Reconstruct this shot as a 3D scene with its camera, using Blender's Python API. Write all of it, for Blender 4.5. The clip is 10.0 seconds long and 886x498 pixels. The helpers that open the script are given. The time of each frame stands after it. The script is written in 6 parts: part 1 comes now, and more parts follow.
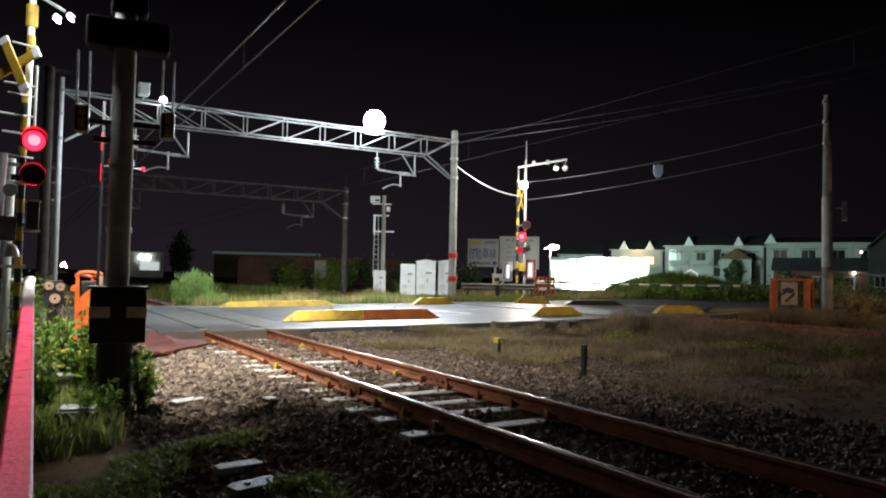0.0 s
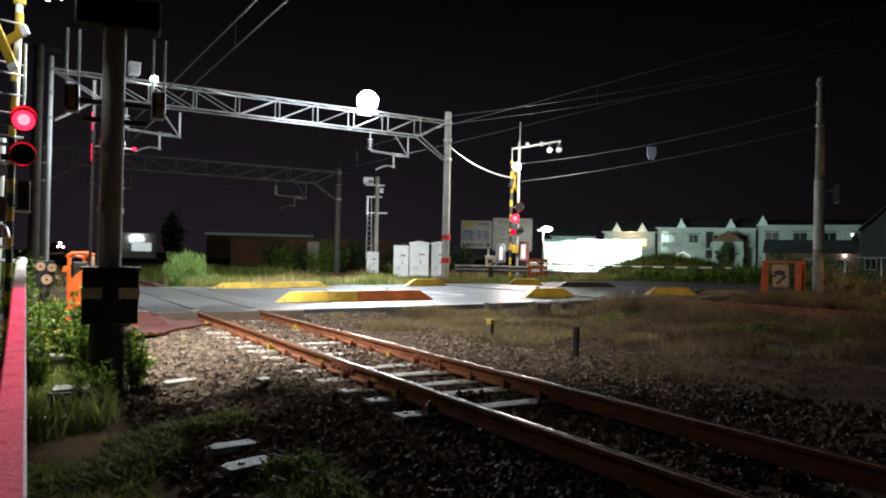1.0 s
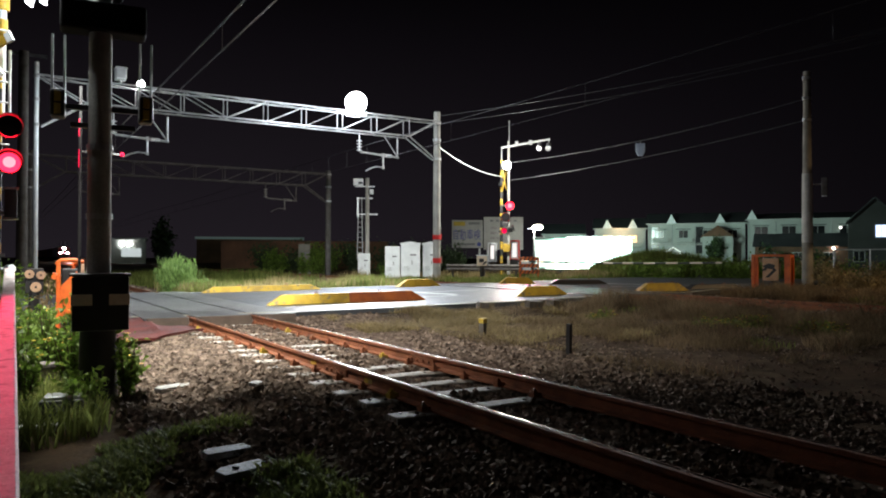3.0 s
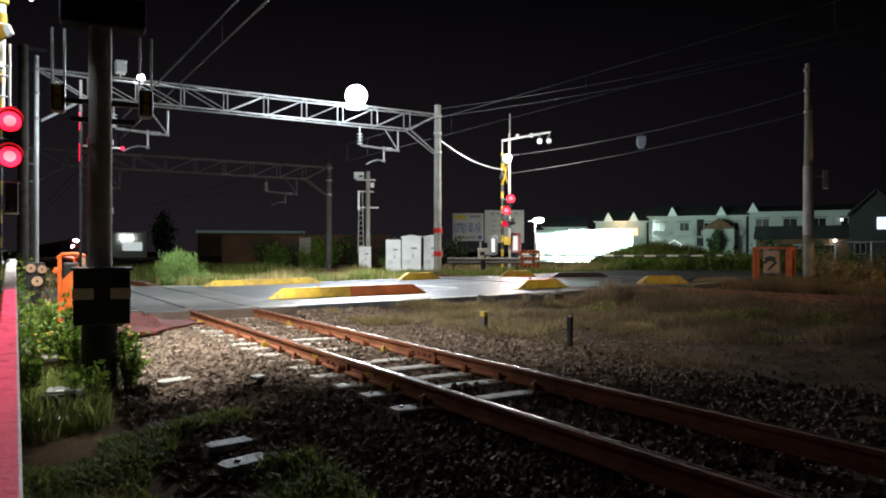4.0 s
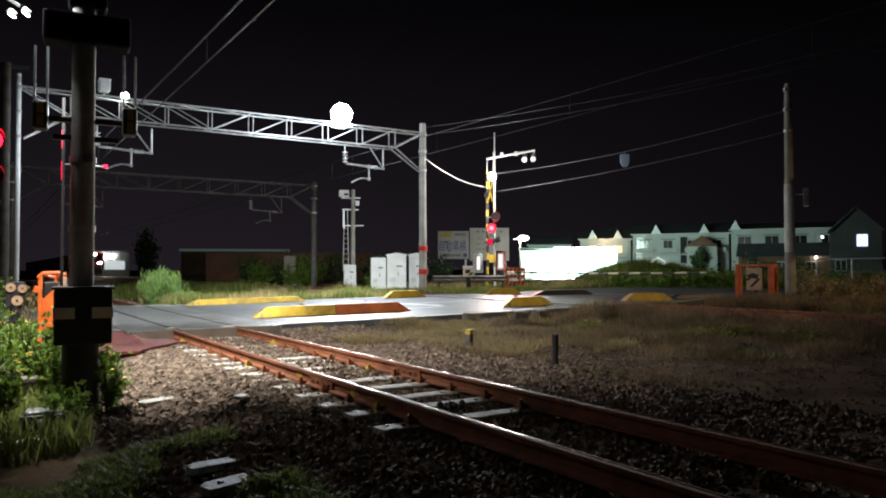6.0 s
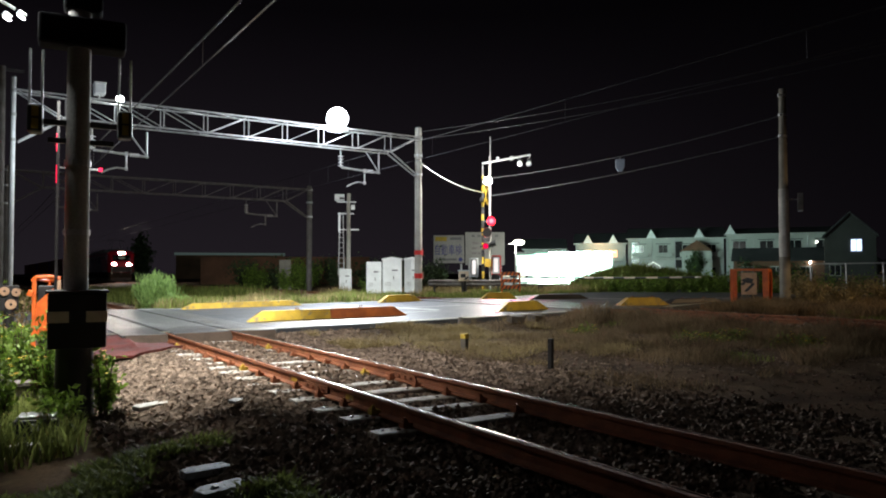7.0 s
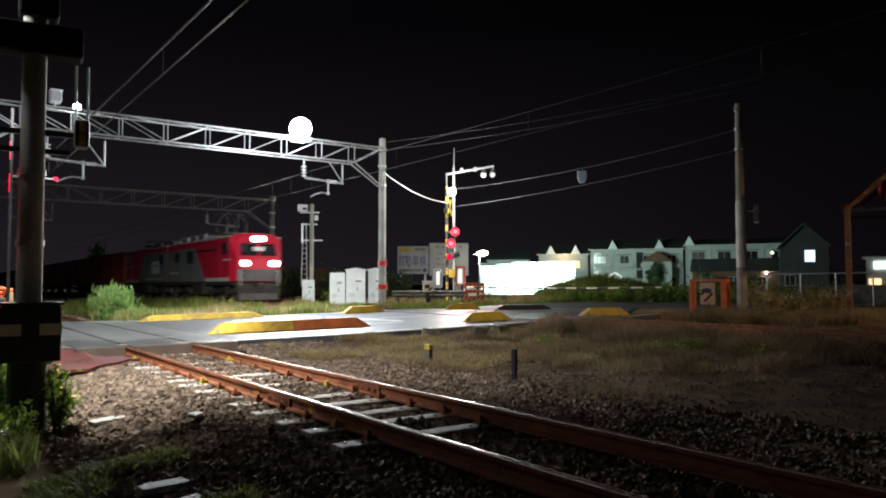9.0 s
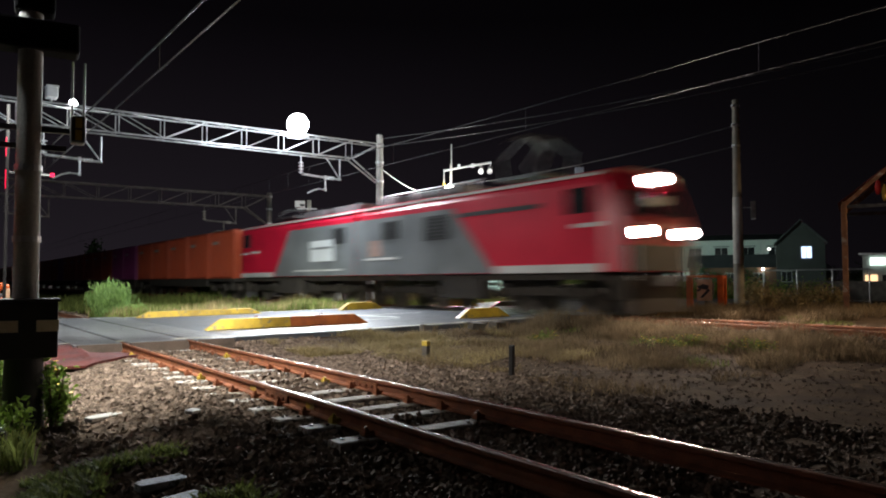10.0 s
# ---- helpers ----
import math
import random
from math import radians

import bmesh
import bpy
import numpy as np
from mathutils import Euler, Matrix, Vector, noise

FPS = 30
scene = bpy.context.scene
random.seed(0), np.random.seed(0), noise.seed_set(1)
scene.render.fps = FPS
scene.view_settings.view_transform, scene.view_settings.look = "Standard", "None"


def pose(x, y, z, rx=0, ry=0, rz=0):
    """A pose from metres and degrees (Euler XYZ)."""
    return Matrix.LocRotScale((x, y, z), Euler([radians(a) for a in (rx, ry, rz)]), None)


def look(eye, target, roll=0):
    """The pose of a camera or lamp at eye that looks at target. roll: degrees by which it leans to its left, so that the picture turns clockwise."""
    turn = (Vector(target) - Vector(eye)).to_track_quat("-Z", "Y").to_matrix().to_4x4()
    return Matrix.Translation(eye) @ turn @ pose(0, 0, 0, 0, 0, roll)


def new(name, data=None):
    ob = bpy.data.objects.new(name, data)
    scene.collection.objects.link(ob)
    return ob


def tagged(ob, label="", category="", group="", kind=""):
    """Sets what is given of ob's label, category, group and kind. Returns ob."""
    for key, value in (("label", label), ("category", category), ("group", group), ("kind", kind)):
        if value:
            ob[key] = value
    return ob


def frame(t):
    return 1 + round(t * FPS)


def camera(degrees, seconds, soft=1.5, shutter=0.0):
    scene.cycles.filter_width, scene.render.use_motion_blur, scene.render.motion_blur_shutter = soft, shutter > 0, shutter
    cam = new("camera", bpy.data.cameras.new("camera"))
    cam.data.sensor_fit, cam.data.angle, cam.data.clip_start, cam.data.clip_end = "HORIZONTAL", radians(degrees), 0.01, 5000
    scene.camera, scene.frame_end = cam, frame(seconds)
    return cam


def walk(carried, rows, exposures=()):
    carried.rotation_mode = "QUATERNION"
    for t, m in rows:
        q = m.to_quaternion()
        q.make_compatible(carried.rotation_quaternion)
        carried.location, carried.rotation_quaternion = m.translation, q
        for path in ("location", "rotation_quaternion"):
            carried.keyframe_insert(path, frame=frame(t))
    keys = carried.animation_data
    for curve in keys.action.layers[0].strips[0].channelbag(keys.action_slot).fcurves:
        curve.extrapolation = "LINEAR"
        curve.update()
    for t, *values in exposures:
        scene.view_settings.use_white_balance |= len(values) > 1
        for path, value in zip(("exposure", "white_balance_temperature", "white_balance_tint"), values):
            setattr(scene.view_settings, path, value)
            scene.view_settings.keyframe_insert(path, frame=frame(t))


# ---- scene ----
# The siding runs along y, its rail heads at z = 0; x is across the tracks.
cam = camera(63.0, 10.0, soft=1.9, shutter=0.9)
EYE = (0.0, 0.0, 1.08)
TURN = 30.5
PATH = [
    (0.0, 0.24, 2.18, -1.10), (0.5, 0.65, 1.31, -0.96), (1.0, -0.30, 0.73, -1.22), (1.5, -0.70, 0.98, -1.11),
    (2.0, -0.76, 1.12, -0.70), (3.5, -1.00, 0.44, -0.06), (4.0, -0.91, 0.20, -0.02), (4.5, -0.70, 0.50, -0.10),
    (5.0, -1.08, 1.06, -0.05), (5.5, -1.77, 1.42, 0.07), (7.0, -2.43, 1.95, 0.05), (7.5, -2.91, 2.24, -0.06),
    (8.0, -3.47, 2.47, 0.24), (8.5, -4.57, 2.71, 0.45), (9.0, -5.28, 2.80, 0.17), (9.5, -5.68, 2.76, 0.08),
    (10.0, -5.49, 2.51, 0.18),
]
walk(cam, [(t, pose(*EYE, 90 + p, r, y - TURN)) for t, y, p, r in PATH], exposures=[(0.0, 0.2), (10.0, 0.2)])

# ---- world and lamps ----
world = bpy.data.worlds.new("night")
scene.world = world
world.use_nodes = True
wn, wl = world.node_tree.nodes, world.node_tree.links.new
sky_dir, sky_split, sky_ramp = wn.new("ShaderNodeTexCoord"), wn.new("ShaderNodeSeparateXYZ"), wn.new("ShaderNodeValToRGB")
wl(sky_dir.outputs["Generated"], sky_split.inputs[0])
wl(sky_split.outputs["Z"], sky_ramp.inputs["Fac"])
sky_ramp.color_ramp.elements[0].color = (0.0062, 0.0050, 0.0066, 1)
sky_ramp.color_ramp.elements[1].position = 0.34
sky_ramp.color_ramp.elements[1].color = (0.0009, 0.0007, 0.001, 1)
wl(sky_ramp.outputs["Color"], wn["Background"].inputs[0])
# lens haze put into the sky: brighter to the north, along the tracks
north_haze = wn.new("ShaderNodeMapRange")
north_haze.interpolation_type = "SMOOTHSTEP"
north_haze.inputs["From Min"].default_value, north_haze.inputs["From Max"].default_value = 0.3, 1.1
north_haze.inputs["To Min"].default_value, north_haze.inputs["To Max"].default_value = 0.5, 2.0
wl(sky_split.outputs["Y"], north_haze.inputs["Value"])
wl(north_haze.outputs[0], wn["Background"].inputs[1])


def lamp(name, kind, energy, colour, m, size=0.1, cone=120, blend=0.5):
    data = bpy.data.lights.new(name, kind)
    data.energy, data.color = energy, colour
    if kind == "AREA":
        data.size = size
    else:
        data.shadow_soft_size = size
    if kind == "SPOT":
        data.spot_size, data.spot_blend = radians(cone), blend
    ob = new(name, data)
    ob.matrix_world = m
    return ob


FLOOD = (12.42, 27.2, 7.44)
lamp("flood_beam", "SPOT", 10500, (0.88, 0.94, 1.0), look((12.3, 26.3, 7.2), (7.8, 20.2, 0)), 0.3, 87, 0.8)
lamp("flood_spill", "POINT", 950, (0.86, 0.94, 1.0), look((10.9, 24.0, 6.6), (12.4, 10, 2.0)), 0.2)
lamp("mast_flood", "SPOT", 2600, (1.0, 0.95, 0.88), look((0.55, 9.3, 5.0), (3.7, 12.0, 0.0)), 0.12, 122, 0.9)
lamp("mast_down_flood", "SPOT", 1050, (0.97, 1.0, 0.92), look((0.75, 9.2, 4.75), (0.8, 9.5, 0.0)), 0.1, 84, 0.9)
# fill light without a fixture, added to brighten the slim portal pole
lamp("portal_pole_fill", "POINT", 100, (0.86, 0.94, 1.0), look((2.0, 26.0, 5.2), (0, 0, 0)), 0.12)
lamp("mast_glow", "POINT", 46, (0.95, 1.0, 1.0), look((0.15, 8.25, 4.0), (0, 16, 0)), 0.1)
lamp("near_signal_glow", "SPOT", 420, (1.0, 0.03, 0.12), look((0.08, 8.45, 2.45), (-0.05, 4.6, 0.6)), 0.12, 30, 0.6)
lamp("balcony_lamp", "POINT", 140, (1.0, 0.66, 0.36), look((66.4, 65.8, 4.4), (0, 0, 0)), 0.2)
lamp("far_signal_glow", "SPOT", 1300, (1.0, 0.01, 0.08), look((21.6, 28.9, 3.4), (14.6, 15.2, 0)), 0.2, 24, 1.0)
lamp("mast_far_flood", "SPOT", 11500, (0.95, 1.0, 0.92), look((0.5, 9.0, 4.35), (6.6, 22.5, 0.0)), 0.1, 40, 0.7)
lamp("far_mast_lamp", "POINT", 1300, (1.0, 0.98, 0.9), look((20.3, 26.9, 4.8), (0, 0, 0)), 0.12)
lamp("street_lamp_glow", "POINT", 500, (0.95, 1.0, 0.85), look((34.2, 42.9, 3.25), (0, 0, 0)), 0.2)
lamp("shop_light", "AREA", 7500, (0.68, 1.0, 0.88), look((47.0, 50.2, 2.6), (70, 72, 2.0)), 7)
# unseen lamp, added for the orange light on the shed
lamp("yard_lamp", "SPOT", 2000, (1.0, 0.68, 0.36), look((26.5, 4.0, 5.0), (22.0, 11.3, 0.6)), 0.2, 92, 0.9)

# ---- materials ----


def mat(name, col, dark=None, rough=0.6, metal=0.0, scale=4.0, fine=60.0, bump=0.25, spots=None, vary=0.0, spec=0.5):
    """Surface with coarse and fine colour variation, relief and uneven gloss."""
    m = bpy.data.materials.new(name)
    m.use_nodes = True
    nt = m.node_tree
    n, link = nt.nodes, nt.links.new
    b = n["Principled BSDF"]
    b.inputs["Metallic"].default_value = metal
    b.inputs["Specular IOR Level"].default_value = spec
    tc = n.new("ShaderNodeTexCoord")
    dark = dark or tuple(c * 0.55 for c in col)
    big, small = n.new("ShaderNodeTexNoise"), n.new("ShaderNodeTexNoise")
    for tex, s in ((big, scale), (small, fine)):
        tex.inputs["Scale"].default_value, tex.inputs["Detail"].default_value = s, 6
        link(tc.outputs["Object"], tex.inputs["Vector"])
    ramp = n.new("ShaderNodeValToRGB")
    ramp.color_ramp.elements[0].position, ramp.color_ramp.elements[1].position = 0.32, 0.62
    ramp.color_ramp.elements[0].color, ramp.color_ramp.elements[1].color = (*dark, 1), (*col, 1)
    link(big.outputs["Fac"], ramp.inputs["Fac"])
    mix = n.new("ShaderNodeMixRGB")
    mix.blend_type, mix.inputs[0].default_value = "OVERLAY", 0.35
    link(ramp.outputs["Color"], mix.inputs[1])
    link(small.outputs["Fac"], mix.inputs[2])
    out = mix.outputs["Color"]
    if spots:
        r2 = n.new("ShaderNodeValToRGB")
        r2.color_ramp.elements[0].position, r2.color_ramp.elements[1].position = 0.56, 0.66
        tex = n.new("ShaderNodeTexNoise")
        tex.inputs["Scale"].default_value, tex.inputs["Detail"].default_value = scale * 2.3, 8
        link(tc.outputs["Object"], tex.inputs["Vector"])
        link(tex.outputs["Fac"], r2.inputs["Fac"])
        m2 = n.new("ShaderNodeMixRGB")
        link(r2.outputs["Color"], m2.inputs[0])
        link(out, m2.inputs[1])
        m2.inputs[2].default_value = (*spots, 1)
        out = m2.outputs["Color"]
    if vary:
        geo = n.new("ShaderNodeNewGeometry")
        info = n.new("ShaderNodeObjectInfo")
        add = n.new("ShaderNodeMath")
        link(geo.outputs["Random Per Island"], add.inputs[0])
        link(info.outputs["Random"], add.inputs[1])
        fr = n.new("ShaderNodeMath")
        fr.operation = "FRACT"
        link(add.outputs[0], fr.inputs[0])
        mp = n.new("ShaderNodeMapRange")
        mp.inputs["To Min"].default_value, mp.inputs["To Max"].default_value = 1 - vary, 1 + vary
        link(fr.outputs[0], mp.inputs["Value"])
        hsv = n.new("ShaderNodeHueSaturation")
        link(mp.outputs[0], hsv.inputs["Value"])
        link(out, hsv.inputs["Color"])
        out = hsv.outputs["Color"]
    link(out, b.inputs["Base Color"])
    rr = n.new("ShaderNodeMapRange")
    rr.inputs["To Min"].default_value, rr.inputs["To Max"].default_value = max(rough - 0.15, 0.05), min(rough + 0.15, 1)
    link(big.outputs["Fac"], rr.inputs["Value"])
    link(rr.outputs[0], b.inputs["Roughness"])
    bp = n.new("ShaderNodeBump")
    bp.inputs["Strength"].default_value, bp.inputs["Distance"].default_value = bump, 0.02
    link(small.outputs["Fac"], bp.inputs["Height"])
    link(bp.outputs["Normal"], b.inputs["Normal"])
    return m


def glow(name, col, strength):
    m = bpy.data.materials.new(name)
    m.use_nodes = True
    b = m.node_tree.nodes["Principled BSDF"]
    b.inputs["Base Color"].default_value = (*(c * 0.12 for c in col), 1)
    b.inputs["Specular IOR Level"].default_value = 0.1
    b.inputs["Emission Color"].default_value = (*col, 1)
    b.inputs["Emission Strength"].default_value = strength
    return m


ASPHALT = mat("asphalt", (0.085, 0.092, 0.104), (0.052, 0.056, 0.064), 0.42, 0, 0.9, 120, 0.3, spots=(0.05, 0.052, 0.057), spec=0.35)
PAVING = mat("crossing_panel", (0.125, 0.127, 0.132), (0.08, 0.081, 0.085), 0.34, 0, 1.5, 90, 0.4)
LINE = mat("road_paint", (0.72, 0.73, 0.72), (0.45, 0.45, 0.44), 0.6, 0, 5, 80, 0.2, spots=(0.24, 0.24, 0.24))
EDGE_LINE = mat("edge_paint", (0.62, 0.58, 0.42), (0.36, 0.32, 0.21), 0.6, 0, 4, 70, 0.2)
SOIL = mat("soil", (0.11, 0.075, 0.048), (0.045, 0.031, 0.021), 0.98, 0, 1.4, 22, 0.9, spots=(0.13, 0.095, 0.06), spec=0.02)
STONE = mat("ballast", (0.24, 0.185, 0.145), (0.11, 0.083, 0.066), 0.98, 0, 6, 50, 0.5, vary=0.5, spec=0.03)
RAIL = mat("rusty_rail", (0.33, 0.125, 0.06), (0.17, 0.062, 0.033), 0.66, 0.15, 6, 80, 0.4)
RAIL_TOP = mat("worn_rail_head", (0.36, 0.30, 0.27), (0.24, 0.17, 0.13), 0.24, 0.85, 7, 120, 0.08)
CONCRETE = mat("concrete", (0.50, 0.49, 0.46), (0.34, 0.33, 0.31), 0.8, 0, 3, 60, 0.35)
SLEEPER = mat("sleeper_concrete", (0.58, 0.56, 0.52), (0.30, 0.27, 0.23), 0.8, 0, 8, 70, 0.4, spots=(0.20, 0.14, 0.09))
POLE = mat("concrete_pole", (0.40, 0.39, 0.36), (0.27, 0.26, 0.24), 0.75, 0, 2, 50, 0.3)
DARK_POLE = mat("dark_pole", (0.25, 0.235, 0.20), (0.15, 0.14, 0.12), 0.8, 0, 2, 40, 0.4)
STEEL = mat("galvanised_steel", (0.55, 0.56, 0.57), (0.38, 0.39, 0.40), 0.42, 0.55, 5, 70, 0.15)
DARK_STEEL = mat("dark_steel", (0.09, 0.09, 0.095), (0.04, 0.04, 0.042), 0.55, 0.4, 5, 60, 0.2)
WIRE = mat("copper_wire", (0.15, 0.14, 0.13), (0.10, 0.095, 0.09), 0.55, 0.4, 5, 60, 0.1)
YELLOW = mat("yellow_paint", (0.56, 0.36, 0.03), (0.34, 0.21, 0.02), 0.55, 0, 3, 40, 0.3, spots=(0.22, 0.17, 0.08))
RUSTY_YELLOW = mat("rust_stained_paint", (0.46, 0.12, 0.02), (0.26, 0.06, 0.015), 0.65, 0, 3, 40, 0.4)
BLACK = mat("black_paint", (0.022, 0.022, 0.024), (0.012, 0.012, 0.013), 0.5, 0, 4, 60, 0.15)
WHITE = mat("white_enamel", (0.80, 0.83, 0.85), (0.66, 0.69, 0.71), 0.45, 0, 2.5, 60, 0.1)
ORANGE = mat("orange_paint", (0.75, 0.15, 0.02), (0.48, 0.08, 0.012), 0.5, 0, 4, 50, 0.2)
REDPAINT = mat("red_paint", (0.62, 0.02, 0.02), (0.42, 0.012, 0.012), 0.5, 0, 4, 50, 0.15)
RED_SHEET = mat("dark_red_sheet", (0.13, 0.02, 0.014), (0.06, 0.012, 0.009), 0.8, 0.1, 3, 40, 0.5)
LOCO_RED = mat("locomotive_red", (0.68, 0.014, 0.05), (0.56, 0.012, 0.04), 0.38, 0, 1.0, 40, 0.05)
LOCO_GREY = mat("locomotive_grey", (0.22, 0.235, 0.245), (0.15, 0.16, 0.168), 0.4, 0, 1.0, 40, 0.08)
LOCO_FRONT = mat("locomotive_front_grey", (0.10, 0.095, 0.10), (0.06, 0.057, 0.06), 0.5, 0, 1.5, 40, 0.1)
LOCO_PALE = mat("locomotive_pale_band", (0.68, 0.68, 0.67), (0.55, 0.55, 0.54), 0.4, 0, 1.5, 40, 0.05)
UNDER = mat("brake_dust_black", (0.06, 0.05, 0.042), (0.03, 0.026, 0.022), 0.85, 0.2, 3, 40, 0.4)
CONTAINER = mat("container_brown_red", (0.52, 0.085, 0.032), (0.38, 0.06, 0.024), 0.5, 0, 1.2, 30, 0.15)
CONTAINER_PURPLE = mat("container_purple", (0.34, 0.045, 0.22), (0.24, 0.03, 0.15), 0.5, 0, 1.2, 30, 0.15)
GRASS = mat("grass_blades", (0.23, 0.265, 0.075), (0.12, 0.155, 0.04), 0.7, 0, 1.2, 10, 0.1, vary=0.4, spec=0.12)
DRY_GRASS = mat("dry_grass", (0.40, 0.32, 0.16), (0.20, 0.15, 0.08), 0.8, 0, 0.8, 10, 0.1, vary=0.4, spec=0.12)
WEED = mat("weed_leaves", (0.19, 0.29, 0.045), (0.10, 0.17, 0.025), 0.6, 0, 2.0, 12, 0.1, vary=0.45)
SHRUB = mat("shrub_leaves", (0.22, 0.34, 0.10), (0.14, 0.23, 0.06), 0.6, 0, 2.0, 12, 0.1, vary=0.35)
DARKLEAF = mat("hedge_leaves", (0.05, 0.085, 0.03), (0.03, 0.05, 0.018), 0.7, 0, 1.0, 12, 0.1, vary=0.4)
DEAD_WEED = mat("dead_brown_weeds", (0.27, 0.20, 0.12), (0.11, 0.08, 0.048), 0.9, 0, 0.9, 10, 0.1, vary=0.45, spec=0.05)
PAD = mat("pale_peach_reflector", (0.50, 0.33, 0.21), (0.36, 0.22, 0.14), 0.5, 0, 4, 30, 0.05)
FLOWER = mat("yellow_petals", (0.75, 0.5, 0.03), (0.6, 0.38, 0.02), 0.6, 0, 4, 20, 0.05)
BARK = mat("stem_bark", (0.12, 0.09, 0.05), (0.07, 0.05, 0.03), 0.9, 0, 6, 40, 0.4)
PORCELAIN = mat("insulator_porcelain", (0.78, 0.79, 0.80), (0.66, 0.67, 0.68), 0.25, 0, 5, 40, 0.05)
STUCCO = mat("pale_wall_render", (0.52, 0.54, 0.52), (0.42, 0.44, 0.42), 0.85, 0, 0.4, 12, 0.2)
ROOF = mat("dark_roof_tiles", (0.06, 0.06, 0.065), (0.035, 0.035, 0.04), 0.7, 0, 0.6, 10, 0.4)
BRICKRED = mat("brown_wall", (0.20, 0.10, 0.06), (0.12, 0.06, 0.035), 0.85, 0, 0.6, 12, 0.2)
PANE_DARK = mat("dark_window_pane", (0.02, 0.022, 0.025), (0.012, 0.013, 0.015), 0.12, 0, 3, 20, 0.02)
BOARD = mat("sign_white", (0.42, 0.41, 0.41), (0.33, 0.32, 0.32), 0.6, 0, 0.8, 20, 0.05)
BLUE = mat("sign_blue", (0.06, 0.07, 0.30), (0.04, 0.05, 0.2), 0.6, 0, 2, 20, 0.05)
OCHRE = mat("sign_yellow", (0.55, 0.40, 0.06), (0.42, 0.30, 0.04), 0.6, 0, 2, 20, 0.05)
GREY_SIGN = mat("sign_grey", (0.22, 0.22, 0.24), (0.15, 0.15, 0.17), 0.6, 0, 2, 20, 0.05)
REFLECT = mat("pale_reflective", (0.85, 0.72, 0.55), (0.7, 0.56, 0.42), 0.4, 0, 4, 30, 0.05)

TIMBER = mat("old_timber", (0.11, 0.08, 0.06), (0.055, 0.04, 0.03), 0.85, 0, 3, 40, 0.5)
MATT_BLACK = mat("matt_black", (0.012, 0.011, 0.012), (0.008, 0.008, 0.008), 0.95, 0, 4, 60, 0.1, spec=0.1)
# darker copy of the steel, with weak light put into its colour
DIM_STEEL = mat("dim_steel", (0.15, 0.14, 0.135), (0.08, 0.07, 0.065), 0.75, 0.3, 4, 60, 0.3)
DIM_CABLE = mat("dim_cable", (0.035, 0.035, 0.04), (0.02, 0.02, 0.022), 0.6, 0, 3, 40, 0.1)
CHIPPED = mat("chipped_bluish_concrete", (0.52, 0.57, 0.62), (0.30, 0.33, 0.35), 0.7, 0, 7, 50, 0.5, spots=(0.12, 0.13, 0.09))
PLATE = mat("faded_orange_plate", (0.66, 0.40, 0.24), (0.50, 0.28, 0.15), 0.6, 0, 4, 40, 0.1)
LUMP = mat("dark_concrete_lump", (0.15, 0.135, 0.115), (0.08, 0.07, 0.06), 0.9, 0, 4, 40, 0.5)


def see_through(m, share):
    """Lets part of the light pass through thin leaves."""
    nt = m.node_tree
    b, out = nt.nodes["Principled BSDF"], nt.nodes["Material Output"]
    t, mixer = nt.nodes.new("ShaderNodeBsdfTranslucent"), nt.nodes.new("ShaderNodeMixShader")
    nt.links.new(b.inputs["Base Color"].links[0].from_socket, t.inputs["Color"])
    mixer.inputs[0].default_value = share
    nt.links.new(b.outputs[0], mixer.inputs[1])
    nt.links.new(t.outputs[0], mixer.inputs[2])
    nt.links.new(mixer.outputs[0], out.inputs["Surface"])


for leaf_material in (GRASS, DRY_GRASS, DEAD_WEED, WEED, SHRUB):
    see_through(leaf_material, 0.42)

FLOOD_GLOW = glow("flood_glow", (0.86, 0.94, 1.0), 48)
RED_GLOW = glow("red_signal_glow", (1.0, 0.007, 0.022), 9)
RED_CORE = glow("red_signal_core", (1.0, 0.05, 0.06), 10)
RED_DIM = glow("red_signal_dim", (1.0, 0.0, 0.06), 1.1)
WHITE_GLOW = glow("white_lamp_glow", (0.95, 1.0, 0.95), 40)
HEAD_GLOW = glow("headlamp_glow", (1.0, 0.84, 0.72), 800)
SHOP_GLOW = glow("shopfront_glow", (0.80, 1.0, 0.90), 1.7)
WARM_GLOW = glow("warm_window_glow", (1.0, 0.62, 0.32), 1.6)
COOL_GLOW = glow("cool_window_glow", (0.55, 0.68, 1.0), 2.0)
STREET_GLOW = glow("street_lamp_glow_glass", (0.95, 1.0, 0.80), 14)

# ---- geometry helpers ----


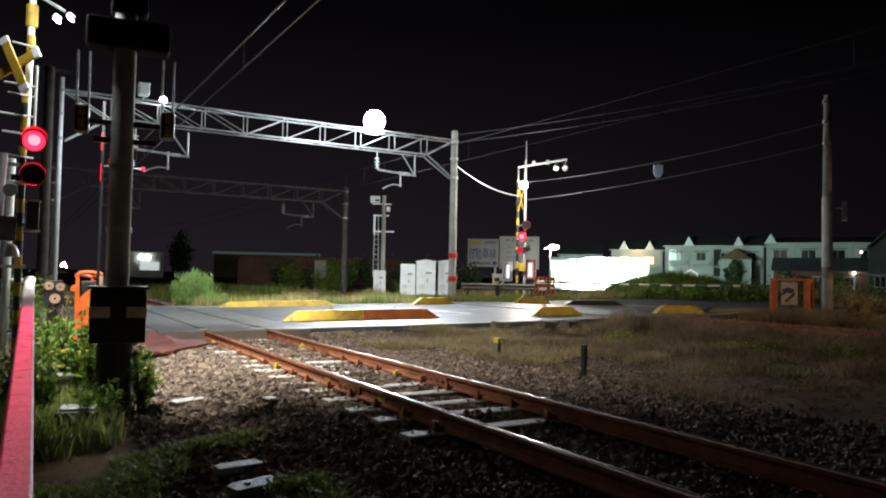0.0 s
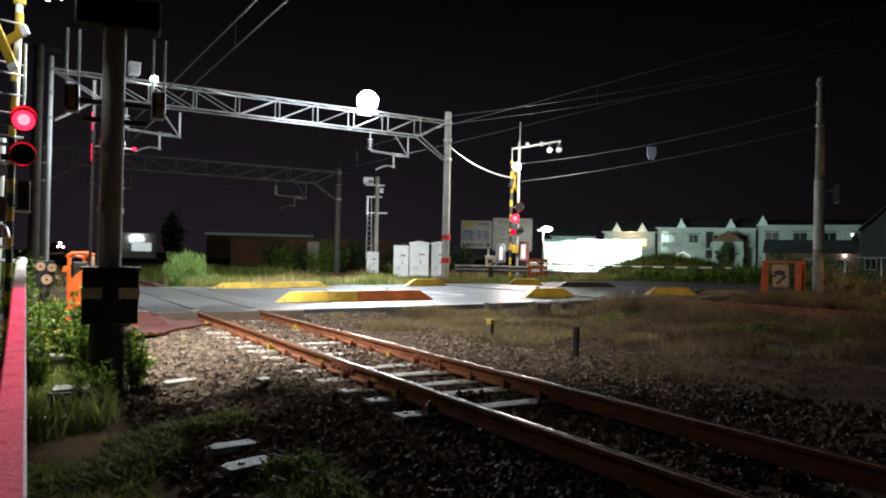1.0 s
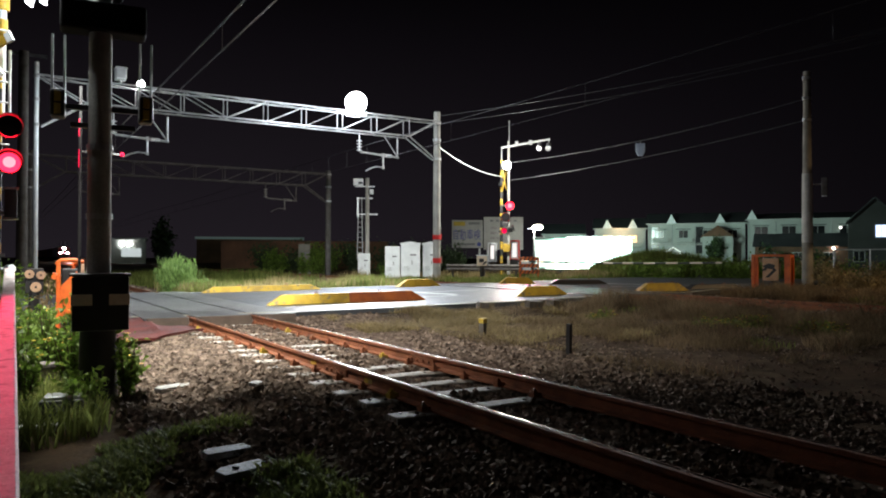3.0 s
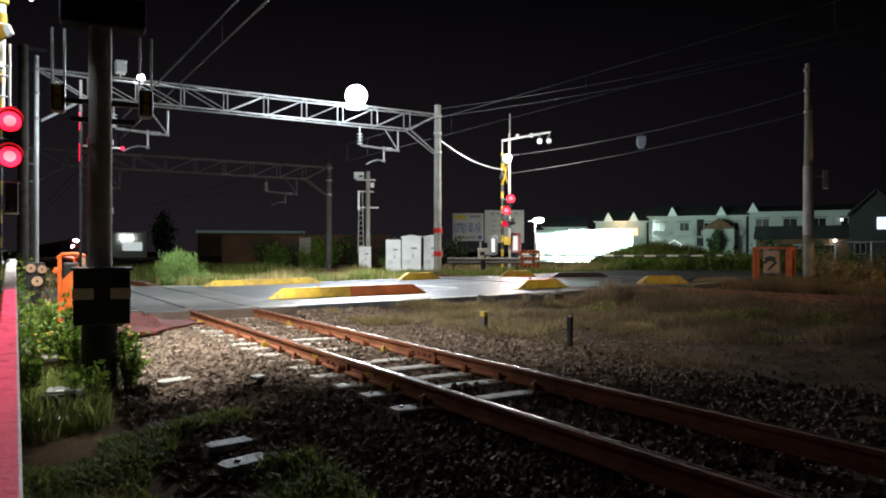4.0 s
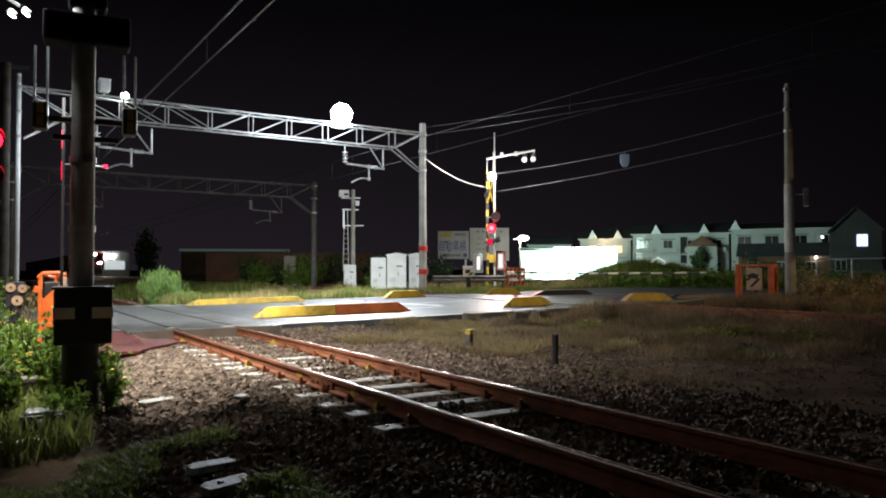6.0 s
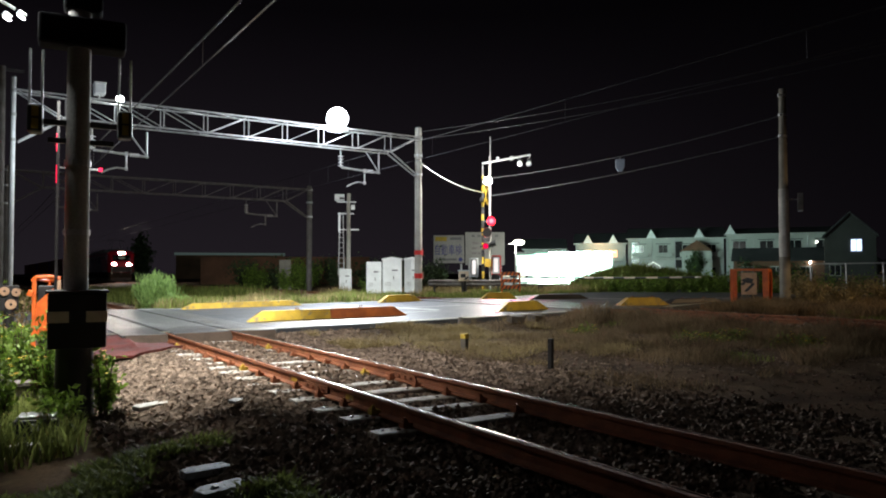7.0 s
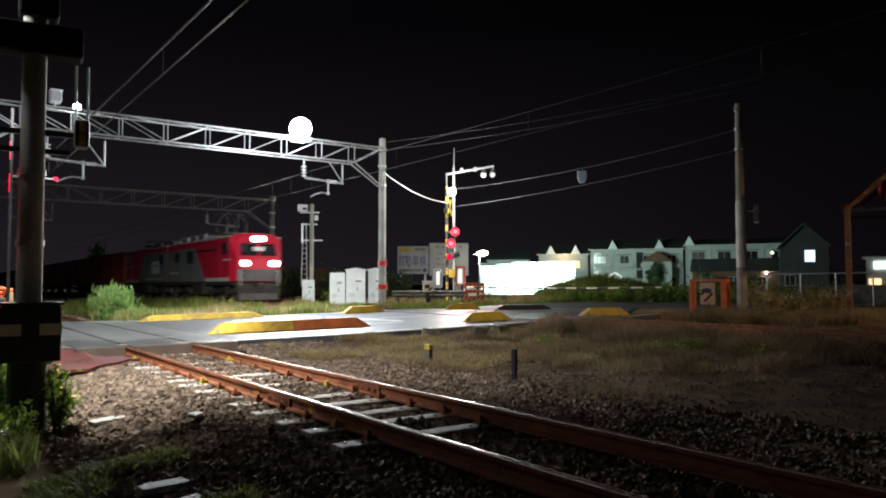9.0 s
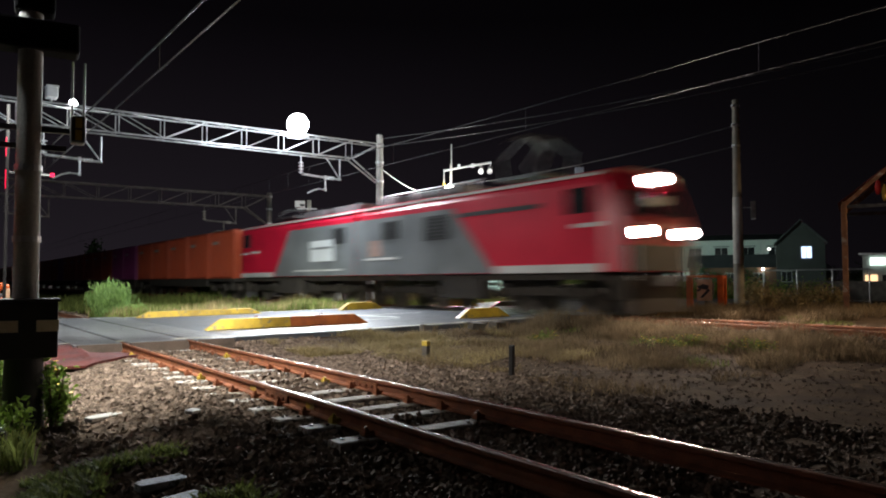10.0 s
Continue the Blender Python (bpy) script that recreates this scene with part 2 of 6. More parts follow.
class Geo:
    """Collects boxes, rods and profiles into one mesh."""

    def __init__(self):
        self.v, self.f = [], []

    def add(self, verts, faces):
        o = len(self.v)
        self.v.extend(tuple(p) for p in verts)
        self.f.extend(tuple(o + i for i in q) for q in faces)
        return self

    def box(self, x, y, z, sx, sy, sz, m=None, taper=1.0):
        c = [(i * sx / 2 * (taper if k > 0 else 1), j * sy / 2 * (taper if k > 0 else 1), k * sz / 2) for k in (-1, 1) for j in (-1, 1) for i in (-1, 1)]
        if m is not None:
            c = [m @ Vector(p) for p in c]
        c = [(p[0] + x, p[1] + y, p[2] + z) for p in c]
        return self.add(c, [(0, 2, 3, 1), (4, 5, 7, 6), (0, 1, 5, 4), (2, 6, 7, 3), (0, 4, 6, 2), (1, 3, 7, 5)])

    def rod(self, p0, p1, r0, r1=None, n=10):
        p0, p1 = Vector(p0), Vector(p1)
        r1 = r0 if r1 is None else r1
        d = (p1 - p0).normalized()
        a = d.orthogonal().normalized()
        b = d.cross(a)
        ring = [(a * math.cos(2 * math.pi * i / n) + b * math.sin(2 * math.pi * i / n)) for i in range(n)]
        verts = [p0 + q * r0 for q in ring] + [p1 + q * r1 for q in ring]
        faces = [(i, (i + 1) % n, n + (i + 1) % n, n + i) for i in range(n)]
        faces += [tuple(range(n - 1, -1, -1)), tuple(range(n, 2 * n))]
        return self.add(verts, faces)

    def path(self, pts, r, n=6):
        pts = [Vector(p) for p in pts]
        verts, faces, a = [], [], None
        for k, p in enumerate(pts):
            d = (pts[min(k + 1, len(pts) - 1)] - pts[max(k - 1, 0)]).normalized()
            a = d.orthogonal() if a is None else a - d * a.dot(d)
            a.normalize()
            b = d.cross(a)
            verts += [p + (a * math.cos(2 * math.pi * i / n) + b * math.sin(2 * math.pi * i / n)) * r for i in range(n)]
        for k in range(len(pts) - 1):
            faces += [(k * n + i, k * n + (i + 1) % n, (k + 1) * n + (i + 1) % n, (k + 1) * n + i) for i in range(n)]
        faces += [tuple(range(n - 1, -1, -1)), tuple(range((len(pts) - 1) * n, len(pts) * n))]
        return self.add(verts, faces)

    def turned(self, x, y, z, prof, n=16, m=None):
        """A turned body: prof is (radius, height) pairs."""
        verts, faces = [], []
        for r, h in prof:
            for i in range(n):
                a = 2 * math.pi * i / n
                p = Vector((r * math.cos(a), r * math.sin(a), h))
                p = m @ p if m is not None else p
                verts.append((p[0] + x, p[1] + y, p[2] + z))
        for k in range(len(prof) - 1):
            for i in range(n):
                j = (i + 1) % n
                faces.append((k * n + i, k * n + j, (k + 1) * n + j, (k + 1) * n + i))
        faces.append(tuple(range(n - 1, -1, -1)))
        faces.append(tuple(range((len(prof) - 1) * n, len(prof) * n)))
        return self.add(verts, faces)

    def prism(self, prof, frm, to, side, up):
        """The closed outline prof of (side, up) pairs drawn along a straight line."""
        frm, to, side, up = Vector(frm), Vector(to), Vector(side), Vector(up)
        n = len(prof)
        verts = [q + side * a + up * b for q in (frm, to) for a, b in prof]
        faces = [(i, (i + 1) % n, n + (i + 1) % n, n + i) for i in range(n)]
        faces += [tuple(range(n - 1, -1, -1)), tuple(range(n, 2 * n))]
        return self.add(verts, faces)

    def mesh(self, name, material, smooth=False):
        me = bpy.data.meshes.new(name)
        me.from_pydata(self.v, [], self.f)
        bm = bmesh.new()
        bm.from_mesh(me)
        bmesh.ops.recalc_face_normals(bm, faces=bm.faces)
        bm.to_mesh(me)
        bm.free()
        if smooth:
            me.polygons.foreach_set("use_smooth", [True] * len(me.polygons))
            me.set_sharp_from_angle(angle=radians(40))
        me.materials.append(material)
        return me


def part(name, g, material, parent=None, label="", bevel=0.0, smooth=False, at=None):
    me = g.mesh(name, material, smooth) if isinstance(g, Geo) else g
    ob = new(name, me)
    if at is not None:
        ob.matrix_basis = at
    if parent is not None:
        ob.parent = parent
    if label:
        ob["label"] = label
    if bevel:
        mod = ob.modifiers.new("edge", "BEVEL")
        mod.width, mod.segments, mod.limit_method = bevel, 2, "ANGLE"
    return ob


def thing(name, m, label, category, group="", kind=""):
    ob = new(name)
    ob.empty_display_size = 0.2
    ob.matrix_basis = m
    return tagged(ob, label, category, group, kind)


def quick_mesh(name, verts, faces, material):
    me = bpy.data.meshes.new(name)
    me.from_pydata(verts, [], faces)
    me.materials.append(material)
    return me


rng = np.random.default_rng(7)

# ---- the ground ----


def road_top(x):
    """The road climbs from the siding to the main line."""
    return float(np.clip((x - 4.5) / 9.0, 0, 1) * 0.17)


NEAR_EDGE = ([-60, 2, 8, 12.5, 16, 20, 26, 70], [17.5, 14.0, 13.35, 13.15, 13.2, 14.6, 16.2, 20.0])
FAR_EDGE = ([-60, 2, 8, 12.6, 16.4, 19, 22, 30, 70], [26.5, 23.6, 22.7, 22.1, 22.0, 23.4, 25.0, 26.0, 31.0])
SIDING, MAIN = 3.55, 14.2
HALF = 0.565


def near_edge(x):
    return float(np.interp(x, *NEAR_EDGE))


def far_edge(x):
    return float(np.interp(x, *FAR_EDGE))


def ground_top(x, y):
    base = float(np.interp(x, [-3, 0.4, 1.5, 2.3, 4.8, 5.8, 7.5, 11.8, 12.6, 15.8, 17.0, 19.0], [-0.45, -0.45, -0.32, -0.2, -0.2, -0.25, -0.2, -0.1, 0.04, 0.04, 0.04, 0.08]))
    bank = math.exp(-(((x - 32) / 5.0) ** 2) - (((y - 27) / 6.0) ** 2)) * 0.9
    bumps = 0.05 * noise.noise((x * 0.7, y * 0.7, 0)) + 0.025 * noise.noise((x * 2.3, y * 2.3, 4))
    a, b = near_edge(x), far_edge(x)
    if a + 0.3 < y < b - 0.3:
        return min(base, road_top(x) - 0.2)
    top = base + bumps + bank
    gap = a - y if y < (a + b) / 2 else y - b
    if gap < 1.6 and abs(x - SIDING) > 1.3 and abs(x - MAIN) > 1.5:
        u = min(1.0, max(0.0, 1 - gap / 1.6))
        top = top * (1 - u) + (road_top(x) - 0.09 + bumps * 0.5) * u
    return top


def build_ground():
    xs = np.concatenate([[-2500, -800, -250, -90, -40, -20, -12], np.arange(-8, 38, 0.4), [40, 46, 55, 70, 100, 200, 500, 1200, 2500]])
    ys = np.concatenate([[-2500, -800, -250, -90, -40, -20, -10], np.arange(-6, 46, 0.4), [48, 52, 60, 75, 100, 160, 300, 700, 2500]])
    verts = [(x, y, ground_top(x, y)) for y in ys for x in xs]
    w = len(xs)
    faces = [(j * w + i, j * w + i + 1, (j + 1) * w + i + 1, (j + 1) * w + i) for j in range(len(ys) - 1) for i in range(w - 1)]
    ob = new("ground", quick_mesh("ground", verts, faces, SOIL))
    ob.data.polygons.foreach_set("use_smooth", [True] * len(faces))
    tagged(ob, "dark bare soil and gravel round the tracks", "ground", kind="structure")


def build_road():
    xs = [-60, -20, -6, 0, 2, 2.7] + list(np.arange(4.4, 13.2, 0.8)) + [13.4, 15.1, 16, 18, 20, 22, 26, 30, 40, 70]
    verts, faces = [], []
    for x in xs:
        z = road_top(x)
        a, b = near_edge(x), far_edge(x)
        verts += [(x, a, z - 0.4), (x, a, z - 0.02), (x, a + 0.03, z), (x, b - 0.03, z), (x, b, z - 0.02), (x, b, z - 0.4)]
    for i in range(len(xs) - 1):
        for k in range(5):
            p, q = i * 6 + k, (i + 1) * 6 + k
            faces.append((p, q, q + 1, p + 1))
    road = new("road", quick_mesh("road", verts, faces, ASPHALT))
    tagged(road, "grey asphalt road over the level crossing", "road", kind="structure")

    def strip(name, pts, w, material, label):
        """A painted stripe lying 4 mm proud of the road."""
        v, f = [], []
        for k, (x, y) in enumerate(pts):
            q = pts[min(k + 1, len(pts) - 1)]
            p = pts[max(k - 1, 0)]
            d = Vector((q[0] - p[0], q[1] - p[1], 0)).normalized()
            n = Vector((-d.y, d.x, 0)) * w / 2
            for s in (-1, 1):
                v.append((x + n.x * s, y + n.y * s, road_top(x) + 0.004))
        f = [(2 * k, 2 * k + 2, 2 * k + 3, 2 * k + 1) for k in range(len(pts) - 1)]
        ob = new(name, quick_mesh(name, v, f, material))
        tagged(ob, label, "road marking", kind="structure")

    xs2 = list(np.arange(-8, 20, 0.5))
    strip("edge_line", [(x, near_edge(x) + 0.16) for x in xs2 if not 2.2 < x < 4.9], 0.16, EDGE_LINE, "worn yellowish edge line along the road")
    strip("edge_line", [(x, far_edge(x) - 0.2) for x in xs2 if not 2.2 < x < 4.9], 0.14, LINE, "worn white edge line along the road")
    strip("stop_line", [(9.6 + k * 0.1, 20.7 - k * 0.55) for k in range(9)], 0.32, LINE, "worn white stop line across the lane")
    strip("lane_line", [(x, 18.4 - 0.11 * (x - 6)) for x in np.arange(8.6, 12.6, 0.5)], 0.13, LINE, "worn white lane line")
    strip("lane_line", [(x, 18.4 - 0.11 * (x - 6)) for x in np.arange(16.5, 24, 0.5)], 0.13, LINE, "worn white lane line")
    strip("lane_line", [(x, 16.4 - 0.11 * (x - 6)) for x in np.arange(8.2, 10.6, 0.5)], 0.13, LINE, "worn white lane line")
    strip("stop_line", [(18.2 + k * 0.12, 22.6 - k * 0.5) for k in range(10)], 0.3, LINE, "worn white stop line across the lane")
    strip("stop_line", [(13.0 + k * 0.12, 16.4 - k * 0.3) for k in range(8)], 0.2, LINE, "worn white stop line across the lane")


RAIL_PROFILE = [(-0.062, -0.14), (0.062, -0.14), (0.062, -0.125), (0.012, -0.112), (0.010, -0.045), (0.0325, -0.033), (0.0325, -0.006), (0.024, 0.0), (-0.024, 0.0), (-0.0325, -0.006), (-0.0325, -0.033), (-0.010, -0.045), (-0.012, -0.112), (-0.062, -0.125)]
HEAD_PROFILE = [(-0.013, -0.003), (0.011, -0.003), (0.011, 0.001), (0.008, 0.0022), (-0.010, 0.0022), (-0.013, 0.001)]


def build_track(x0, z0, y0, y1, sleepers, label, near=False):
    track = thing("railway_track", pose(x0, 0, z0), label, "railway track", kind="structure")
    for s in (-1, 1):
        r = part("rail", Geo().prism(RAIL_PROFILE, (s * HALF, y0, 0), (s * HALF, y1, 0), (1, 0, 0), (0, 0, 1)), RAIL, track, "rusty brown steel rail")
        part("running_surface", Geo().prism(HEAD_PROFILE, (s * HALF, y0, 0.001), (s * HALF, y1, 0.001), (1, 0, 0), (0, 0, 1)), RAIL_TOP, r, "worn shiny rail head")
    body = Geo().prism([(-0.12, -0.32), (0.12, -0.32), (0.095, -0.155), (0.08, -0.145), (-0.08, -0.145), (-0.095, -0.155)], (-0.95, 0, 0), (0.95, 0, 0), (0, 1, 0), (0, 0, 1)).mesh("sleeper", SLEEPER)
    clip = Geo()
    for dx in (-0.095, 0.095):
        clip.box(dx, 0, -0.118, 0.085, 0.075, 0.04)
        clip.box(dx * 1.15, 0, -0.095, 0.04, 0.05, 0.03)
        clip.rod((dx * 1.1, 0, -0.12), (dx * 1.1, 0, -0.062), 0.016, n=6)
    clip_me = clip.mesh("rail_clip", OCHRE if near else RAIL)
    rust_me = clip.mesh("rail_clip", RAIL)
    bolts = Geo()
    for dx, dy in ((-0.86, 0.03), (-0.74, -0.03), (-0.33, 0.03), (0.33, -0.03), (0.74, 0.03), (0.86, -0.03)):
        bolts.rod((dx, dy, -0.15), (dx, dy, -0.136), 0.02, 0.016, 8)
    bolts_me = bolts.mesh("sleeper_bolts", BLACK)
    for k, y in enumerate(sleepers):
        sl = part("sleeper", body, None, track, at=pose(float(rng.uniform(-0.03, 0.03)), y, float(rng.uniform(-0.012, 0.008)), 0, 0, float(rng.uniform(-1, 1))))
        if near and y < 13.6:
            part("sleeper_bolts", bolts_me, None, sl)
            for s in (-1, 1):
                part("rail_clip", clip_me if (k * 7 + s) % 6 == 0 else rust_me, None, sl, at=pose(s * HALF, 0, 0))
    if near:
        for s, y in ((-1, 6.95), (1, 7.15)):
            fish = Geo()
            for d in (-1, 1):
                fish.box(s * HALF + d * 0.024, y, -0.08, 0.02, 0.56, 0.075)
                for b in (-0.2, -0.07, 0.07, 0.2):
                    fish.rod((s * HALF + d * 0.03, y + b, -0.08), (s * HALF + d * 0.055, y + b, -0.08), 0.018, n=6)
            part("fishplate", fish, RAIL, track, "rusty bolted joint plate")
        for y, dx in ((7.6, 0.046), (6.2, 0.046)):
            part("paint_mark", Geo().box(-HALF - 0.0125, y, -0.078, 0.004, 0.16, 0.05), YELLOW, track, "yellow painted number mark")
    return track


build_ground()
build_road()


def build_panels():
    """Concrete crossing slabs beside and between the siding's rails."""
    a, b = near_edge(3) - 0.35, far_edge(3) + 0.3
    for x0, x1 in ((2.15, 2.92), (3.05, 4.05), (4.18, 4.95)):
        n = 6
        for k in range(n):
            ya, yb = a + (b - a) * k / n + 0.012, a + (b - a) * (k + 1) / n - 0.012
            ob = part("crossing_panel", Geo().box((x0 + x1) / 2, (ya + yb) / 2, -0.085, x1 - x0, yb - ya, 0.19), PAVING, None, bevel=0.012)
            tagged(ob, "worn concrete crossing slab beside the rail", "crossing panel", "crossing slabs", "structure")
    for x0, x1 in ((12.9, 13.56), (13.72, 14.68), (14.84, 15.5)):
        for k in range(5):
            ya, yb = 13.2 + 8.9 * k / 5 + 0.012, 13.2 + 8.9 * (k + 1) / 5 - 0.012
            ob = part("crossing_panel", Geo().box((x0 + x1) / 2, (ya + yb) / 2, 0.087, x1 - x0, yb - ya, 0.19), PAVING, None, bevel=0.012)
            tagged(ob, "worn concrete crossing slab beside the rail", "crossing panel", "crossing slabs", "structure")
    for x0, x1 in ((3.06, 4.04),):
        ob = part("panel_end", Geo().prism([(0, -0.2), (0.3, -0.2), (0.3, 0.008), (0.26, 0.008)], (x0, a - 0.29, 0), (x1, a - 0.29, 0), (0, 1, 0), (0, 0, 1)), TIMBER, None, bevel=0.01)
        tagged(ob, "worn brown timber ramp at the slab's end", "ramp", kind="structure")
    for x0, x1 in ((2.2, 2.9), (4.2, 4.9)):
        ob = part("panel_end", Geo().prism([(0, -0.2), (0.3, -0.2), (0.3, 0.006), (0.26, 0.006)], (x0, a - 0.29, 0), (x1, a - 0.29, 0), (0, 1, 0), (0, 0, 1)), TIMBER, None, bevel=0.01)
        tagged(ob, "worn brown timber ramp at the slab's end", "ramp", kind="structure")
    # dark red sheet that follows the ground up to the road edge
    g = Geo()
    nx, ny = 16, 12
    pts = []
    for j in range(ny + 1):
        for i in range(nx + 1):
            u, w = i / nx, j / ny
            x = 1.15 + 1.75 * u
            far, near = near_edge(x) - 0.02, 11.3 + 1.0 * u + 0.25 * noise.noise((u * 5, 2, 0))
            y = near + (far - near) * w
            pts.append((x, y, max(ground_top(x, y), -0.23) + 0.05 + 0.02 * noise.noise((x * 4, y * 4, 1))))
    g.add(pts, [(j * (nx + 1) + i, j * (nx + 1) + i + 1, (j + 1) * (nx + 1) + i + 1, (j + 1) * (nx + 1) + i) for j in range(ny) for i in range(nx)])
    ob = part("dark_red_apron", g, RED_SHEET, None)
    mod = ob.modifiers.new("thick", "SOLIDIFY")
    mod.thickness = 0.04
    tagged(ob, "dark reddish mat on the road shoulder", "mat")


build_panels()

# ---- overhead line ----
GY = 27.65


def build_gantry(y, half_x, heights, label, detail=True):
    """Portal of two poles and a lattice beam across the tracks."""
    (xl, xr), (zb, zt, zp) = half_x, heights
    ob = thing("overhead_line_portal", pose(0, y, 0), label, "overhead portal")
    for x, name in ((xl, "pole"), (xr, "pole")):
        thin = detail and x == xl
        # the far portal's shade is put into its steel colour
        S = STEEL if detail else DIM_STEEL
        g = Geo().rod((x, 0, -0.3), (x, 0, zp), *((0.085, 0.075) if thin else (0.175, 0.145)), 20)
        pole = part(name, g, WHITE if thin else (POLE if detail else DIM_STEEL), ob, "pale slim pole" if thin else "grey concrete pole", smooth=True)
        part("pole_cap", Geo().rod((x, 0, zp), (x, 0, zp + 0.05), 0.08 if thin else 0.15, 0.06 if thin else 0.11, 16), DARK_STEEL, pole)
        for z in (zb - 0.85, zb, zt):
            part("steel_band", Geo().rod((x, 0, z - 0.05), (x, 0, z + 0.05), 0.095 if thin else 0.185, n=16), STEEL, pole)
    n = round((xr - xl) / 1.53)
    step = (xr - xl) / n
    for dy in (-0.28, 0.28):
        part("top_chord", Geo().prism([(-0.027, -0.027), (0.027, -0.027), (0.027, 0.027), (-0.027, 0.027)], (xl, dy, zt), (xr, dy, zt), (0, 1, 0), (0, 0, 1)), S, ob)
        part("bottom_chord", Geo().prism([(-0.027, -0.027), (0.027, -0.027), (0.027, 0.027), (-0.027, 0.027)], (xl + 1.5, dy, zb), (xr - 1.5, dy, zb), (0, 1, 0), (0, 0, 1)), S, ob)
        for k in range(1, n):
            x = xl + k * step
            part("upright", Geo().rod((x, dy, zb), (x, dy, zt), 0.02, n=6), S, ob)
            if k < n - 1:
                up = x < (xl + xr) / 2 - 3
                a, b = ((x, dy, zt), (x + step, dy, zb)) if up else ((x, dy, zb), (x + step, dy, zt))
                part("diagonal", Geo().rod(a, b, 0.017, n=6), S, ob)
    for s, x in ((1, xl), (-1, xr)):
        for dy in (-0.2, 0.2):
            part("knee_brace", Geo().rod((x + s * 1.5, dy, zb), (x + s * 0.15, dy * 0.6, zb - 0.9), 0.035, n=8), S, ob)
            part("end_diagonal", Geo().rod((x + s * 1.5, dy, zb), (x + s * 0.1, dy, zt), 0.024, n=6), S, ob)
    for k in range(0, n):
        x = xl + k * step
        part("cross_tie", Geo().rod((x, -0.28, zt), (x + step, 0.28, zt), 0.018, n=6), S, ob)
    return ob


def build_cantilever(x, y, z, s, steel=STEEL, china=PORCELAIN):
    """Insulated arm with its steady arm, hanging under the beam; s turns it about."""
    ob = thing("catenary_arm", pose(x, y, z), "galvanised catenary arm with white porcelain insulators under the beam", "catenary arm", "catenary arms")
    ins = Geo()
    prof = [(0.03, 0)]
    for k in range(4):
        h = k * 0.13
        prof += [(0.03, h + 0.02), (0.11, h + 0.045), (0.12, h + 0.065), (0.04, h + 0.085), (0.03, h + 0.11)]
    ins.turned(0, 0, 0.0, prof, 14)
    part("insulator", ins, china, ob, "white ribbed porcelain insulator", smooth=True)
    part("hanger_rod", Geo().rod((0, 0, 0.5), (0, 0, 0.8), 0.025, n=8), steel, ob)
    part("top_tube", Geo().rod((0.05 * s, 0, -0.02), (1.85 * s, 0, -0.12), 0.045, n=10), steel, ob)
    ib = Geo()
    for k in range(4):
        ib.rod((s * (1.25 + 0.08 * k), 0, -0.087), (s * (1.29 + 0.08 * k), 0, -0.09), 0.085, 0.05, 12)
    part("post_insulator", ib, china, ob, "white ribbed porcelain insulator")
    part("drop_bracket", Geo().rod((1.8 * s, 0, -0.15), (1.8 * s, 0, 0.78), 0.035, n=8).rod((1.8 * s, 0, -0.1), (1.15 * s, 0, 0.78), 0.025, n=8), steel, ob)
    part("steady_post", Geo().rod((1.12 * s, 0, -0.05), (1.12 * s, 0, -0.62), 0.035, n=8), steel, ob)
    part("steady_arm", Geo().path([(1.15 * s, 0, -0.6), (0.8 * s, 0, -0.58), (0.55 * s, 0, -0.66), (0.3 * s, 0, -0.8)], 0.03, 8), steel, ob)
    part("clevis", Geo().box(1.12 * s, 0, -0.08, 0.1, 0.1, 0.16), steel, ob)
    part("clevis", Geo().box(1.12 * s, 0, -0.6, 0.09, 0.09, 0.12), steel, ob)
    return ob


def build_wires():
    def catenary(x, zc, zm, ya, yb, spans, wire, r):
        ob = thing("overhead_wire", pose(x, 0, 0), "thin copper overhead wires hung along the track", "overhead wire", "overhead wires")
        part("contact_wire", Geo().rod((0, ya, zc), (0, yb, zc), r * 0.75, n=6), wire, ob)
        pts = []
        for a, b in spans:
            for k in range(12):
                u = k / 12
                pts.append((0, a + (b - a) * u, zm - 0.16 * 4 * u * (1 - u) * ((b - a) / 40) ** 2))
        pts.append((0, spans[-1][1], zm))
        part("messenger_wire", Geo().path(pts, r), wire, ob)
        for p in pts[::2]:
            part("dropper", Geo().rod((0, p[1], zc), (0, p[1], p[2]), 0.006, n=5), wire, ob)

    spans = [(-12.4, 27.65), (27.65, 40.2), (40.2, 80), (80, 120), (120, 160)]
    catenary(3.67, 5.14, 5.82, -30, 160, spans, WIRE, 0.019)
    # same copper, coloured dark to put in the weaker light here
    catenary(13.15, 5.12, 5.86, -30, 160, spans, DIM_CABLE, 0.011)


portal = build_gantry(GY, (0.98, 16.6), (6.36, 7.14, 7.6), "lattice steel overhead line portal on concrete poles, floodlit")
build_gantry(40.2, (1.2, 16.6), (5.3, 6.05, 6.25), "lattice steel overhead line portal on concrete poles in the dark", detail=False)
back = thing("concrete_pole", pose(0.62, 28.4, -0.2), "dark concrete pole behind the slim portal pole", "pole")
# concrete shaft in the dim steel colour, to keep it faint
part("shaft", Geo().rod((0, 0, 0), (0, 0, 8.3), 0.19, 0.15, 18), DIM_STEEL, back, smooth=True)
part("cross_arm", Geo().box(0.1, 0, 8.2, 1.2, 0.09, 0.09), DARK_STEEL, back)
build_cantilever(12.8, GY, 5.55, 1)
build_cantilever(3.35, GY, 5.42, 1)
# far arms: shade put into the colour, steel dimmed and porcelain greyed
build_cantilever(12.8, 40.2, 4.5, 1, DIM_STEEL, POLE)
build_cantilever(3.35, 40.2, 4.4, 1, DIM_STEEL, POLE)
build_wires()

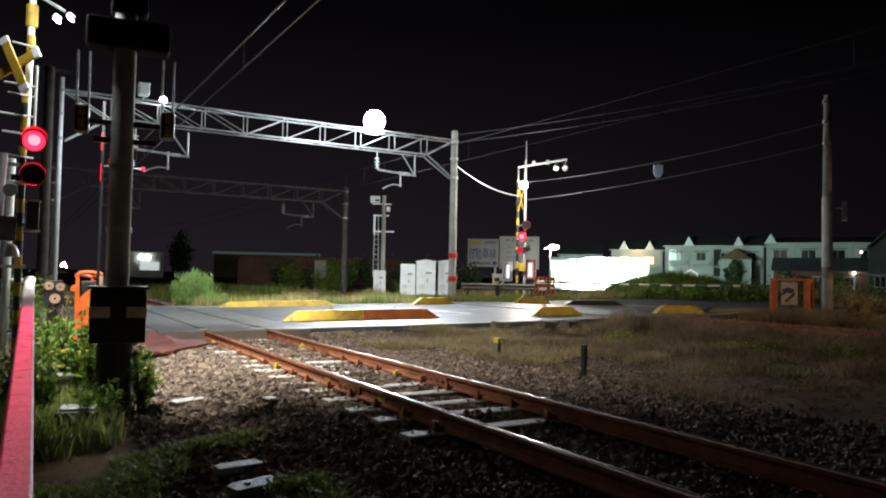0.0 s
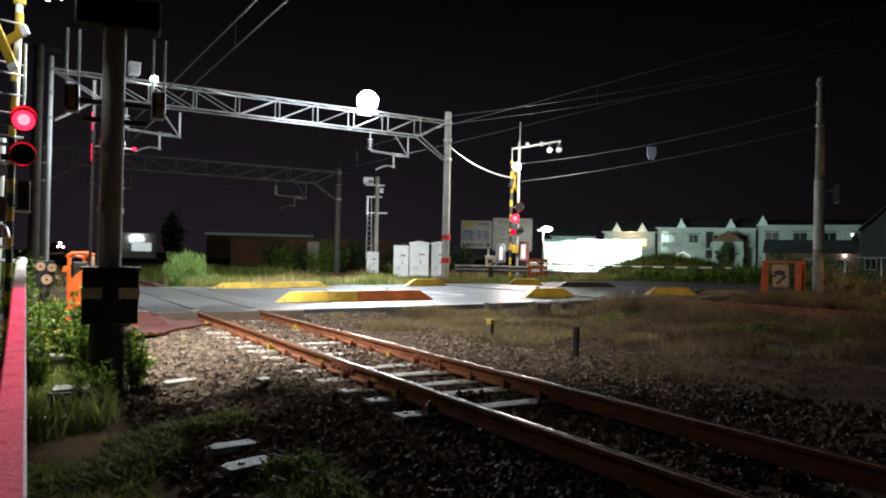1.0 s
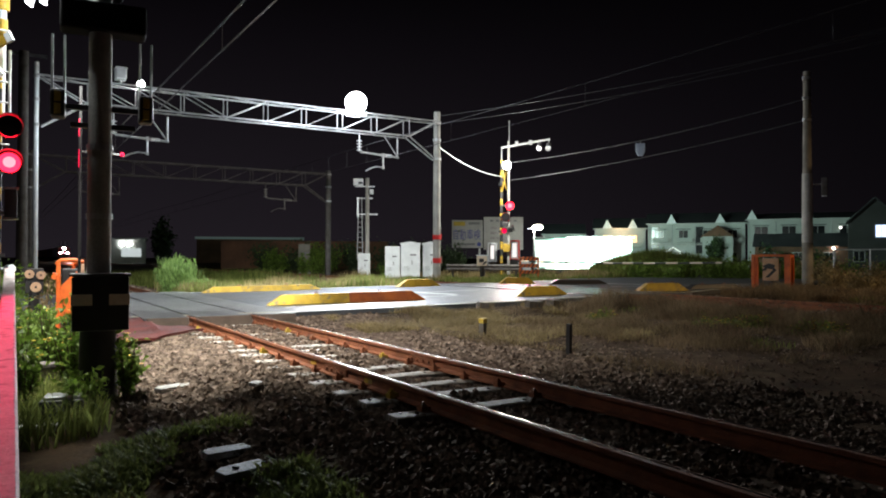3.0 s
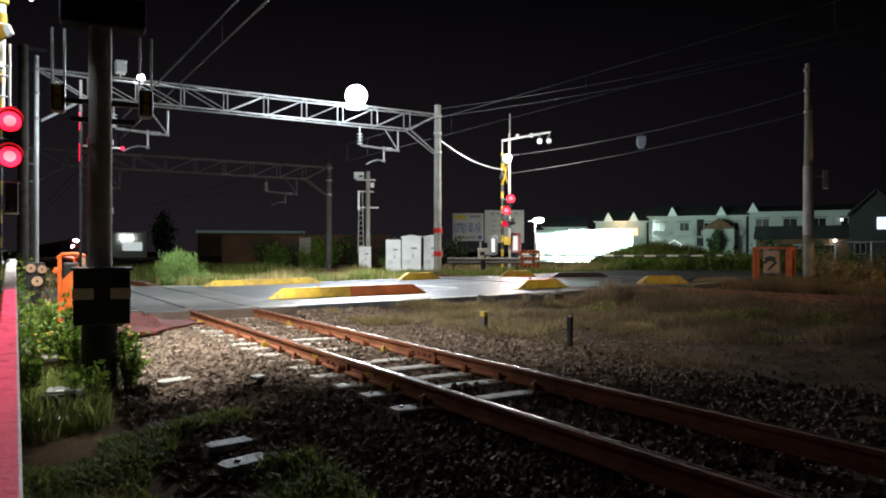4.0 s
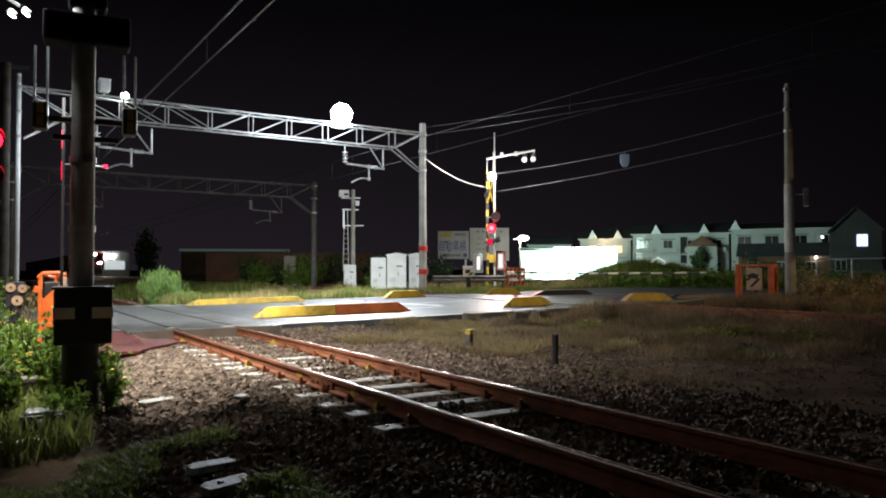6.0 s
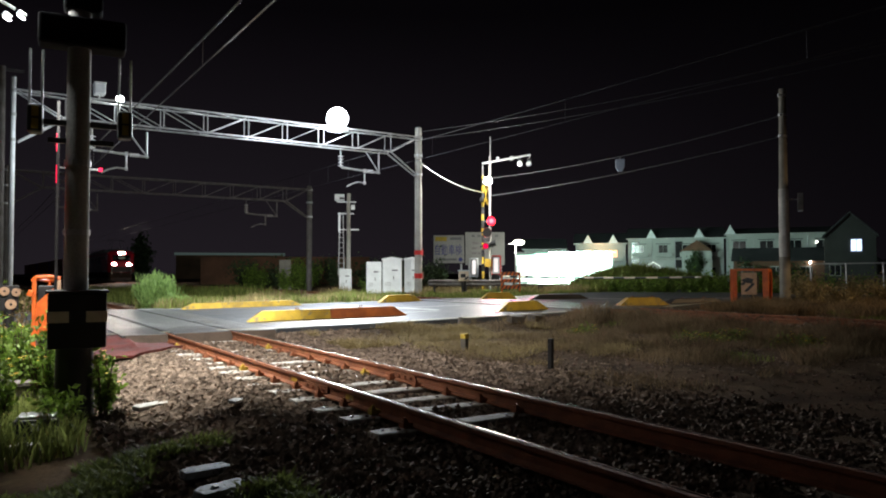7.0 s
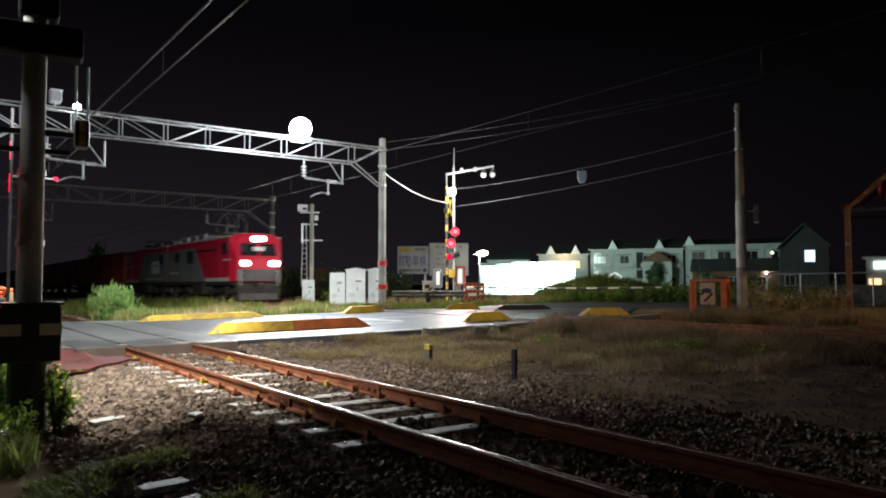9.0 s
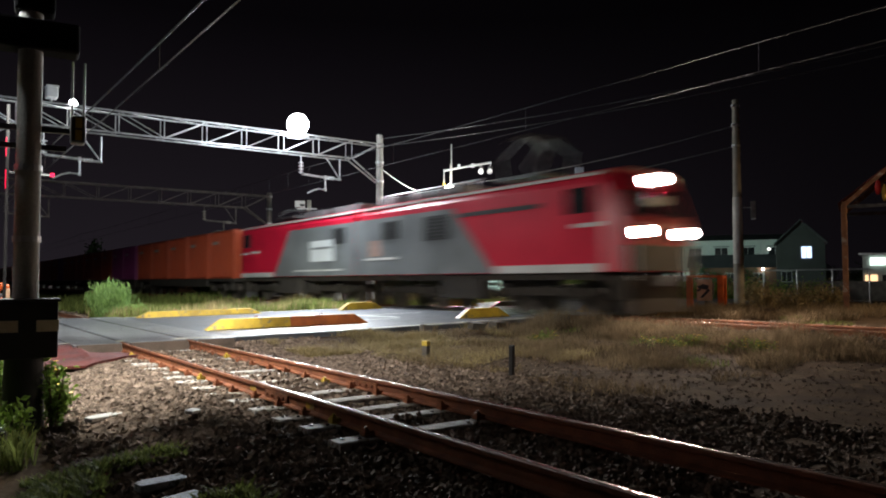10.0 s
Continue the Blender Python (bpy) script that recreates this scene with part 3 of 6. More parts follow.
# ---- crossing furniture ----


def facing(x, y):
    """Turn about z that points a thing's front (-y) at the waiting side of the crossing."""
    return -math.degrees(math.atan2(x, y))


def kerb_block(x0, y0, x1, y1, rusty=0.0, h=0.23, w=0.3, material=None, colour="yellow"):
    d = Vector((x1 - x0, y1 - y0, 0))
    n = d.length
    ang = math.degrees(math.atan2(d.y, d.x))
    slope = math.degrees(math.atan2(road_top(x1) - road_top(x0), n))
    ob = thing("lane_divider_block", pose(x0, y0, road_top(x0) + 0.002, 0, -slope, ang), "worn " + colour + " concrete lane divider block on the crossing road", "divider block", "lane divider blocks")
    tip = min(0.34, n * 0.22)

    def piece(a, b, left, right, mtl, lab):
        prof = [(a, 0), (b, 0), (b - (tip if right else 0), h), (a + (tip if left else 0), h)]
        top = [(p, q) for p, q in prof]
        g = Geo()
        verts = []
        for p, q in top:
            inset = 0.05 if q > 0 else 0.0
            verts += [(p, -w / 2 + inset, q), (p, w / 2 - inset, q)]
        g.add(verts, [(0, 2, 3, 1), (2, 4, 5, 3), (4, 6, 7, 5), (6, 0, 1, 7), (0, 6, 4, 2), (1, 3, 5, 7)])
        part("block", g, mtl, ob, lab, bevel=0.012)

    if rusty:
        piece(0, n * rusty, True, False, material or YELLOW, "yellow painted concrete")
        piece(n * rusty + 0.004, n, False, True, RUSTY_YELLOW, "rust stained orange concrete")
    else:
        piece(0, n, True, True, material or YELLOW, "")
    for u in (0.3, 0.7):
        part("lifting_eye", Geo().path([(n * u - 0.04, 0, h), (n * u - 0.03, 0, h + 0.035), (n * u + 0.03, 0, h + 0.035), (n * u + 0.04, 0, h)], 0.012), RAIL, ob)


kerb_block(5.1, 15.9, 8.77, 15.2, rusty=0.5)
kerb_block(5.18, 22.45, 8.76, 21.8, h=0.17)
kerb_block(11.15, 21.15, 12.7, 21.0)
kerb_block(11.08, 14.66, 12.56, 14.42)
kerb_block(15.13, 14.4, 16.7, 13.95)
kerb_block(15.22, 21.05, 16.45, 20.5)
kerb_block(16.5, 19.85, 18.6, 19.1, h=0.16, material=BLACK, colour="dark grey")
kerb_block(17.4, 14.6, 19.8, 14.5, h=0.14, material=BLACK, colour="dark grey")


def build_floodlight():
    ob = thing("floodlight", pose(*FLOOD), "white hot floodlight on top of the lattice beam", "floodlight")
    g = Geo().turned(0, 0, 0, [(0.16, 0.18), (0.36, 0.1), (0.43, 0.0), (0.43, -0.06)], 20, m=pose(0, 0, 0, 70, 0, -30))
    part("reflector", g, STEEL, ob, smooth=True)
    # ball larger than a lens: the lamp's glare is put into its shape
    prof = [(0.44 * math.cos(a), 0.44 * math.sin(a)) for a in np.linspace(-1.5, 1.5, 10)]
    part("lens", Geo().turned(-0.03, -0.1, 0.02, prof, 24), FLOOD_GLOW, ob, "glowing white ball sized to the glare", smooth=True)
    part("yoke", Geo().path([(-0.3, 0.2, 0), (-0.3, 0.3, -0.48), (0.3, 0.3, -0.48), (0.3, 0.2, 0)], 0.03, 8), STEEL, ob)
    part("ballast_box", Geo().box(0.5, 0.35, -0.33, 0.3, 0.2, 0.22), STEEL, ob, bevel=0.01)


build_floodlight()


def build_beam_camera():
    ob = thing("line_camera", pose(3.42, GY - 0.25, 7.17), "white camera housing on the lattice beam", "camera")
    part("housing", Geo().box(0.1, -0.1, 0.28, 0.34, 0.5, 0.36), WHITE, ob, bevel=0.03)
    part("visor", Geo().box(0.1, -0.12, 0.48, 0.38, 0.56, 0.03), WHITE, ob, bevel=0.01)
    part("bracket", Geo().rod((0.1, 0, -0.03), (0.1, 0, 0.12), 0.04, n=8), STEEL, ob)
    ob = thing("line_camera", pose(2.95, GY - 0.25, 7.17), "small white camera housing on the lattice beam", "camera")
    part("housing", Geo().box(0, -0.05, 0.2, 0.2, 0.36, 0.24), WHITE, ob, bevel=0.02)
    part("bracket", Geo().rod((0, 0, -0.03), (0, 0, 0.1), 0.03, n=8), STEEL, ob)
    ob = thing("line_camera", pose(4.2, GY - 0.25, 7.17), "small white lamp dome on the lattice beam", "lamp")
    part("dome", Geo().turned(0, 0, 0.0, [(0.12, -0.02), (0.13, 0.06), (0.09, 0.15), (0.03, 0.19)], 14), WHITE_GLOW, ob, "glowing lamp dome", smooth=True)


build_beam_camera()


def stripes(parent, name, x, y, z0, z1, r, step, first=True, mats=None):
    """A mast in alternating painted bands, each band a part."""
    mats = mats or (YELLOW, BLACK)
    z, k = z0, 0 if first else 1
    while z < z1 - 0.01:
        e = min(z + step, z1)
        part(name, Geo().rod((x, y, z), (x, y, e), r, n=14), mats[k % 2], parent, smooth=True)
        z, k = e, k + 1


def signal_lamp(parent, x, y, z, r, lit):
    """Round red crossing lamp with hood and backplate, facing -y."""
    body = part("lamp_body", Geo().rod((x, y + 0.02, z), (x, y + 0.16, z), r * 1.15, r * 0.8, 18), BLACK, parent, smooth=True)
    prof = [(r * math.cos(a), r * 0.35 * math.sin(a)) for a in np.linspace(0, 1.5, 6)]
    part("lens", Geo().turned(x, y + 0.015, z, prof, 20, m=pose(0, 0, 0, 90)), RED_GLOW if lit else RED_DIM, body, "glowing red lens" if lit else "dim red lens", smooth=True)
    if lit:
        core = [(r * 0.55 * math.cos(a), r * 0.12 * math.sin(a)) for a in np.linspace(0, 1.5, 5)]
        part("bulb", Geo().turned(x, y - r * 0.33, z, core, 16, m=pose(0, 0, 0, 90)), RED_CORE, body, "white hot bulb behind red glass", smooth=True)
    hood = Geo()
    n = 12
    v = []
    for d in (0.0, -0.2):
        for k in range(n + 1):
            a = math.pi * (-0.08 + 1.16 * k / n)
            v += [(x + r * 1.18 * math.cos(a), y + 0.02 + d * (1 if k in range(2, n - 1) else 0.5), z + r * 1.18 * math.sin(a))]
    hood.add(v, [(k, k + 1, n + 2 + k, n + 1 + k) for k in range(n)])
    part("hood", hood, BLACK, body)
    return body


FLASHERS = []


def build_far_signal():
    x, y = 21.62, 29.38
    ob = thing("crossing_signal", pose(x, y, 0.12, 0, 0, facing(x, y)), "yellow and black crossing signal with red flashing lamps beyond the tracks", "crossing signal", "crossing signals")
    stripes(ob, "mast_band", -0.16, 0, 0, 5.9, 0.075, 0.36)
    part("steel_mast", Geo().rod((0.2, 0.1, 0), (0.2, 0.1, 6.9), 0.07, 0.06, 14), POLE, ob, "pale grey steel mast", smooth=True)
    part("aerial", Geo().rod((0.22, 0.1, 6.9), (0.22, 0.1, 7.9), 0.022, n=8), STEEL, ob)
    part("finial", Geo().rod((-0.16, 0, 5.9), (-0.16, 0, 6.6), 0.035, 0.02, n=8), STEEL, ob)
    arm = part("cross_arm", Geo().rod((-0.2, 0.1, 6.55), (2.25, 0.0, 6.95), 0.06, n=10), STEEL, ob, smooth=True)
    for u in (0.6, 1.3):
        part("clamp", Geo().box(u, 0.05, 6.72 + u * 0.06, 0.16, 0.16, 0.2), STEEL, arm)
    for u in (1.75, 2.2):
        lampb = part("hanging_lamp", Geo().rod((u, 0, 6.45), (u, 0, 6.75), 0.1, 0.13, 14), DARK_STEEL, ob, "unlit dark hanging lamp", smooth=True)
        part("stem", Geo().rod((u, 0, 6.75), (u, 0, 6.92), 0.025, n=6), STEEL, lampb)
        part("lamp_hood", Geo().rod((u - 0.05, -0.14, 6.5), (u - 0.05, -0.26, 6.45), 0.13, 0.14, 12), STEEL, lampb)
    w = part("floodlamp", Geo().rod((0.1, -0.05, 5.6), (0.1, -0.16, 5.52), 0.1, 0.16, 14), STEEL, ob)
    prof = [(0.2 * math.cos(a), 0.2 * math.sin(a)) for a in np.linspace(-1.4, 1.4, 8)]
    part("lamp_glass", Geo().turned(0.1, -0.2, 5.62, prof, 16), WHITE_GLOW, w, "glowing white lamp glass", smooth=True)
    signal_lamp(ob, 0.26, -0.12, 3.6, 0.2, True)
    signal_lamp(ob, 0.05, -0.12, 3.03, 0.2, True)
    signal_lamp(ob, -0.02, -0.16, 2.34, 0.13, False)
    part("lamp_bar", Geo().box(0.06, -0.06, 3.6, 0.56, 0.06, 0.08), BLACK, ob)
    part("lamp_bar", Geo().box(0, -0.06, 3.03, 0.5, 0.06, 0.08), BLACK, ob)
    part("lamp_bar", Geo().box(0.05, -0.06, 2.32, 0.7, 0.06, 0.08), BLACK, ob)
    part("speaker_horn", Geo().rod((0.16, -0.08, 2.42), (0.46, -0.12, 2.5), 0.05, 0.17, 14), BLACK, ob, "black horn loudspeaker", smooth=True)
    part("direction_box", Geo().box(0.02, -0.1, 2.66, 0.34, 0.16, 0.18), BLACK, ob, "black train direction box", bevel=0.015)
    # added disc, no part of a real signal: hides the lamp that is out
    shutter = part("flash_cover", Geo().rod((0, 0, 0), (0, 0.012, 0), 0.205, n=20), MATT_BLACK, ob, "black disc added to hide the lamp that is out")
    FLASHERS.append((shutter, (0.26, -0.236, 3.6), (0.05, -0.236, 3.03)))
    part("warning_plate", Geo().box(0.1, -0.12, 1.5, 0.34, 0.03, 0.4), YELLOW, ob, "yellow warning plate", bevel=0.01)
    part("bell", Geo().turned(-0.16, 0, 4.55, [(0.08, 0), (0.16, 0.05), (0.16, 0.2), (0.08, 0.3)], 14), BLACK, ob, smooth=True)
    for s in (-1, 1):
        part("crossbuck_board", Geo().box(0.0, -0.14, 4.9, 1.3, 0.03, 0.15, m=pose(0, 0, 0, 0, 0, 80).to_3x3().to_4x4() @ pose(0, 0, 0, 0, s * 42, 0)), YELLOW, ob, "crossed yellow warning board")


build_far_signal()


def build_gate(x, y, z, ang, length, label, group="crossing gates"):
    """Gate machine with its lowered striped arm along local x."""
    ob = thing("crossing_gate", pose(x, y, z, 0, 0, ang), label, "crossing gate", group)
    part("machine", Geo().box(0, 0, 0.62, 0.36, 0.5, 0.62), WHITE, ob, "white gate machine housing", bevel=0.03)
    part("pedestal", Geo().box(0, 0, 0.15, 0.3, 0.34, 0.34), BLACK, ob, bevel=0.015)
    part("hub", Geo().rod((0, -0.34, 0.78), (0, 0.34, 0.78), 0.09, n=14), DARK_STEEL, ob, smooth=True)
    part("counterweight", Geo().box(-0.5, -0.3, 0.72, 0.42, 0.1, 0.3), BLACK, ob, bevel=0.02)
    u, k = 0.15, 0
    while u < length:
        e = min(u + 0.55, length)
        r0 = 0.05 - 0.022 * u / length
        za = 0.78 - 0.05 * math.sin(math.pi * u / length)
        zb = 0.78 - 0.05 * math.sin(math.pi * e / length)
        part("arm_band", Geo().rod((u, -0.3, za), (e, -0.3, zb), r0, n=10), REFLECT if k % 2 == 0 else BLACK, ob, smooth=True)
        u, k = e, k + 1
    return ob


build_gate(21.6, 27.7, 0.17, -90, 11.4, "white crossing gate machine with its lowered pale and black striped arm")


def build_barricade(x, y):
    ob = thing("barricade", pose(x, y, 0.14, 0, 0, facing(x, y)), "orange and black striped steel barricade frame on the verge", "barricade")
    for s in (-1, 1):
        part("post", Geo().box(s * 0.4, 0, 0.5, 0.07, 0.07, 1.0), ORANGE, ob, bevel=0.01)
        part("post", Geo().box(s * 0.4, 0.55, 0.5, 0.07, 0.07, 1.0), ORANGE, ob, bevel=0.01)
        part("side_rail", Geo().box(s * 0.4, 0.28, 0.94, 0.06, 0.5, 0.06), ORANGE, ob)
    for z in (0.93, 0.62, 0.34):
        rail = part("rail", Geo().box(0, -0.045, z, 0.9, 0.03, 0.16), ORANGE, ob, bevel=0.008)
        for k in range(5):
            u = -0.36 + k * 0.18
            g = Geo().prism([(-0.09, -0.075), (-0.02, -0.075), (0.07, 0.075), (0.0, 0.075)], (u, -0.0605, z), (u, -0.063, z), (1, 0, 0), (0, 0, 1))
            part("stripe", g, BLACK, rail)


build_barricade(20.2, 25.6)


def build_detector(x, y, z, ang, w, h, label):
    """Obstacle detector head in an orange guard frame, with a pale marked plate."""
    ob = thing("obstacle_detector", pose(x, y, z, 0, 0, ang), label, "detector", "obstacle detectors")
    t = 0.07
    for s in (-1, 1):
        for d in (0, 0.5):
            part("guard_post", Geo().box(s * (w / 2 - t / 2), d, h / 2, t * 1.4, t, h), ORANGE, ob, bevel=0.008)
        part("guard_side", Geo().box(s * (w / 2 - t / 2), 0.25, h - 0.05, t, 0.44, t), ORANGE, ob)
        part("guard_panel", Geo().box(s * (w / 2 - 0.11), 0.02, h * 0.55, 0.14, 0.03, h * 0.8), ORANGE, ob)
    part("guard_top", Geo().box(0, 0, h - t / 2, w - 0.15, t, t), ORANGE, ob, bevel=0.008)
    part("guard_top", Geo().box(0, 0.5, h - t / 2, w - 0.15, t, t), ORANGE, ob, bevel=0.008)
    plate = part("marker_plate", Geo().box(0, -0.05, h * 0.58, w * 0.42, 0.03, h * 0.62), PLATE, ob, "faded orange plate with a black slanting figure", bevel=0.006)
    s = w * 0.42
    z0 = h * 0.58
    for pts in ([(-0.5, 0.16), (-0.1, 0.28), (0.3, 0.2), (0.2, 0.0), (-0.35, 0.06)], [(0.25, 0.06), (0.38, -0.02), (-0.1, -0.36), (-0.32, -0.36)], [(-0.5, 0.02), (-0.2, 0.1), (-0.25, -0.04), (-0.5, -0.08)]):
        g = Geo().prism([(a * s, b * h * 0.62 + 0.0) for a, b in pts], (0, -0.0665, z0), (0, -0.07, z0), (1, 0, 0), (0, 0, 1))
        part("figure", g, BLACK, plate)
    part("head", Geo().box(0, 0.22, h * 0.6, w * 0.4, 0.28, h * 0.35), BLACK, ob, bevel=0.02)
    part("stand", Geo().rod((0, 0.22, 0), (0, 0.22, h * 0.5), 0.07, n=12), DARK_STEEL, ob)
    return ob


build_detector(21.1, 14.3, 0.08, facing(21.1, 14.3) - 12, 1.15, 1.15, "orange framed obstacle detector with a pale plate beside the road")


def build_weedy_detector():
    """Bent orange guard frame: three posts, a top hoop and a slanting half panel."""
    ob = thing("obstacle_detector", pose(0.96, 13.0, -0.3, 0, 0, -8), "bright orange bent guard frame of a detector among weeds", "detector", "obstacle detectors")
    part("guard_post", Geo().box(-0.17, 0, 0.66, 0.06, 0.06, 1.32), ORANGE, ob, bevel=0.008)
    # this post's pale colour stands in for the light on it
    part("guard_post", Geo().box(0.17, 0, 0.64, 0.06, 0.06, 1.28), PAD, ob, "post coloured pale as if lit", bevel=0.008)
    part("guard_post", Geo().box(0.02, 0.4, 0.64, 0.06, 0.06, 1.28), ORANGE, ob, bevel=0.008)
    part("guard_top", Geo().path([(-0.2, -0.01, 1.26), (-0.14, 0, 1.33), (0.05, 0, 1.34), (0.19, 0, 1.31)], 0.035, 8), ORANGE, ob)
    part("guard_side", Geo().path([(-0.16, 0, 1.3), (0.02, 0.4, 1.26), (0.17, 0, 1.3)], 0.03, 8), ORANGE, ob)
    part("half_panel", Geo().prism([(-0.14, 0.35), (0.1, 0.35), (0.1, 1.16), (-0.14, 0.92)], (0, -0.01, 0), (0, 0.02, 0), (1, 0, 0), (0, 0, 1)), ORANGE, ob, "orange panel with a slanting top")
    part("head", Geo().box(-0.01, 0.16, 1.02, 0.24, 0.2, 0.36), BLACK, ob, "black detector head", bevel=0.02)
    part("bent_lug", Geo().box(-0.22, -0.02, 1.08, 0.08, 0.05, 0.1, m=pose(0, 0, 0, 0, 20, 0)), ORANGE, ob, bevel=0.01)


build_weedy_detector()



def build_sensor_head(x, y, z, h, label, k=1.0):
    ob = thing("sensor_post", pose(x, y, z, 0, 0, facing(x, y)), label, "sensor post", "sensor posts")
    part("post", Geo().rod((0, 0, 0), (0, 0, h * 0.6), 0.1, n=12), BLACK, ob, smooth=True)
    head = part("head", Geo().box(0, 0, h * 0.8, 0.46 * k, 0.3 * k, h * 0.42 * k), REFLECT, ob, "pale orange sensor head", bevel=0.03)
    part("cap", Geo().box(0, 0, h * (0.8 + 0.23 * k), 0.52 * k, 0.34 * k, 0.05), WHITE, head, bevel=0.01)
    part("window", Geo().box(-0.02, -0.16 * k, h * 0.82, 0.22 * k, 0.03, h * 0.16), BLACK, head)
    part("marking", Geo().prism([(-0.1, -0.08), (0.02, -0.08), (0.14, 0.05), (0.06, 0.08)], (0.1 * k, -0.155 * k, h * 0.72), (0.1 * k, -0.155 * k - 0.003, h * 0.72), (1, 0, 0), (0, 0, 1)), BLACK, head)


build_sensor_head(18.72, 27.17, 0.1, 1.08, "pale orange sensor head on a short black post")


def build_reflector_post():
    ob = thing("reflector_post", pose(0.47, 13.4, -0.27, 0, 0, 0), "cluster of round pale reflectors on a dark post among weeds", "reflector post")
    part("post", Geo().rod((0, 0, 0), (0, 0, 0.95), 0.08, n=12), BLACK, ob, smooth=True)
    for u, z, r in ((-0.07, 1.08, 0.07), (0.09, 1.06, 0.065), (0.02, 0.87, 0.08)):
        pad = part("reflector", Geo().rod((u, -0.09, z), (u, -0.05, z), r, n=16), PAD, ob, "round pale reflector")
        part("reflector_boss", Geo().rod((u, -0.1, z), (u, -0.085, z), r * 0.25, n=8), BLACK, pad)
    part("backing", Geo().box(0.0, -0.03, 0.97, 0.26, 0.04, 0.4), BLACK, ob, bevel=0.01)


build_reflector_post()



def build_utility_pole():
    x, y = 25.52, 15.8
    ob = thing("utility_pole", pose(x, y, 0.05), "tall concrete utility pole beside the road", "utility pole")
    # shaft is darker below and above its pale middle
    part("lower_shaft", Geo().rod((0, 0, -0.2), (0, 0, 1.65), 0.19, 0.185, 20), DARK_POLE, ob, "dark lower shaft", smooth=True)
    part("middle_shaft", Geo().rod((0, 0, 1.65), (0, 0, 4.2), 0.19, 0.175, 20), CONCRETE, ob, "pale middle shaft", smooth=True)
    part("upper_shaft", Geo().rod((0, 0, 4.2), (0, 0, 8.0), 0.155, 0.115, 20), DARK_POLE, ob, "dark slimmer upper shaft", smooth=True)
    for z in (6.2, 7.0, 7.75):
        part("wire_clamp", Geo().rod((0, 0, z - 0.04), (0, 0, z + 0.04), 0.16, n=12).box(-0.17, 0, z, 0.14, 0.08, 0.08), STEEL, ob)
    for z in np.arange(4.6, 7.6, 0.45):
        part("step_bolt", Geo().rod((0.1, 0, z), (0.3, 0, z), 0.012, n=6), STEEL, ob)


build_utility_pole()


def build_pole_box():
    ob = thing("pole_mounted_box", pose(25.52, 15.8, 3.35, 0, 0, facing(25.5, 15.8)), "slim grey box held beside the utility pole", "pole box")
    part("case", Geo().box(0.56, 0, 0.4, 0.2, 0.16, 0.66), DIM_STEEL, ob, bevel=0.02)
    part("bracket", Geo().rod((0.17, 0, 0.5), (0.47, 0, 0.5), 0.02, n=8), STEEL, ob)
    part("foot", Geo().box(0.56, 0, 0.055, 0.16, 0.12, 0.03), WHITE, ob, "pale foot")


build_pole_box()


def cable(name, a, b, sag, r, material, label, n=14):
    a, b = Vector(a), Vector(b)
    pts = []
    for k in range(n + 1):
        u = k / n
        p = a.lerp(b, u)
        p.z -= sag * 4 * u * (1 - u)
        pts.append(p)
    ob = part(name, Geo().path(pts, r), material)
    tagged(ob, label, "cable", "cables")


cable("cable", (16.7, 27.6, 6.05), (21.45, 29.4, 5.2), 0.25, 0.022, STEEL, "pale sagging cable between the pole and the signal mast")
# two cables darkened in colour where lamplight fades out
cable("cable", (21.8, 29.2, 5.9), (25.5, 15.8, 7.05), 0.28, 0.018, DIM_CABLE, "sagging cable from the signal mast to the utility pole")
cable("cable", (21.8, 29.2, 5.0), (25.5, 15.8, 6.25), 0.18, 0.02, DIM_CABLE, "sagging cable from the signal mast to the utility pole")
cable("cable", (16.7, 27.6, 7.1), (28.0, 2.0, 9.2), 0.5, 0.014, DIM_CABLE, "thin dark feeder cable above the road")
cable("cable", (16.7, 27.6, 7.45), (30.0, 2.0, 10.2), 0.6, 0.014, DIM_CABLE, "thin dark feeder cable above the road")


def build_cable_box():
    ob = thing("cable_box", pose(24.05, 22.62, 5.62, 0, 0, facing(24, 22.6)), "pale cable closure box hanging between two cables", "cable box")
    part("case", Geo().prism([(-0.2, 0.55), (0.2, 0.55), (0.2, 0.2), (0.1, 0.0), (-0.1, 0.0), (-0.2, 0.2)], (0, -0.08, 0), (0, 0.08, 0), (1, 0, 0), (0, 0, 1)), mat("pale_plastic", (0.40, 0.47, 0.58), (0.32, 0.38, 0.48), 0.5, 0, 3, 30, 0.05), ob, bevel=0.02)
    part("strap", Geo().box(0, 0, 0.57, 0.05, 0.2, 0.06), STEEL, ob)


build_cable_box()


def build_camera_mast():
    ob = thing("camera_mast", pose(17.66, 37.06, -0.1, 0, 0, facing(14.7, 30.9)) @ Matrix.Scale(1.2, 4), "grey steel mast with a white camera box and a ladder", "camera mast")
    part("mast", Geo().rod((0, 0, 0), (0, 0, 4.75), 0.11, 0.09, 16), POLE, ob, smooth=True)
    box = part("camera_box", Geo().box(-0.42, -0.1, 4.55, 0.46, 0.3, 0.3), WHITE, ob, "white camera box", bevel=0.02)
    part("lens_slot", Geo().box(-0.32, -0.255, 4.5, 0.2, 0.02, 0.1), BLACK, box)
    part("outrigger", Geo().box(-0.1, -0.05, 4.35, 0.9, 0.07, 0.06), STEEL, ob)
    part("bracket_box", Geo().box(0.2, -0.1, 4.1, 0.18, 0.16, 0.22), WHITE, ob, bevel=0.01)
    part("platform_arm", Geo().box(0.05, 0, 3.05, 0.9, 0.06, 0.06), STEEL, ob)
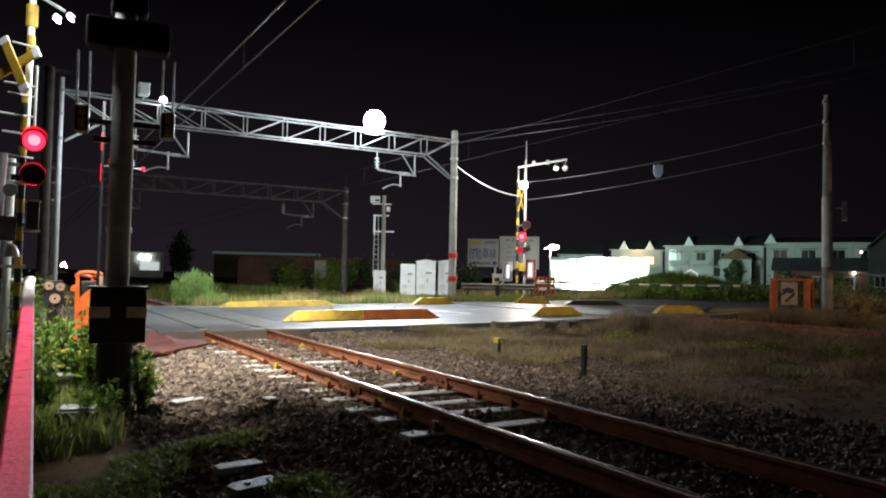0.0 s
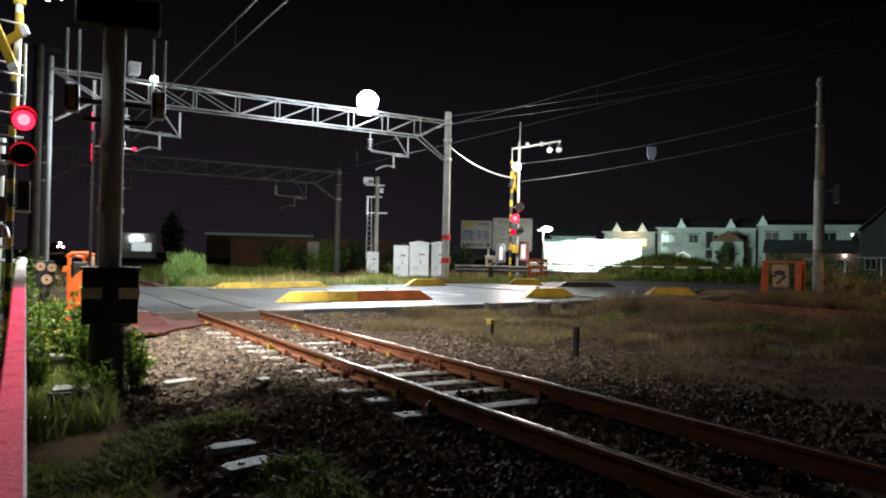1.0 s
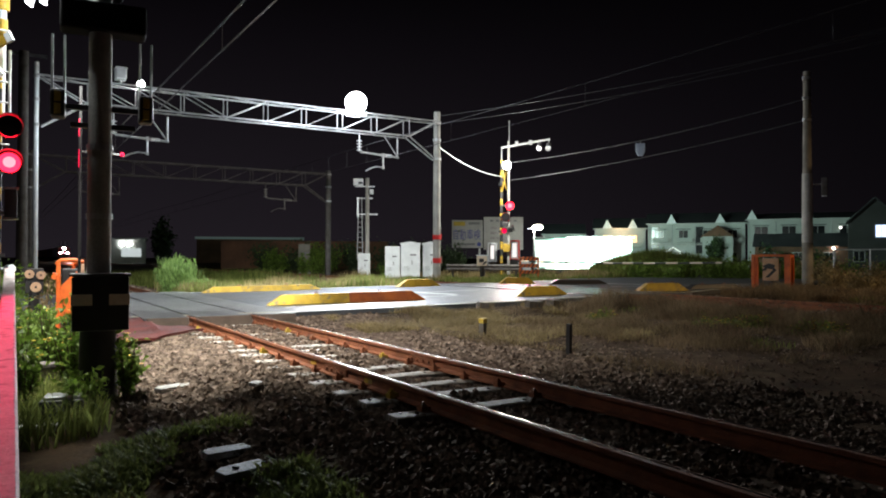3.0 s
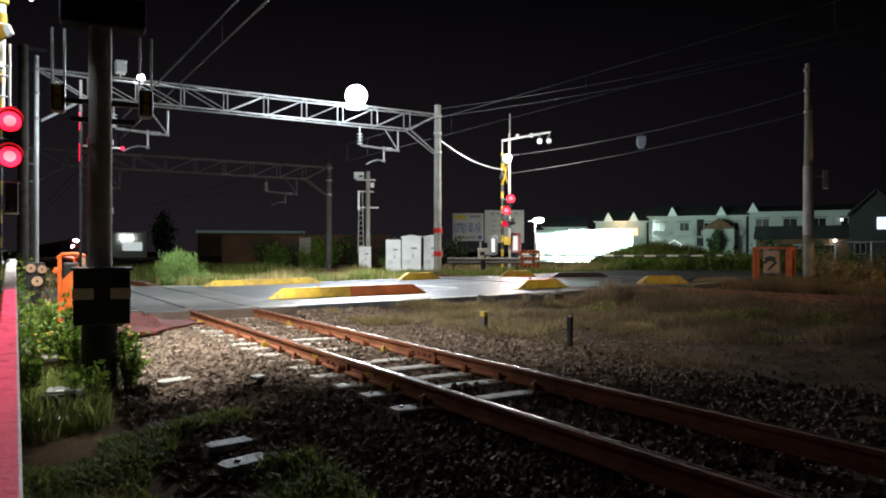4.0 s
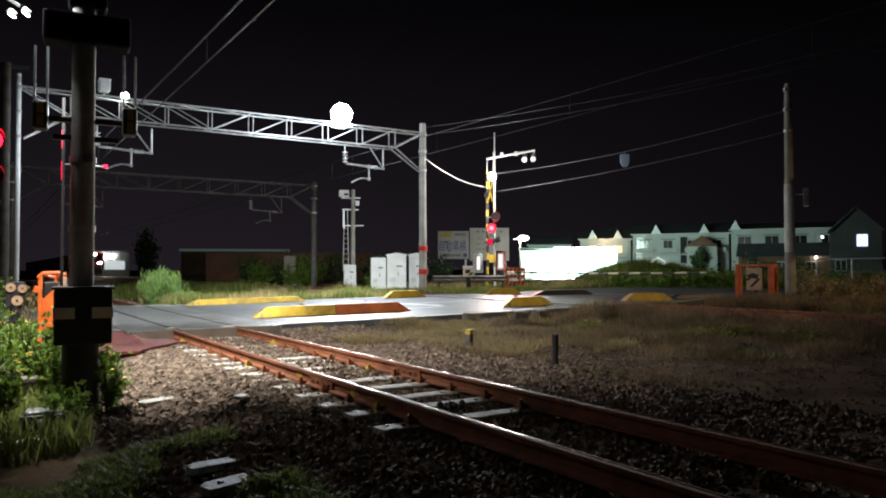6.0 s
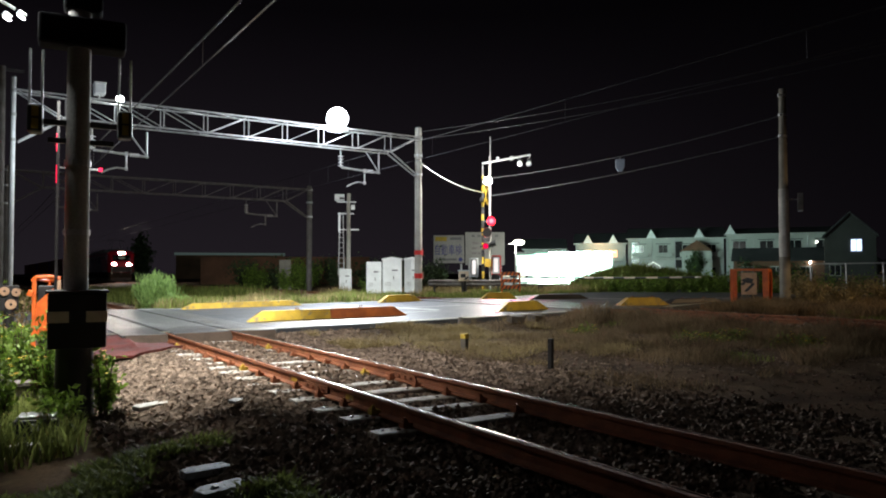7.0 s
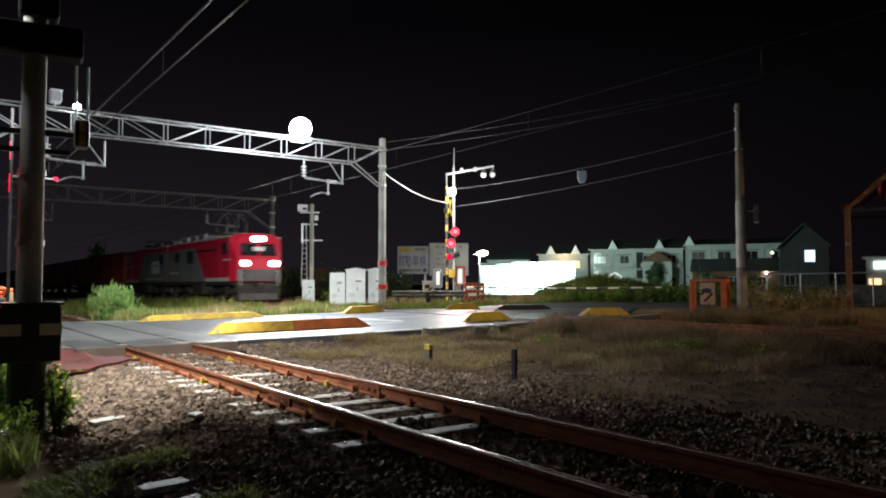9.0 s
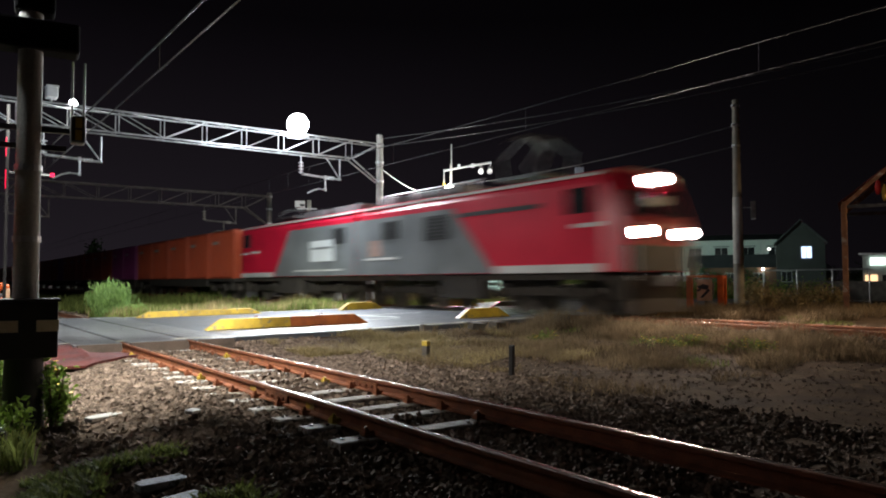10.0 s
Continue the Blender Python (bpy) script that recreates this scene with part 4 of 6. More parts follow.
    part("platform_arm", Geo().box(-0.12, 0, 3.8, 0.75, 0.06, 0.06), STEEL, ob)
    lad = part("ladder", Geo().rod((-0.46, 0, 0.9), (-0.4, 0, 3.85), 0.025, n=6).rod((-0.2, 0, 0.9), (-0.26, 0, 3.85), 0.025, n=6), STEEL, ob, "narrow steel ladder")
    for z in np.arange(1.0, 3.1, 0.24):
        part("rung", Geo().rod((-0.46, 0, z), (-0.2, 0, z), 0.016, n=6), STEEL, lad)
    for k in range(3):
        part("platform_panel", Geo().box(-0.46 + k * 0.03, 0, 3.35, 0.03, 0.05, 0.8), STEEL, ob)
    part("foot_box", Geo().box(-0.28, -0.1, 0.95, 0.3, 0.25, 0.5), STEEL, ob, bevel=0.02)


build_camera_mast()


def build_cabinet(x, y, w, h, d, label, cap=True, skin=WHITE):
    ob = thing("relay_cabinet", pose(x, y, 0.02, 0, 0, facing(x, y)), label, "cabinet", "relay cabinets")
    part("body", Geo().box(0, 0, h / 2 + 0.08, w, d, h), skin, ob, bevel=0.015)
    part("plinth", Geo().box(0, 0, 0.04, w + 0.08, d + 0.08, 0.12), CONCRETE, ob)
    if cap:
        part("roof_cap", Geo().prism([(-w / 2 - 0.04, 0), (w / 2 + 0.04, 0), (w / 2 + 0.04, 0.05), (0, 0.13), (-w / 2 - 0.04, 0.05)], (0, -d / 2 - 0.04, h + 0.081), (0, d / 2 + 0.04, h + 0.081), (1, 0, 0), (0, 0, 1)), WHITE, ob)
    door = part("door", Geo().box(0, -d / 2 - 0.012, h / 2 + 0.08, w - 0.08, 0.02, h - 0.14), skin, ob, bevel=0.008)
    part("handle", Geo().box(w * 0.08, -d / 2 - 0.035, h * 0.52, 0.03, 0.03, 0.16), DARK_STEEL, door, "black door handle")
    part("name_plate", Geo().box(w * 0.14, -d / 2 - 0.026, h * 0.74, w * 0.3, 0.008, 0.07), GREY_SIGN, door, "small grey plate")
    for k in range(4):
        part("louvre", Geo().box(-w * 0.2, -d / 2 - 0.026, h * 0.3 + k * 0.05, w * 0.3, 0.012, 0.02), STEEL, door)


build_cabinet(16.12, 31.0, 0.72, 1.55, 0.5, "flat topped white steel relay cabinet with a side box", cap=False)
build_cabinet(16.95, 30.7, 0.92, 1.65, 0.6, "white steel relay cabinet with a pitched cap")
build_cabinet(17.8, 30.25, 0.72, 1.65, 0.6, "white steel relay cabinet with a pitched cap behind the pole")
build_cabinet(17.4, 36.9, 0.68, 1.25, 0.5, "small grey white relay cabinet in the weeds", cap=False)
# skin darkened: the weak light is put into its colour
build_cabinet(17.3, 46.0, 0.76, 1.9, 0.6, "narrow cabinet dimmed to grey beside the track", cap=False, skin=DARK_POLE)


def build_pole_bands():
    for z, h in ((2.02, 0.2), (0.98, 0.22)):
        ob = part("warning_band", Geo().rod((16.6, GY, z - h / 2), (16.6, GY, z + h / 2), 0.186, n=18), REDPAINT)
        tagged(ob, "red reflective band round the concrete pole", "band", "pole bands")
    ob = thing("small_sign", pose(17.9, 29.6, 0.05, 0, 0, facing(18, 29.6)), "small red square sign on a thin white post", "sign", "small signs")
    part("post", Geo().rod((0, 0, 0), (0, 0, 2.1), 0.03, n=8), WHITE, ob)
    part("plate", Geo().box(0, -0.04, 2.05, 0.24, 0.02, 0.28), REDPAINT, ob, "red plate", bevel=0.004)
    part("reflector", Geo().box(0, -0.04, 0.95, 0.3, 0.02, 0.34), mat("faded_red", (0.45, 0.2, 0.16), None, 0.5), ob, bevel=0.004)


build_pole_bands()


def build_guardrail():
    ob = thing("guard_rail", pose(18.3, 29.0, 0.05, 0, 0, -34), "low grey steel guard rail behind the verge", "guard rail")
    for k in range(3):
        # dimmed steel colour keeps the guard rail faint
        part("post", Geo().rod((k * 1.5, 0, 0), (k * 1.5, 0, 0.75), 0.05, n=10), DIM_STEEL, ob)
    part("beam", Geo().prism([(0, -0.15), (0.04, -0.08), (0.0, 0.0), (0.04, 0.08), (0, 0.15), (-0.015, 0.15), (0.02, 0.08), (-0.02, 0.0), (0.02, -0.08), (-0.015, -0.15)], (-0.3, -0.06, 0.6), (3.3, -0.06, 0.6), (0, -1, 0), (0, 0, 1)), DIM_STEEL, ob)


build_guardrail()


def build_notice(x, y, w, h, z, frame_mat, label):
    ob = thing("notice_board", pose(x, y, 0.1, 0, 0, facing(x, y)), label, "notice board", "notice boards")
    part("panel", Geo().box(0, 0, z + h / 2, w, 0.08, h), BOARD, ob, bevel=0.01)
    part("lit_face", Geo().box(0, -0.045, z + h / 2, w * 0.6, 0.01, h * 0.8), glow(label.split()[0] + "_face", (1.0, 0.93, 0.9), 0.9), ob, "lit white face")
    for s in (-1, 1):
        part("frame_side", Geo().box(s * (w / 2 + 0.04), 0, z + h / 2, 0.09, 0.12, h + 0.1), frame_mat, ob)
        part("leg", Geo().rod((s * w * 0.4, 0, 0), (s * w * 0.4, 0, z), 0.04, n=8), DARK_STEEL, ob)
    for s in (-0.02, h + 0.02):
        part("frame_rail", Geo().box(0, 0, z + s, w, 0.12, 0.09), frame_mat, ob)


build_notice(24.75, 32.7, 0.42, 1.0, 0.95, REDPAINT, "red framed lit white notice board behind the crossing signal")
build_notice(23.15, 32.6, 0.34, 0.95, 0.85, WHITE, "white lit notice board behind the crossing signal")


def build_fence():
    a, b = Vector((29.93, 17.36, 0.05)), Vector((31.18, 13.55, 0.05))
    d = b - a
    ob = thing("mesh_fence", pose(*a, 0, 0, math.degrees(math.atan2(d.y, d.x))), "low galvanised mesh fence round the yard", "fence")
    n = d.length
    for k in range(4):
        part("post", Geo().rod((n * k / 3, 0, 0), (n * k / 3, 0, 1.43), 0.03, n=8), STEEL, ob)
    part("top_rail", Geo().rod((0, 0, 1.43), (n, 0, 1.45), 0.028, n=8), STEEL, ob)
    part("bottom_rail", Geo().rod((0, 0, 0.15), (n, 0, 0.15), 0.02, n=6), STEEL, ob)
    g = Geo()
    for k in range(33):
        u = n * (k + 0.5) / 33
        g.rod((u, 0, 0.15), (u, 0, 1.43), 0.004, n=4)
    for k in range(10):
        g.rod((0, 0, 0.25 + k * 0.12), (n, 0, 0.25 + k * 0.12), 0.004, n=4)
    tagged(part("wire_mesh", g, DARK_STEEL, ob), kind="stuff")


build_fence()


def build_shed():
    """Open rusty steel gable frame at the edge of the yard."""
    ob = thing("open_shed_frame", pose(23.58, 10.95, 0.02, 0, 0, facing(23.6, 10.95)), "rusty steel gable frame of an open shed", "shed")
    R = mat("rust_brown_steel", (0.34, 0.16, 0.08), (0.16, 0.07, 0.035), 0.75, 0.2, 3, 40, 0.4, spots=(0.42, 0.36, 0.30))
    for dy in (0, 3.2):
        for x in (0.0, 2.6):
            part("post", Geo().box(x, dy, 1.7, 0.16, 0.16, 3.42), R, ob, bevel=0.01)
        for s, x in ((1, 0.0), (-1, 2.6)):
            part("rafter", Geo().prism([(-0.07, -0.08), (0.07, -0.08), (0.07, 0.08), (-0.07, 0.08)], (x - s * 0.05, dy, 3.35), (1.3, dy, 4.55), (0, 1, 0), (0, 0, 1)), R, ob)
        part("tie_beam", Geo().box(1.3, dy, 3.35, 2.45, 0.1, 0.1), DARK_STEEL, ob)
    for x, z in ((0.0, 3.45), (1.3, 4.58), (2.6, 3.45)):
        part("purlin", Geo().box(x, 1.6, z, 0.1, 3.4, 0.1), R, ob)
    for s in (0, 1):
        x0, z0, x1, z1 = (-0.15, 3.5, 1.3, 4.68) if s == 0 else (1.3, 4.68, 2.75, 3.5)
        part("roof_sheet", Geo().add([(x0, 0.2, z0), (x1, 0.2, z1), (x1, 3.4, z1), (x0, 3.4, z0), (x0, 0.2, z0 - 0.03), (x1, 0.2, z1 - 0.03), (x1, 3.4, z1 - 0.03), (x0, 3.4, z0 - 0.03)], [(0, 1, 2, 3), (4, 7, 6, 5), (0, 4, 5, 1), (1, 5, 6, 2), (2, 6, 7, 3), (3, 7, 4, 0)]), RED_SHEET, ob, "dark rusty corrugated sheet")
    for x, y, z, r, skin, lab in ((0.95, 0.25, 3.95, 0.09, REDPAINT, "red"), (1.12, 0.3, 3.75, 0.08, OCHRE, "yellow"), (1.3, 0.22, 3.98, 0.1, REDPAINT, "red"), (1.42, 0.3, 3.72, 0.08, PAD, "pale")):
        bag = part("hanging_net_bag", Geo().turned(x, y, z, [(0.02, 0.28), (r * 0.8, 0.16), (r, 0.0), (r * 0.75, -0.16), (0.03, -0.24)], 12), skin, ob, lab + " net bag hung from the rafter", smooth=True)
        part("cord", Geo().rod((x, y, z + 0.27), (x, y, 4.5 - abs(x - 1.3) * 0.9), 0.008, n=5), DIM_CABLE, bag)
    part("pipe", Geo().rod((1.25, 0.1, 1.4), (1.2, 0.1, 2.9), 0.035, n=8), REFLECT, ob, "pale upright pipe")


build_shed()

# ---- the near side of the crossing ----


def build_near_pole():
    x, y = 0.86, 8.15
    ob = thing("signal_post", pose(x, y, -0.42, 0, 0, facing(x, y)), "dark weathered signal post with a black and yellow striped box", "signal post")
    Z = 0.42
    part("shaft", Geo().rod((0, 0, 0), (0, 0, 5.6), 0.118, 0.105, 18), POLE, ob, smooth=True)
    part("base_sleeve", Geo().rod((0, 0, 0), (0, 0, Z + 0.36), 0.19, 0.17, 18), BLACK, ob, smooth=True)
    box = part("equipment_box", Geo().box(0.02, -0.06, Z + 0.62, 0.52, 0.4, 0.54), BLACK, ob, "black steel box with worn yellow bands", bevel=0.015)
    for u in (-0.15, 0.19):
        part("yellow_band", Geo().box(u, -0.265, Z + 0.66, 0.19, 0.012, 0.11), REFLECT, box, "faded pale yellow band")
    part("lid", Geo().box(0.02, -0.06, Z + 0.905, 0.56, 0.44, 0.03), BLACK, box, bevel=0.01)
    for z in (Z + 1.5, Z + 2.2):
        part("pole_band", Geo().rod((0, 0, z - 0.03), (0, 0, z + 0.03), 0.125, n=16), STEEL, ob)
    part("cross_arm", Geo().box(0.03, 0, Z + 2.6, 0.9, 0.05, 0.05), DARK_STEEL, ob)
    part("cross_arm", Geo().box(0.03, 0, Z + 2.42, 0.6, 0.05, 0.05), DARK_STEEL, ob)
    for u in (-0.38, 0.43):
        lampb = part("lamp_case", Geo().box(u, -0.05, Z + 2.61, 0.14, 0.2, 0.28), BLACK, ob, "black lamp case with a yellow face", bevel=0.03)
        for k in range(2):
            part("yellow_face", Geo().box(u, -0.155, Z + 2.55 + 0.12 * k, 0.06, 0.012, 0.1), OCHRE, lampb)
        for d in (-0.055, 0.055):
            part("conduit", Geo().rod((u + d, 0, Z + 2.75), (u + d, 0, Z + 3.32), 0.011, n=8), STEEL, lampb)
    part("head_box", Geo().box(0.03, 0, Z + 3.52, 0.8, 0.3, 0.3), MATT_BLACK, ob, "black head box", bevel=0.03)
    part("head_box", Geo().box(0.03, 0, Z + 3.9, 0.36, 0.26, 0.3), MATT_BLACK, ob, bevel=0.03)


build_near_pole()


def build_near_signal():
    x, y = -0.03, 9.05
    ob = thing("crossing_signal", pose(x, y, -0.42, 0, 0, 0), "floodlit yellow and black crossing signal mast with a red lamp", "crossing signal", "crossing signals")
    Z = 0.42
    stripes(ob, "mast_band", 0, 0, 0, Z + 3.0, 0.036, 0.15)
    part("upper_mast", Geo().rod((0.02, 0.05, Z + 2.6), (0.05, 0.05, Z + 5.2), 0.036, 0.034, 14), WHITE, ob, "white upper mast", smooth=True)
    for z, r in ((3.52, 0.042), (3.86, 0.06), (4.5, 0.06)):
        part("yellow_collar", Geo().rod((0.035, 0.05, Z + z - 0.12), (0.035, 0.05, Z + z + 0.12), r, n=14), YELLOW, ob)
    part("side_mast", Geo().rod((-0.27, -0.1, 0), (-0.17, -0.1, Z + 2.3), 0.042, 0.038, 14), WHITE, ob, "pale steel side mast", smooth=True)
    part("side_mast", Geo().rod((-0.12, 0.12, 0), (-0.1, 0.12, Z + 2.28), 0.045, 0.042, 14), WHITE, ob, "pale steel side mast", smooth=True)
    for z in (1.1, 1.55, 2.0, 2.2):
        part("mast_clamp", Geo().box(-0.1, 0.0, Z + z, 0.34, 0.06, 0.035), STEEL, ob)
    part("bell_cup", Geo().turned(-0.07, -0.12, Z + 1.22, [(0.02, 0.12), (0.05, 0.1), (0.075, 0.03), (0.08, -0.02)], 14), STEEL, ob, smooth=True)
    signal_lamp(ob, 0.1, -0.25, Z + 2.44, 0.105, True)
    signal_lamp(ob, 0.1, -0.25, Z + 2.07, 0.105, True)
    # second added disc, hiding whichever near lamp is out
    shutter = part("flash_cover", Geo().rod((0, 0, 0), (0, 0.01, 0), 0.112, n=20), MATT_BLACK, ob, "black disc added to hide the lamp that is out")
    FLASHERS.append((shutter, (0.1, -0.33, Z + 2.07), (0.1, -0.33, Z + 2.44)))
    part("lamp_bar", Geo().box(0.02, -0.12, Z + 2.42, 0.24, 0.05, 0.06), BLACK, ob)
    part("lamp_bar", Geo().box(0.02, -0.12, Z + 2.05, 0.24, 0.05, 0.06), BLACK, ob)
    for s in (-1, 1):
        board = part("crossbuck_board", Geo().box(-0.11, -0.08 - 0.035 * s, Z + 3.26, 0.62, 0.03, 0.1, m=pose(0, 0, 0, 0, s * 45 + 18, -40)), YELLOW, ob, "crossed yellow warning board", bevel=0.006)
        for e in (-0.29, 0.29):
            tip = pose(0, 0, 0, 0, s * 45 + 18, -40) @ Vector((e, 0, 0))
            part("white_tip", Geo().box(-0.11 + tip.x, -0.08 - 0.035 * s + tip.y, Z + 3.26 + tip.z, 0.07, 0.036, 0.104, m=pose(0, 0, 0, 0, s * 45 + 18, -40)), WHITE, board, "white painted tip")
    for z, u in ((2.3, 0.16), (2.55, 0.2), (2.75, 0.34), (2.97, 0.16), (3.08, 0.2), (3.52, 0.14)):
        part("bracket", Geo().rod((-u, -0.03, Z + z), (0.1, -0.03, Z + z - 0.02), 0.011, n=8), STEEL, ob)
    part("conduit", Geo().rod((0.1, -0.03, Z + 2.6), (0.1, -0.03, Z + 3.3), 0.014, n=8), STEEL, ob)
    part("relay_box", Geo().box(0.12, -0.08, Z + 1.65, 0.12, 0.16, 0.3), BLACK, ob, "black relay box with steel rims", bevel=0.01)
    for z in (1.49, 1.81):
        part("box_rim", Geo().box(0.12, -0.08, Z + z, 0.15, 0.19, 0.02), STEEL, ob)
    part("speaker", Geo().rod((-0.1, -0.1, Z + 1.95), (-0.1, -0.24, Z + 1.9), 0.04, 0.07, 14), STEEL, ob, smooth=True)
    part("junction_box", Geo().box(-0.12, -0.1, Z + 1.5, 0.18, 0.14, 0.26), DARK_STEEL, ob, bevel=0.01)
    part("lamp_arm", Geo().path([(0.05, 0, Z + 4.1), (0.2, -0.1, Z + 4.0), (0.34, -0.2, Z + 3.9)], 0.018, 8), STEEL, ob)
    for dx, dz in ((0.27, 3.8), (0.4, 3.84), (0.33, 4.5)):
        head = part("floodlamp", Geo().box(dx, -0.25, Z + dz, 0.075, 0.1, 0.06, m=pose(0, 0, 0, 20, 35, 0)), STEEL, ob, "small white floodlamp", bevel=0.01)
        part("lamp_glass", Geo().box(dx, -0.25, Z + dz - 0.036, 0.065, 0.085, 0.014, m=pose(0, 0, 0, 20, 35, 0)), WHITE_GLOW, head, "glowing white lamp glass")


build_near_signal()


def build_red_lit_post():
    ob = thing("thin_post", pose(0.97, 11.6, -0.35), "thin dark steel post with glowing red reflections", "post")
    part("tube", Geo().rod((0, 0, 0), (0, 0, 3.9), 0.022, n=10), MATT_BLACK, ob, smooth=True)
    # glowing strips and block stand in for reflected red signal light
    for z in (2.85, 3.3):
        part("red_reflection", Geo().box(-0.02, -0.03, z, 0.011, 0.011, 0.26), RED_DIM, ob, "strip glowing as a red reflection")
    part("red_glint", Geo().box(0.55, -0.04, 2.95, 0.05, 0.05, 0.05), RED_DIM, ob)
    part("bracket", Geo().rod((0, 0, 2.95), (0.55, 0, 2.95), 0.014, n=6), DARK_STEEL, ob)


build_red_lit_post()


def build_handrail():
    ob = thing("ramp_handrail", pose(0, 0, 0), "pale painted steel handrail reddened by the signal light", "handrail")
    a, b = Vector((0.085, 9.0, 0.955)), Vector((-0.005, 1.6, 0.43))
    prof = [(-0.046, -0.02), (0.046, -0.02), (0.046, 0.012), (0.038, 0.02), (-0.038, 0.02), (-0.046, 0.012)]
    # pink in the paint colour adds to the signal's red light
    part("top_plank", Geo().prism(prof, a, b, (1, 0, 0), (0, 0, 1)), mat("pale_red_lit_paint", (0.62, 0.55, 0.55), (0.42, 0.36, 0.36), 0.6, 0, 5, 60, 0.25, spots=(0.3, 0.25, 0.25)), ob, bevel=0.004)
    for y in (2.4, 4.6, 6.8, 8.9):
        u = (9.0 - y) / 7.4
        p = a.lerp(b, u)
        part("post", Geo().rod((p.x, p.y, -0.47), (p.x, p.y, p.z - 0.02), 0.025, n=8), STEEL, ob)
    part("end_cap", Geo().turned(0.085, 9.02, 0.955, [(0.03, -0.05), (0.06, -0.02), (0.06, 0.02), (0.03, 0.045)], 12), WHITE, ob, smooth=True)
    f = thing("pipe_fence", pose(0, 0, 0), "low grey pipe fence beside the signal mast", "fence")
    for z in (0.95, 0.66, 0.4):
        part("rail", Geo().rod((0.04, 9.15, z), (-3.0, 9.4, z), 0.02, n=8), STEEL, f)
    for x in (-0.5, -1.6, -2.8):
        part("post", Geo().rod((x, 9.2 - x * 0.08, -0.47), (x, 9.2 - x * 0.08, 0.97), 0.025, n=8), STEEL, f)


build_handrail()


def build_trough(x, y, ang, length, label):
    ob = thing("cable_trough", pose(x, y, -0.43, 0, 0, ang), label, "cable trough", "cable troughs")
    part("trough", Geo().box(0, 0, 0.1, length, 0.3, 0.2), LUMP, ob, bevel=0.01)
    n = max(1, round(length / 0.5))
    for k in range(n):
        part("lid", Geo().box(-length / 2 + (k + 0.5) * length / n, 0, 0.225, length / n - 0.015, 0.34, 0.045), LUMP, ob, bevel=0.008)


build_trough(0.45, 10.6, 8, 1.5, "pale concrete cable trough among the weeds")
build_trough(0.3, 9.9, -4, 1.0, "pale concrete cable trough among the weeds")


def build_point_box():
    ob = thing("track_equipment_box", pose(0.5, 7.45, -0.44, 0, 0, -12), "dark steel trackside box with pale worn lid", "equipment box")
    part("body", Geo().box(0, 0, 0.12, 0.36, 0.3, 0.24), BLACK, ob, bevel=0.02)
    part("lid", Geo().box(0, 0, 0.255, 0.3, 0.25, 0.03), STEEL, ob, bevel=0.01)
    part("latch", Geo().box(0, -0.175, 0.18, 0.06, 0.02, 0.06), STEEL, ob)
    part("footing", Geo().box(0.0, -0.28, 0.03, 0.62, 0.14, 0.07), CONCRETE, ob, "worn pale footing slab", bevel=0.01)


build_point_box()


def build_slab(x, y, z, l, w, h, ang, tilt, label, hole=False, material=None):
    ob = thing("concrete_piece", pose(x, y, z, tilt, tilt * 0.6, ang), label, "concrete piece", "concrete pieces")
    g = Geo()
    pts = [(-l / 2, -w / 2), (l * 0.42, -w / 2 * 0.9), (l / 2, -w * 0.1), (l * 0.45, w / 2), (-l * 0.3, w / 2 * 0.95), (-l / 2, w * 0.2)]
    g.prism(pts, (0, 0, 0), (0, 0, h), (1, 0, 0), (0, 1, 0))
    part("slab", g, material or CONCRETE, ob, bevel=0.006)
    if hole:
        part("bolt", Geo().rod((-l * 0.15, 0, h), (-l * 0.15, 0, h + 0.012), 0.022, n=8), BLACK, ob)


build_slab(1.37, 5.15, -0.31, 0.36, 0.13, 0.05, 14, 4, "broken white concrete piece lying in dark grass", material=CHIPPED)
build_slab(1.34, 4.65, -0.31, 0.4, 0.15, 0.05, 24, 5, "broken white concrete piece with a bolt hole", hole=True, material=CHIPPED)
build_slab(2.13, 6.98, -0.16, 0.34, 0.09, 0.03, 58, 10, "thin white plate lying on the ballast")
build_slab(1.55, 7.85, -0.28, 0.5, 0.14, 0.04, 35, 4, "flat grey stone slab half buried in ballast")
build_slab(1.3, 10.6, -0.27, 0.5, 0.18, 0.05, 10, 3, "flat pale stone slab beside the ballast")
for k, (x, y, l) in enumerate(((10.1, 12.65, 0.42), (10.6, 12.55, 0.5), (13.2, 11.8, 0.5), (8.9, 12.9, 0.35), (12.4, 12.3, 0.35))):
    build_slab(x, y, ground_top(x, y) + 0.03, l, 0.26, 0.15, 20 * k, 6, "dark broken concrete lump by the road edge", material=LUMP)


def build_marker(x, y, h, r, top, label):
    z = ground_top(x, y) - 0.05
    ob = thing("marker_post", pose(x, y, z, 2, -2, 20), label, "marker post", "marker posts")
    part("post", Geo().box(0, 0, h / 2, r * 2, r * 2, h), BLACK if not top else LUMP, ob, bevel=0.008)
    if top:
        part("cap", Geo().box(0, 0, h + 0.035, r * 2.1, r * 2.1, 0.08), OCHRE, ob, "yellow painted top", bevel=0.01)


build_marker(6.44, 7.32, 0.48, 0.032, False, "short dark marker post in dry weeds")
build_marker(6.87, 9.95, 0.26, 0.05, True, "short concrete marker post with a yellow top")

# ---- buildings beyond the crossing ----


def wall_frame(p0, p1):
    """Pose at p0 with x along the front and y away from the crossing."""
    d = Vector((p1[0] - p0[0], p1[1] - p0[1], 0))
    return pose(p0[0], p0[1], 0, 0, 0, math.degrees(math.atan2(d.y, d.x))), d.length


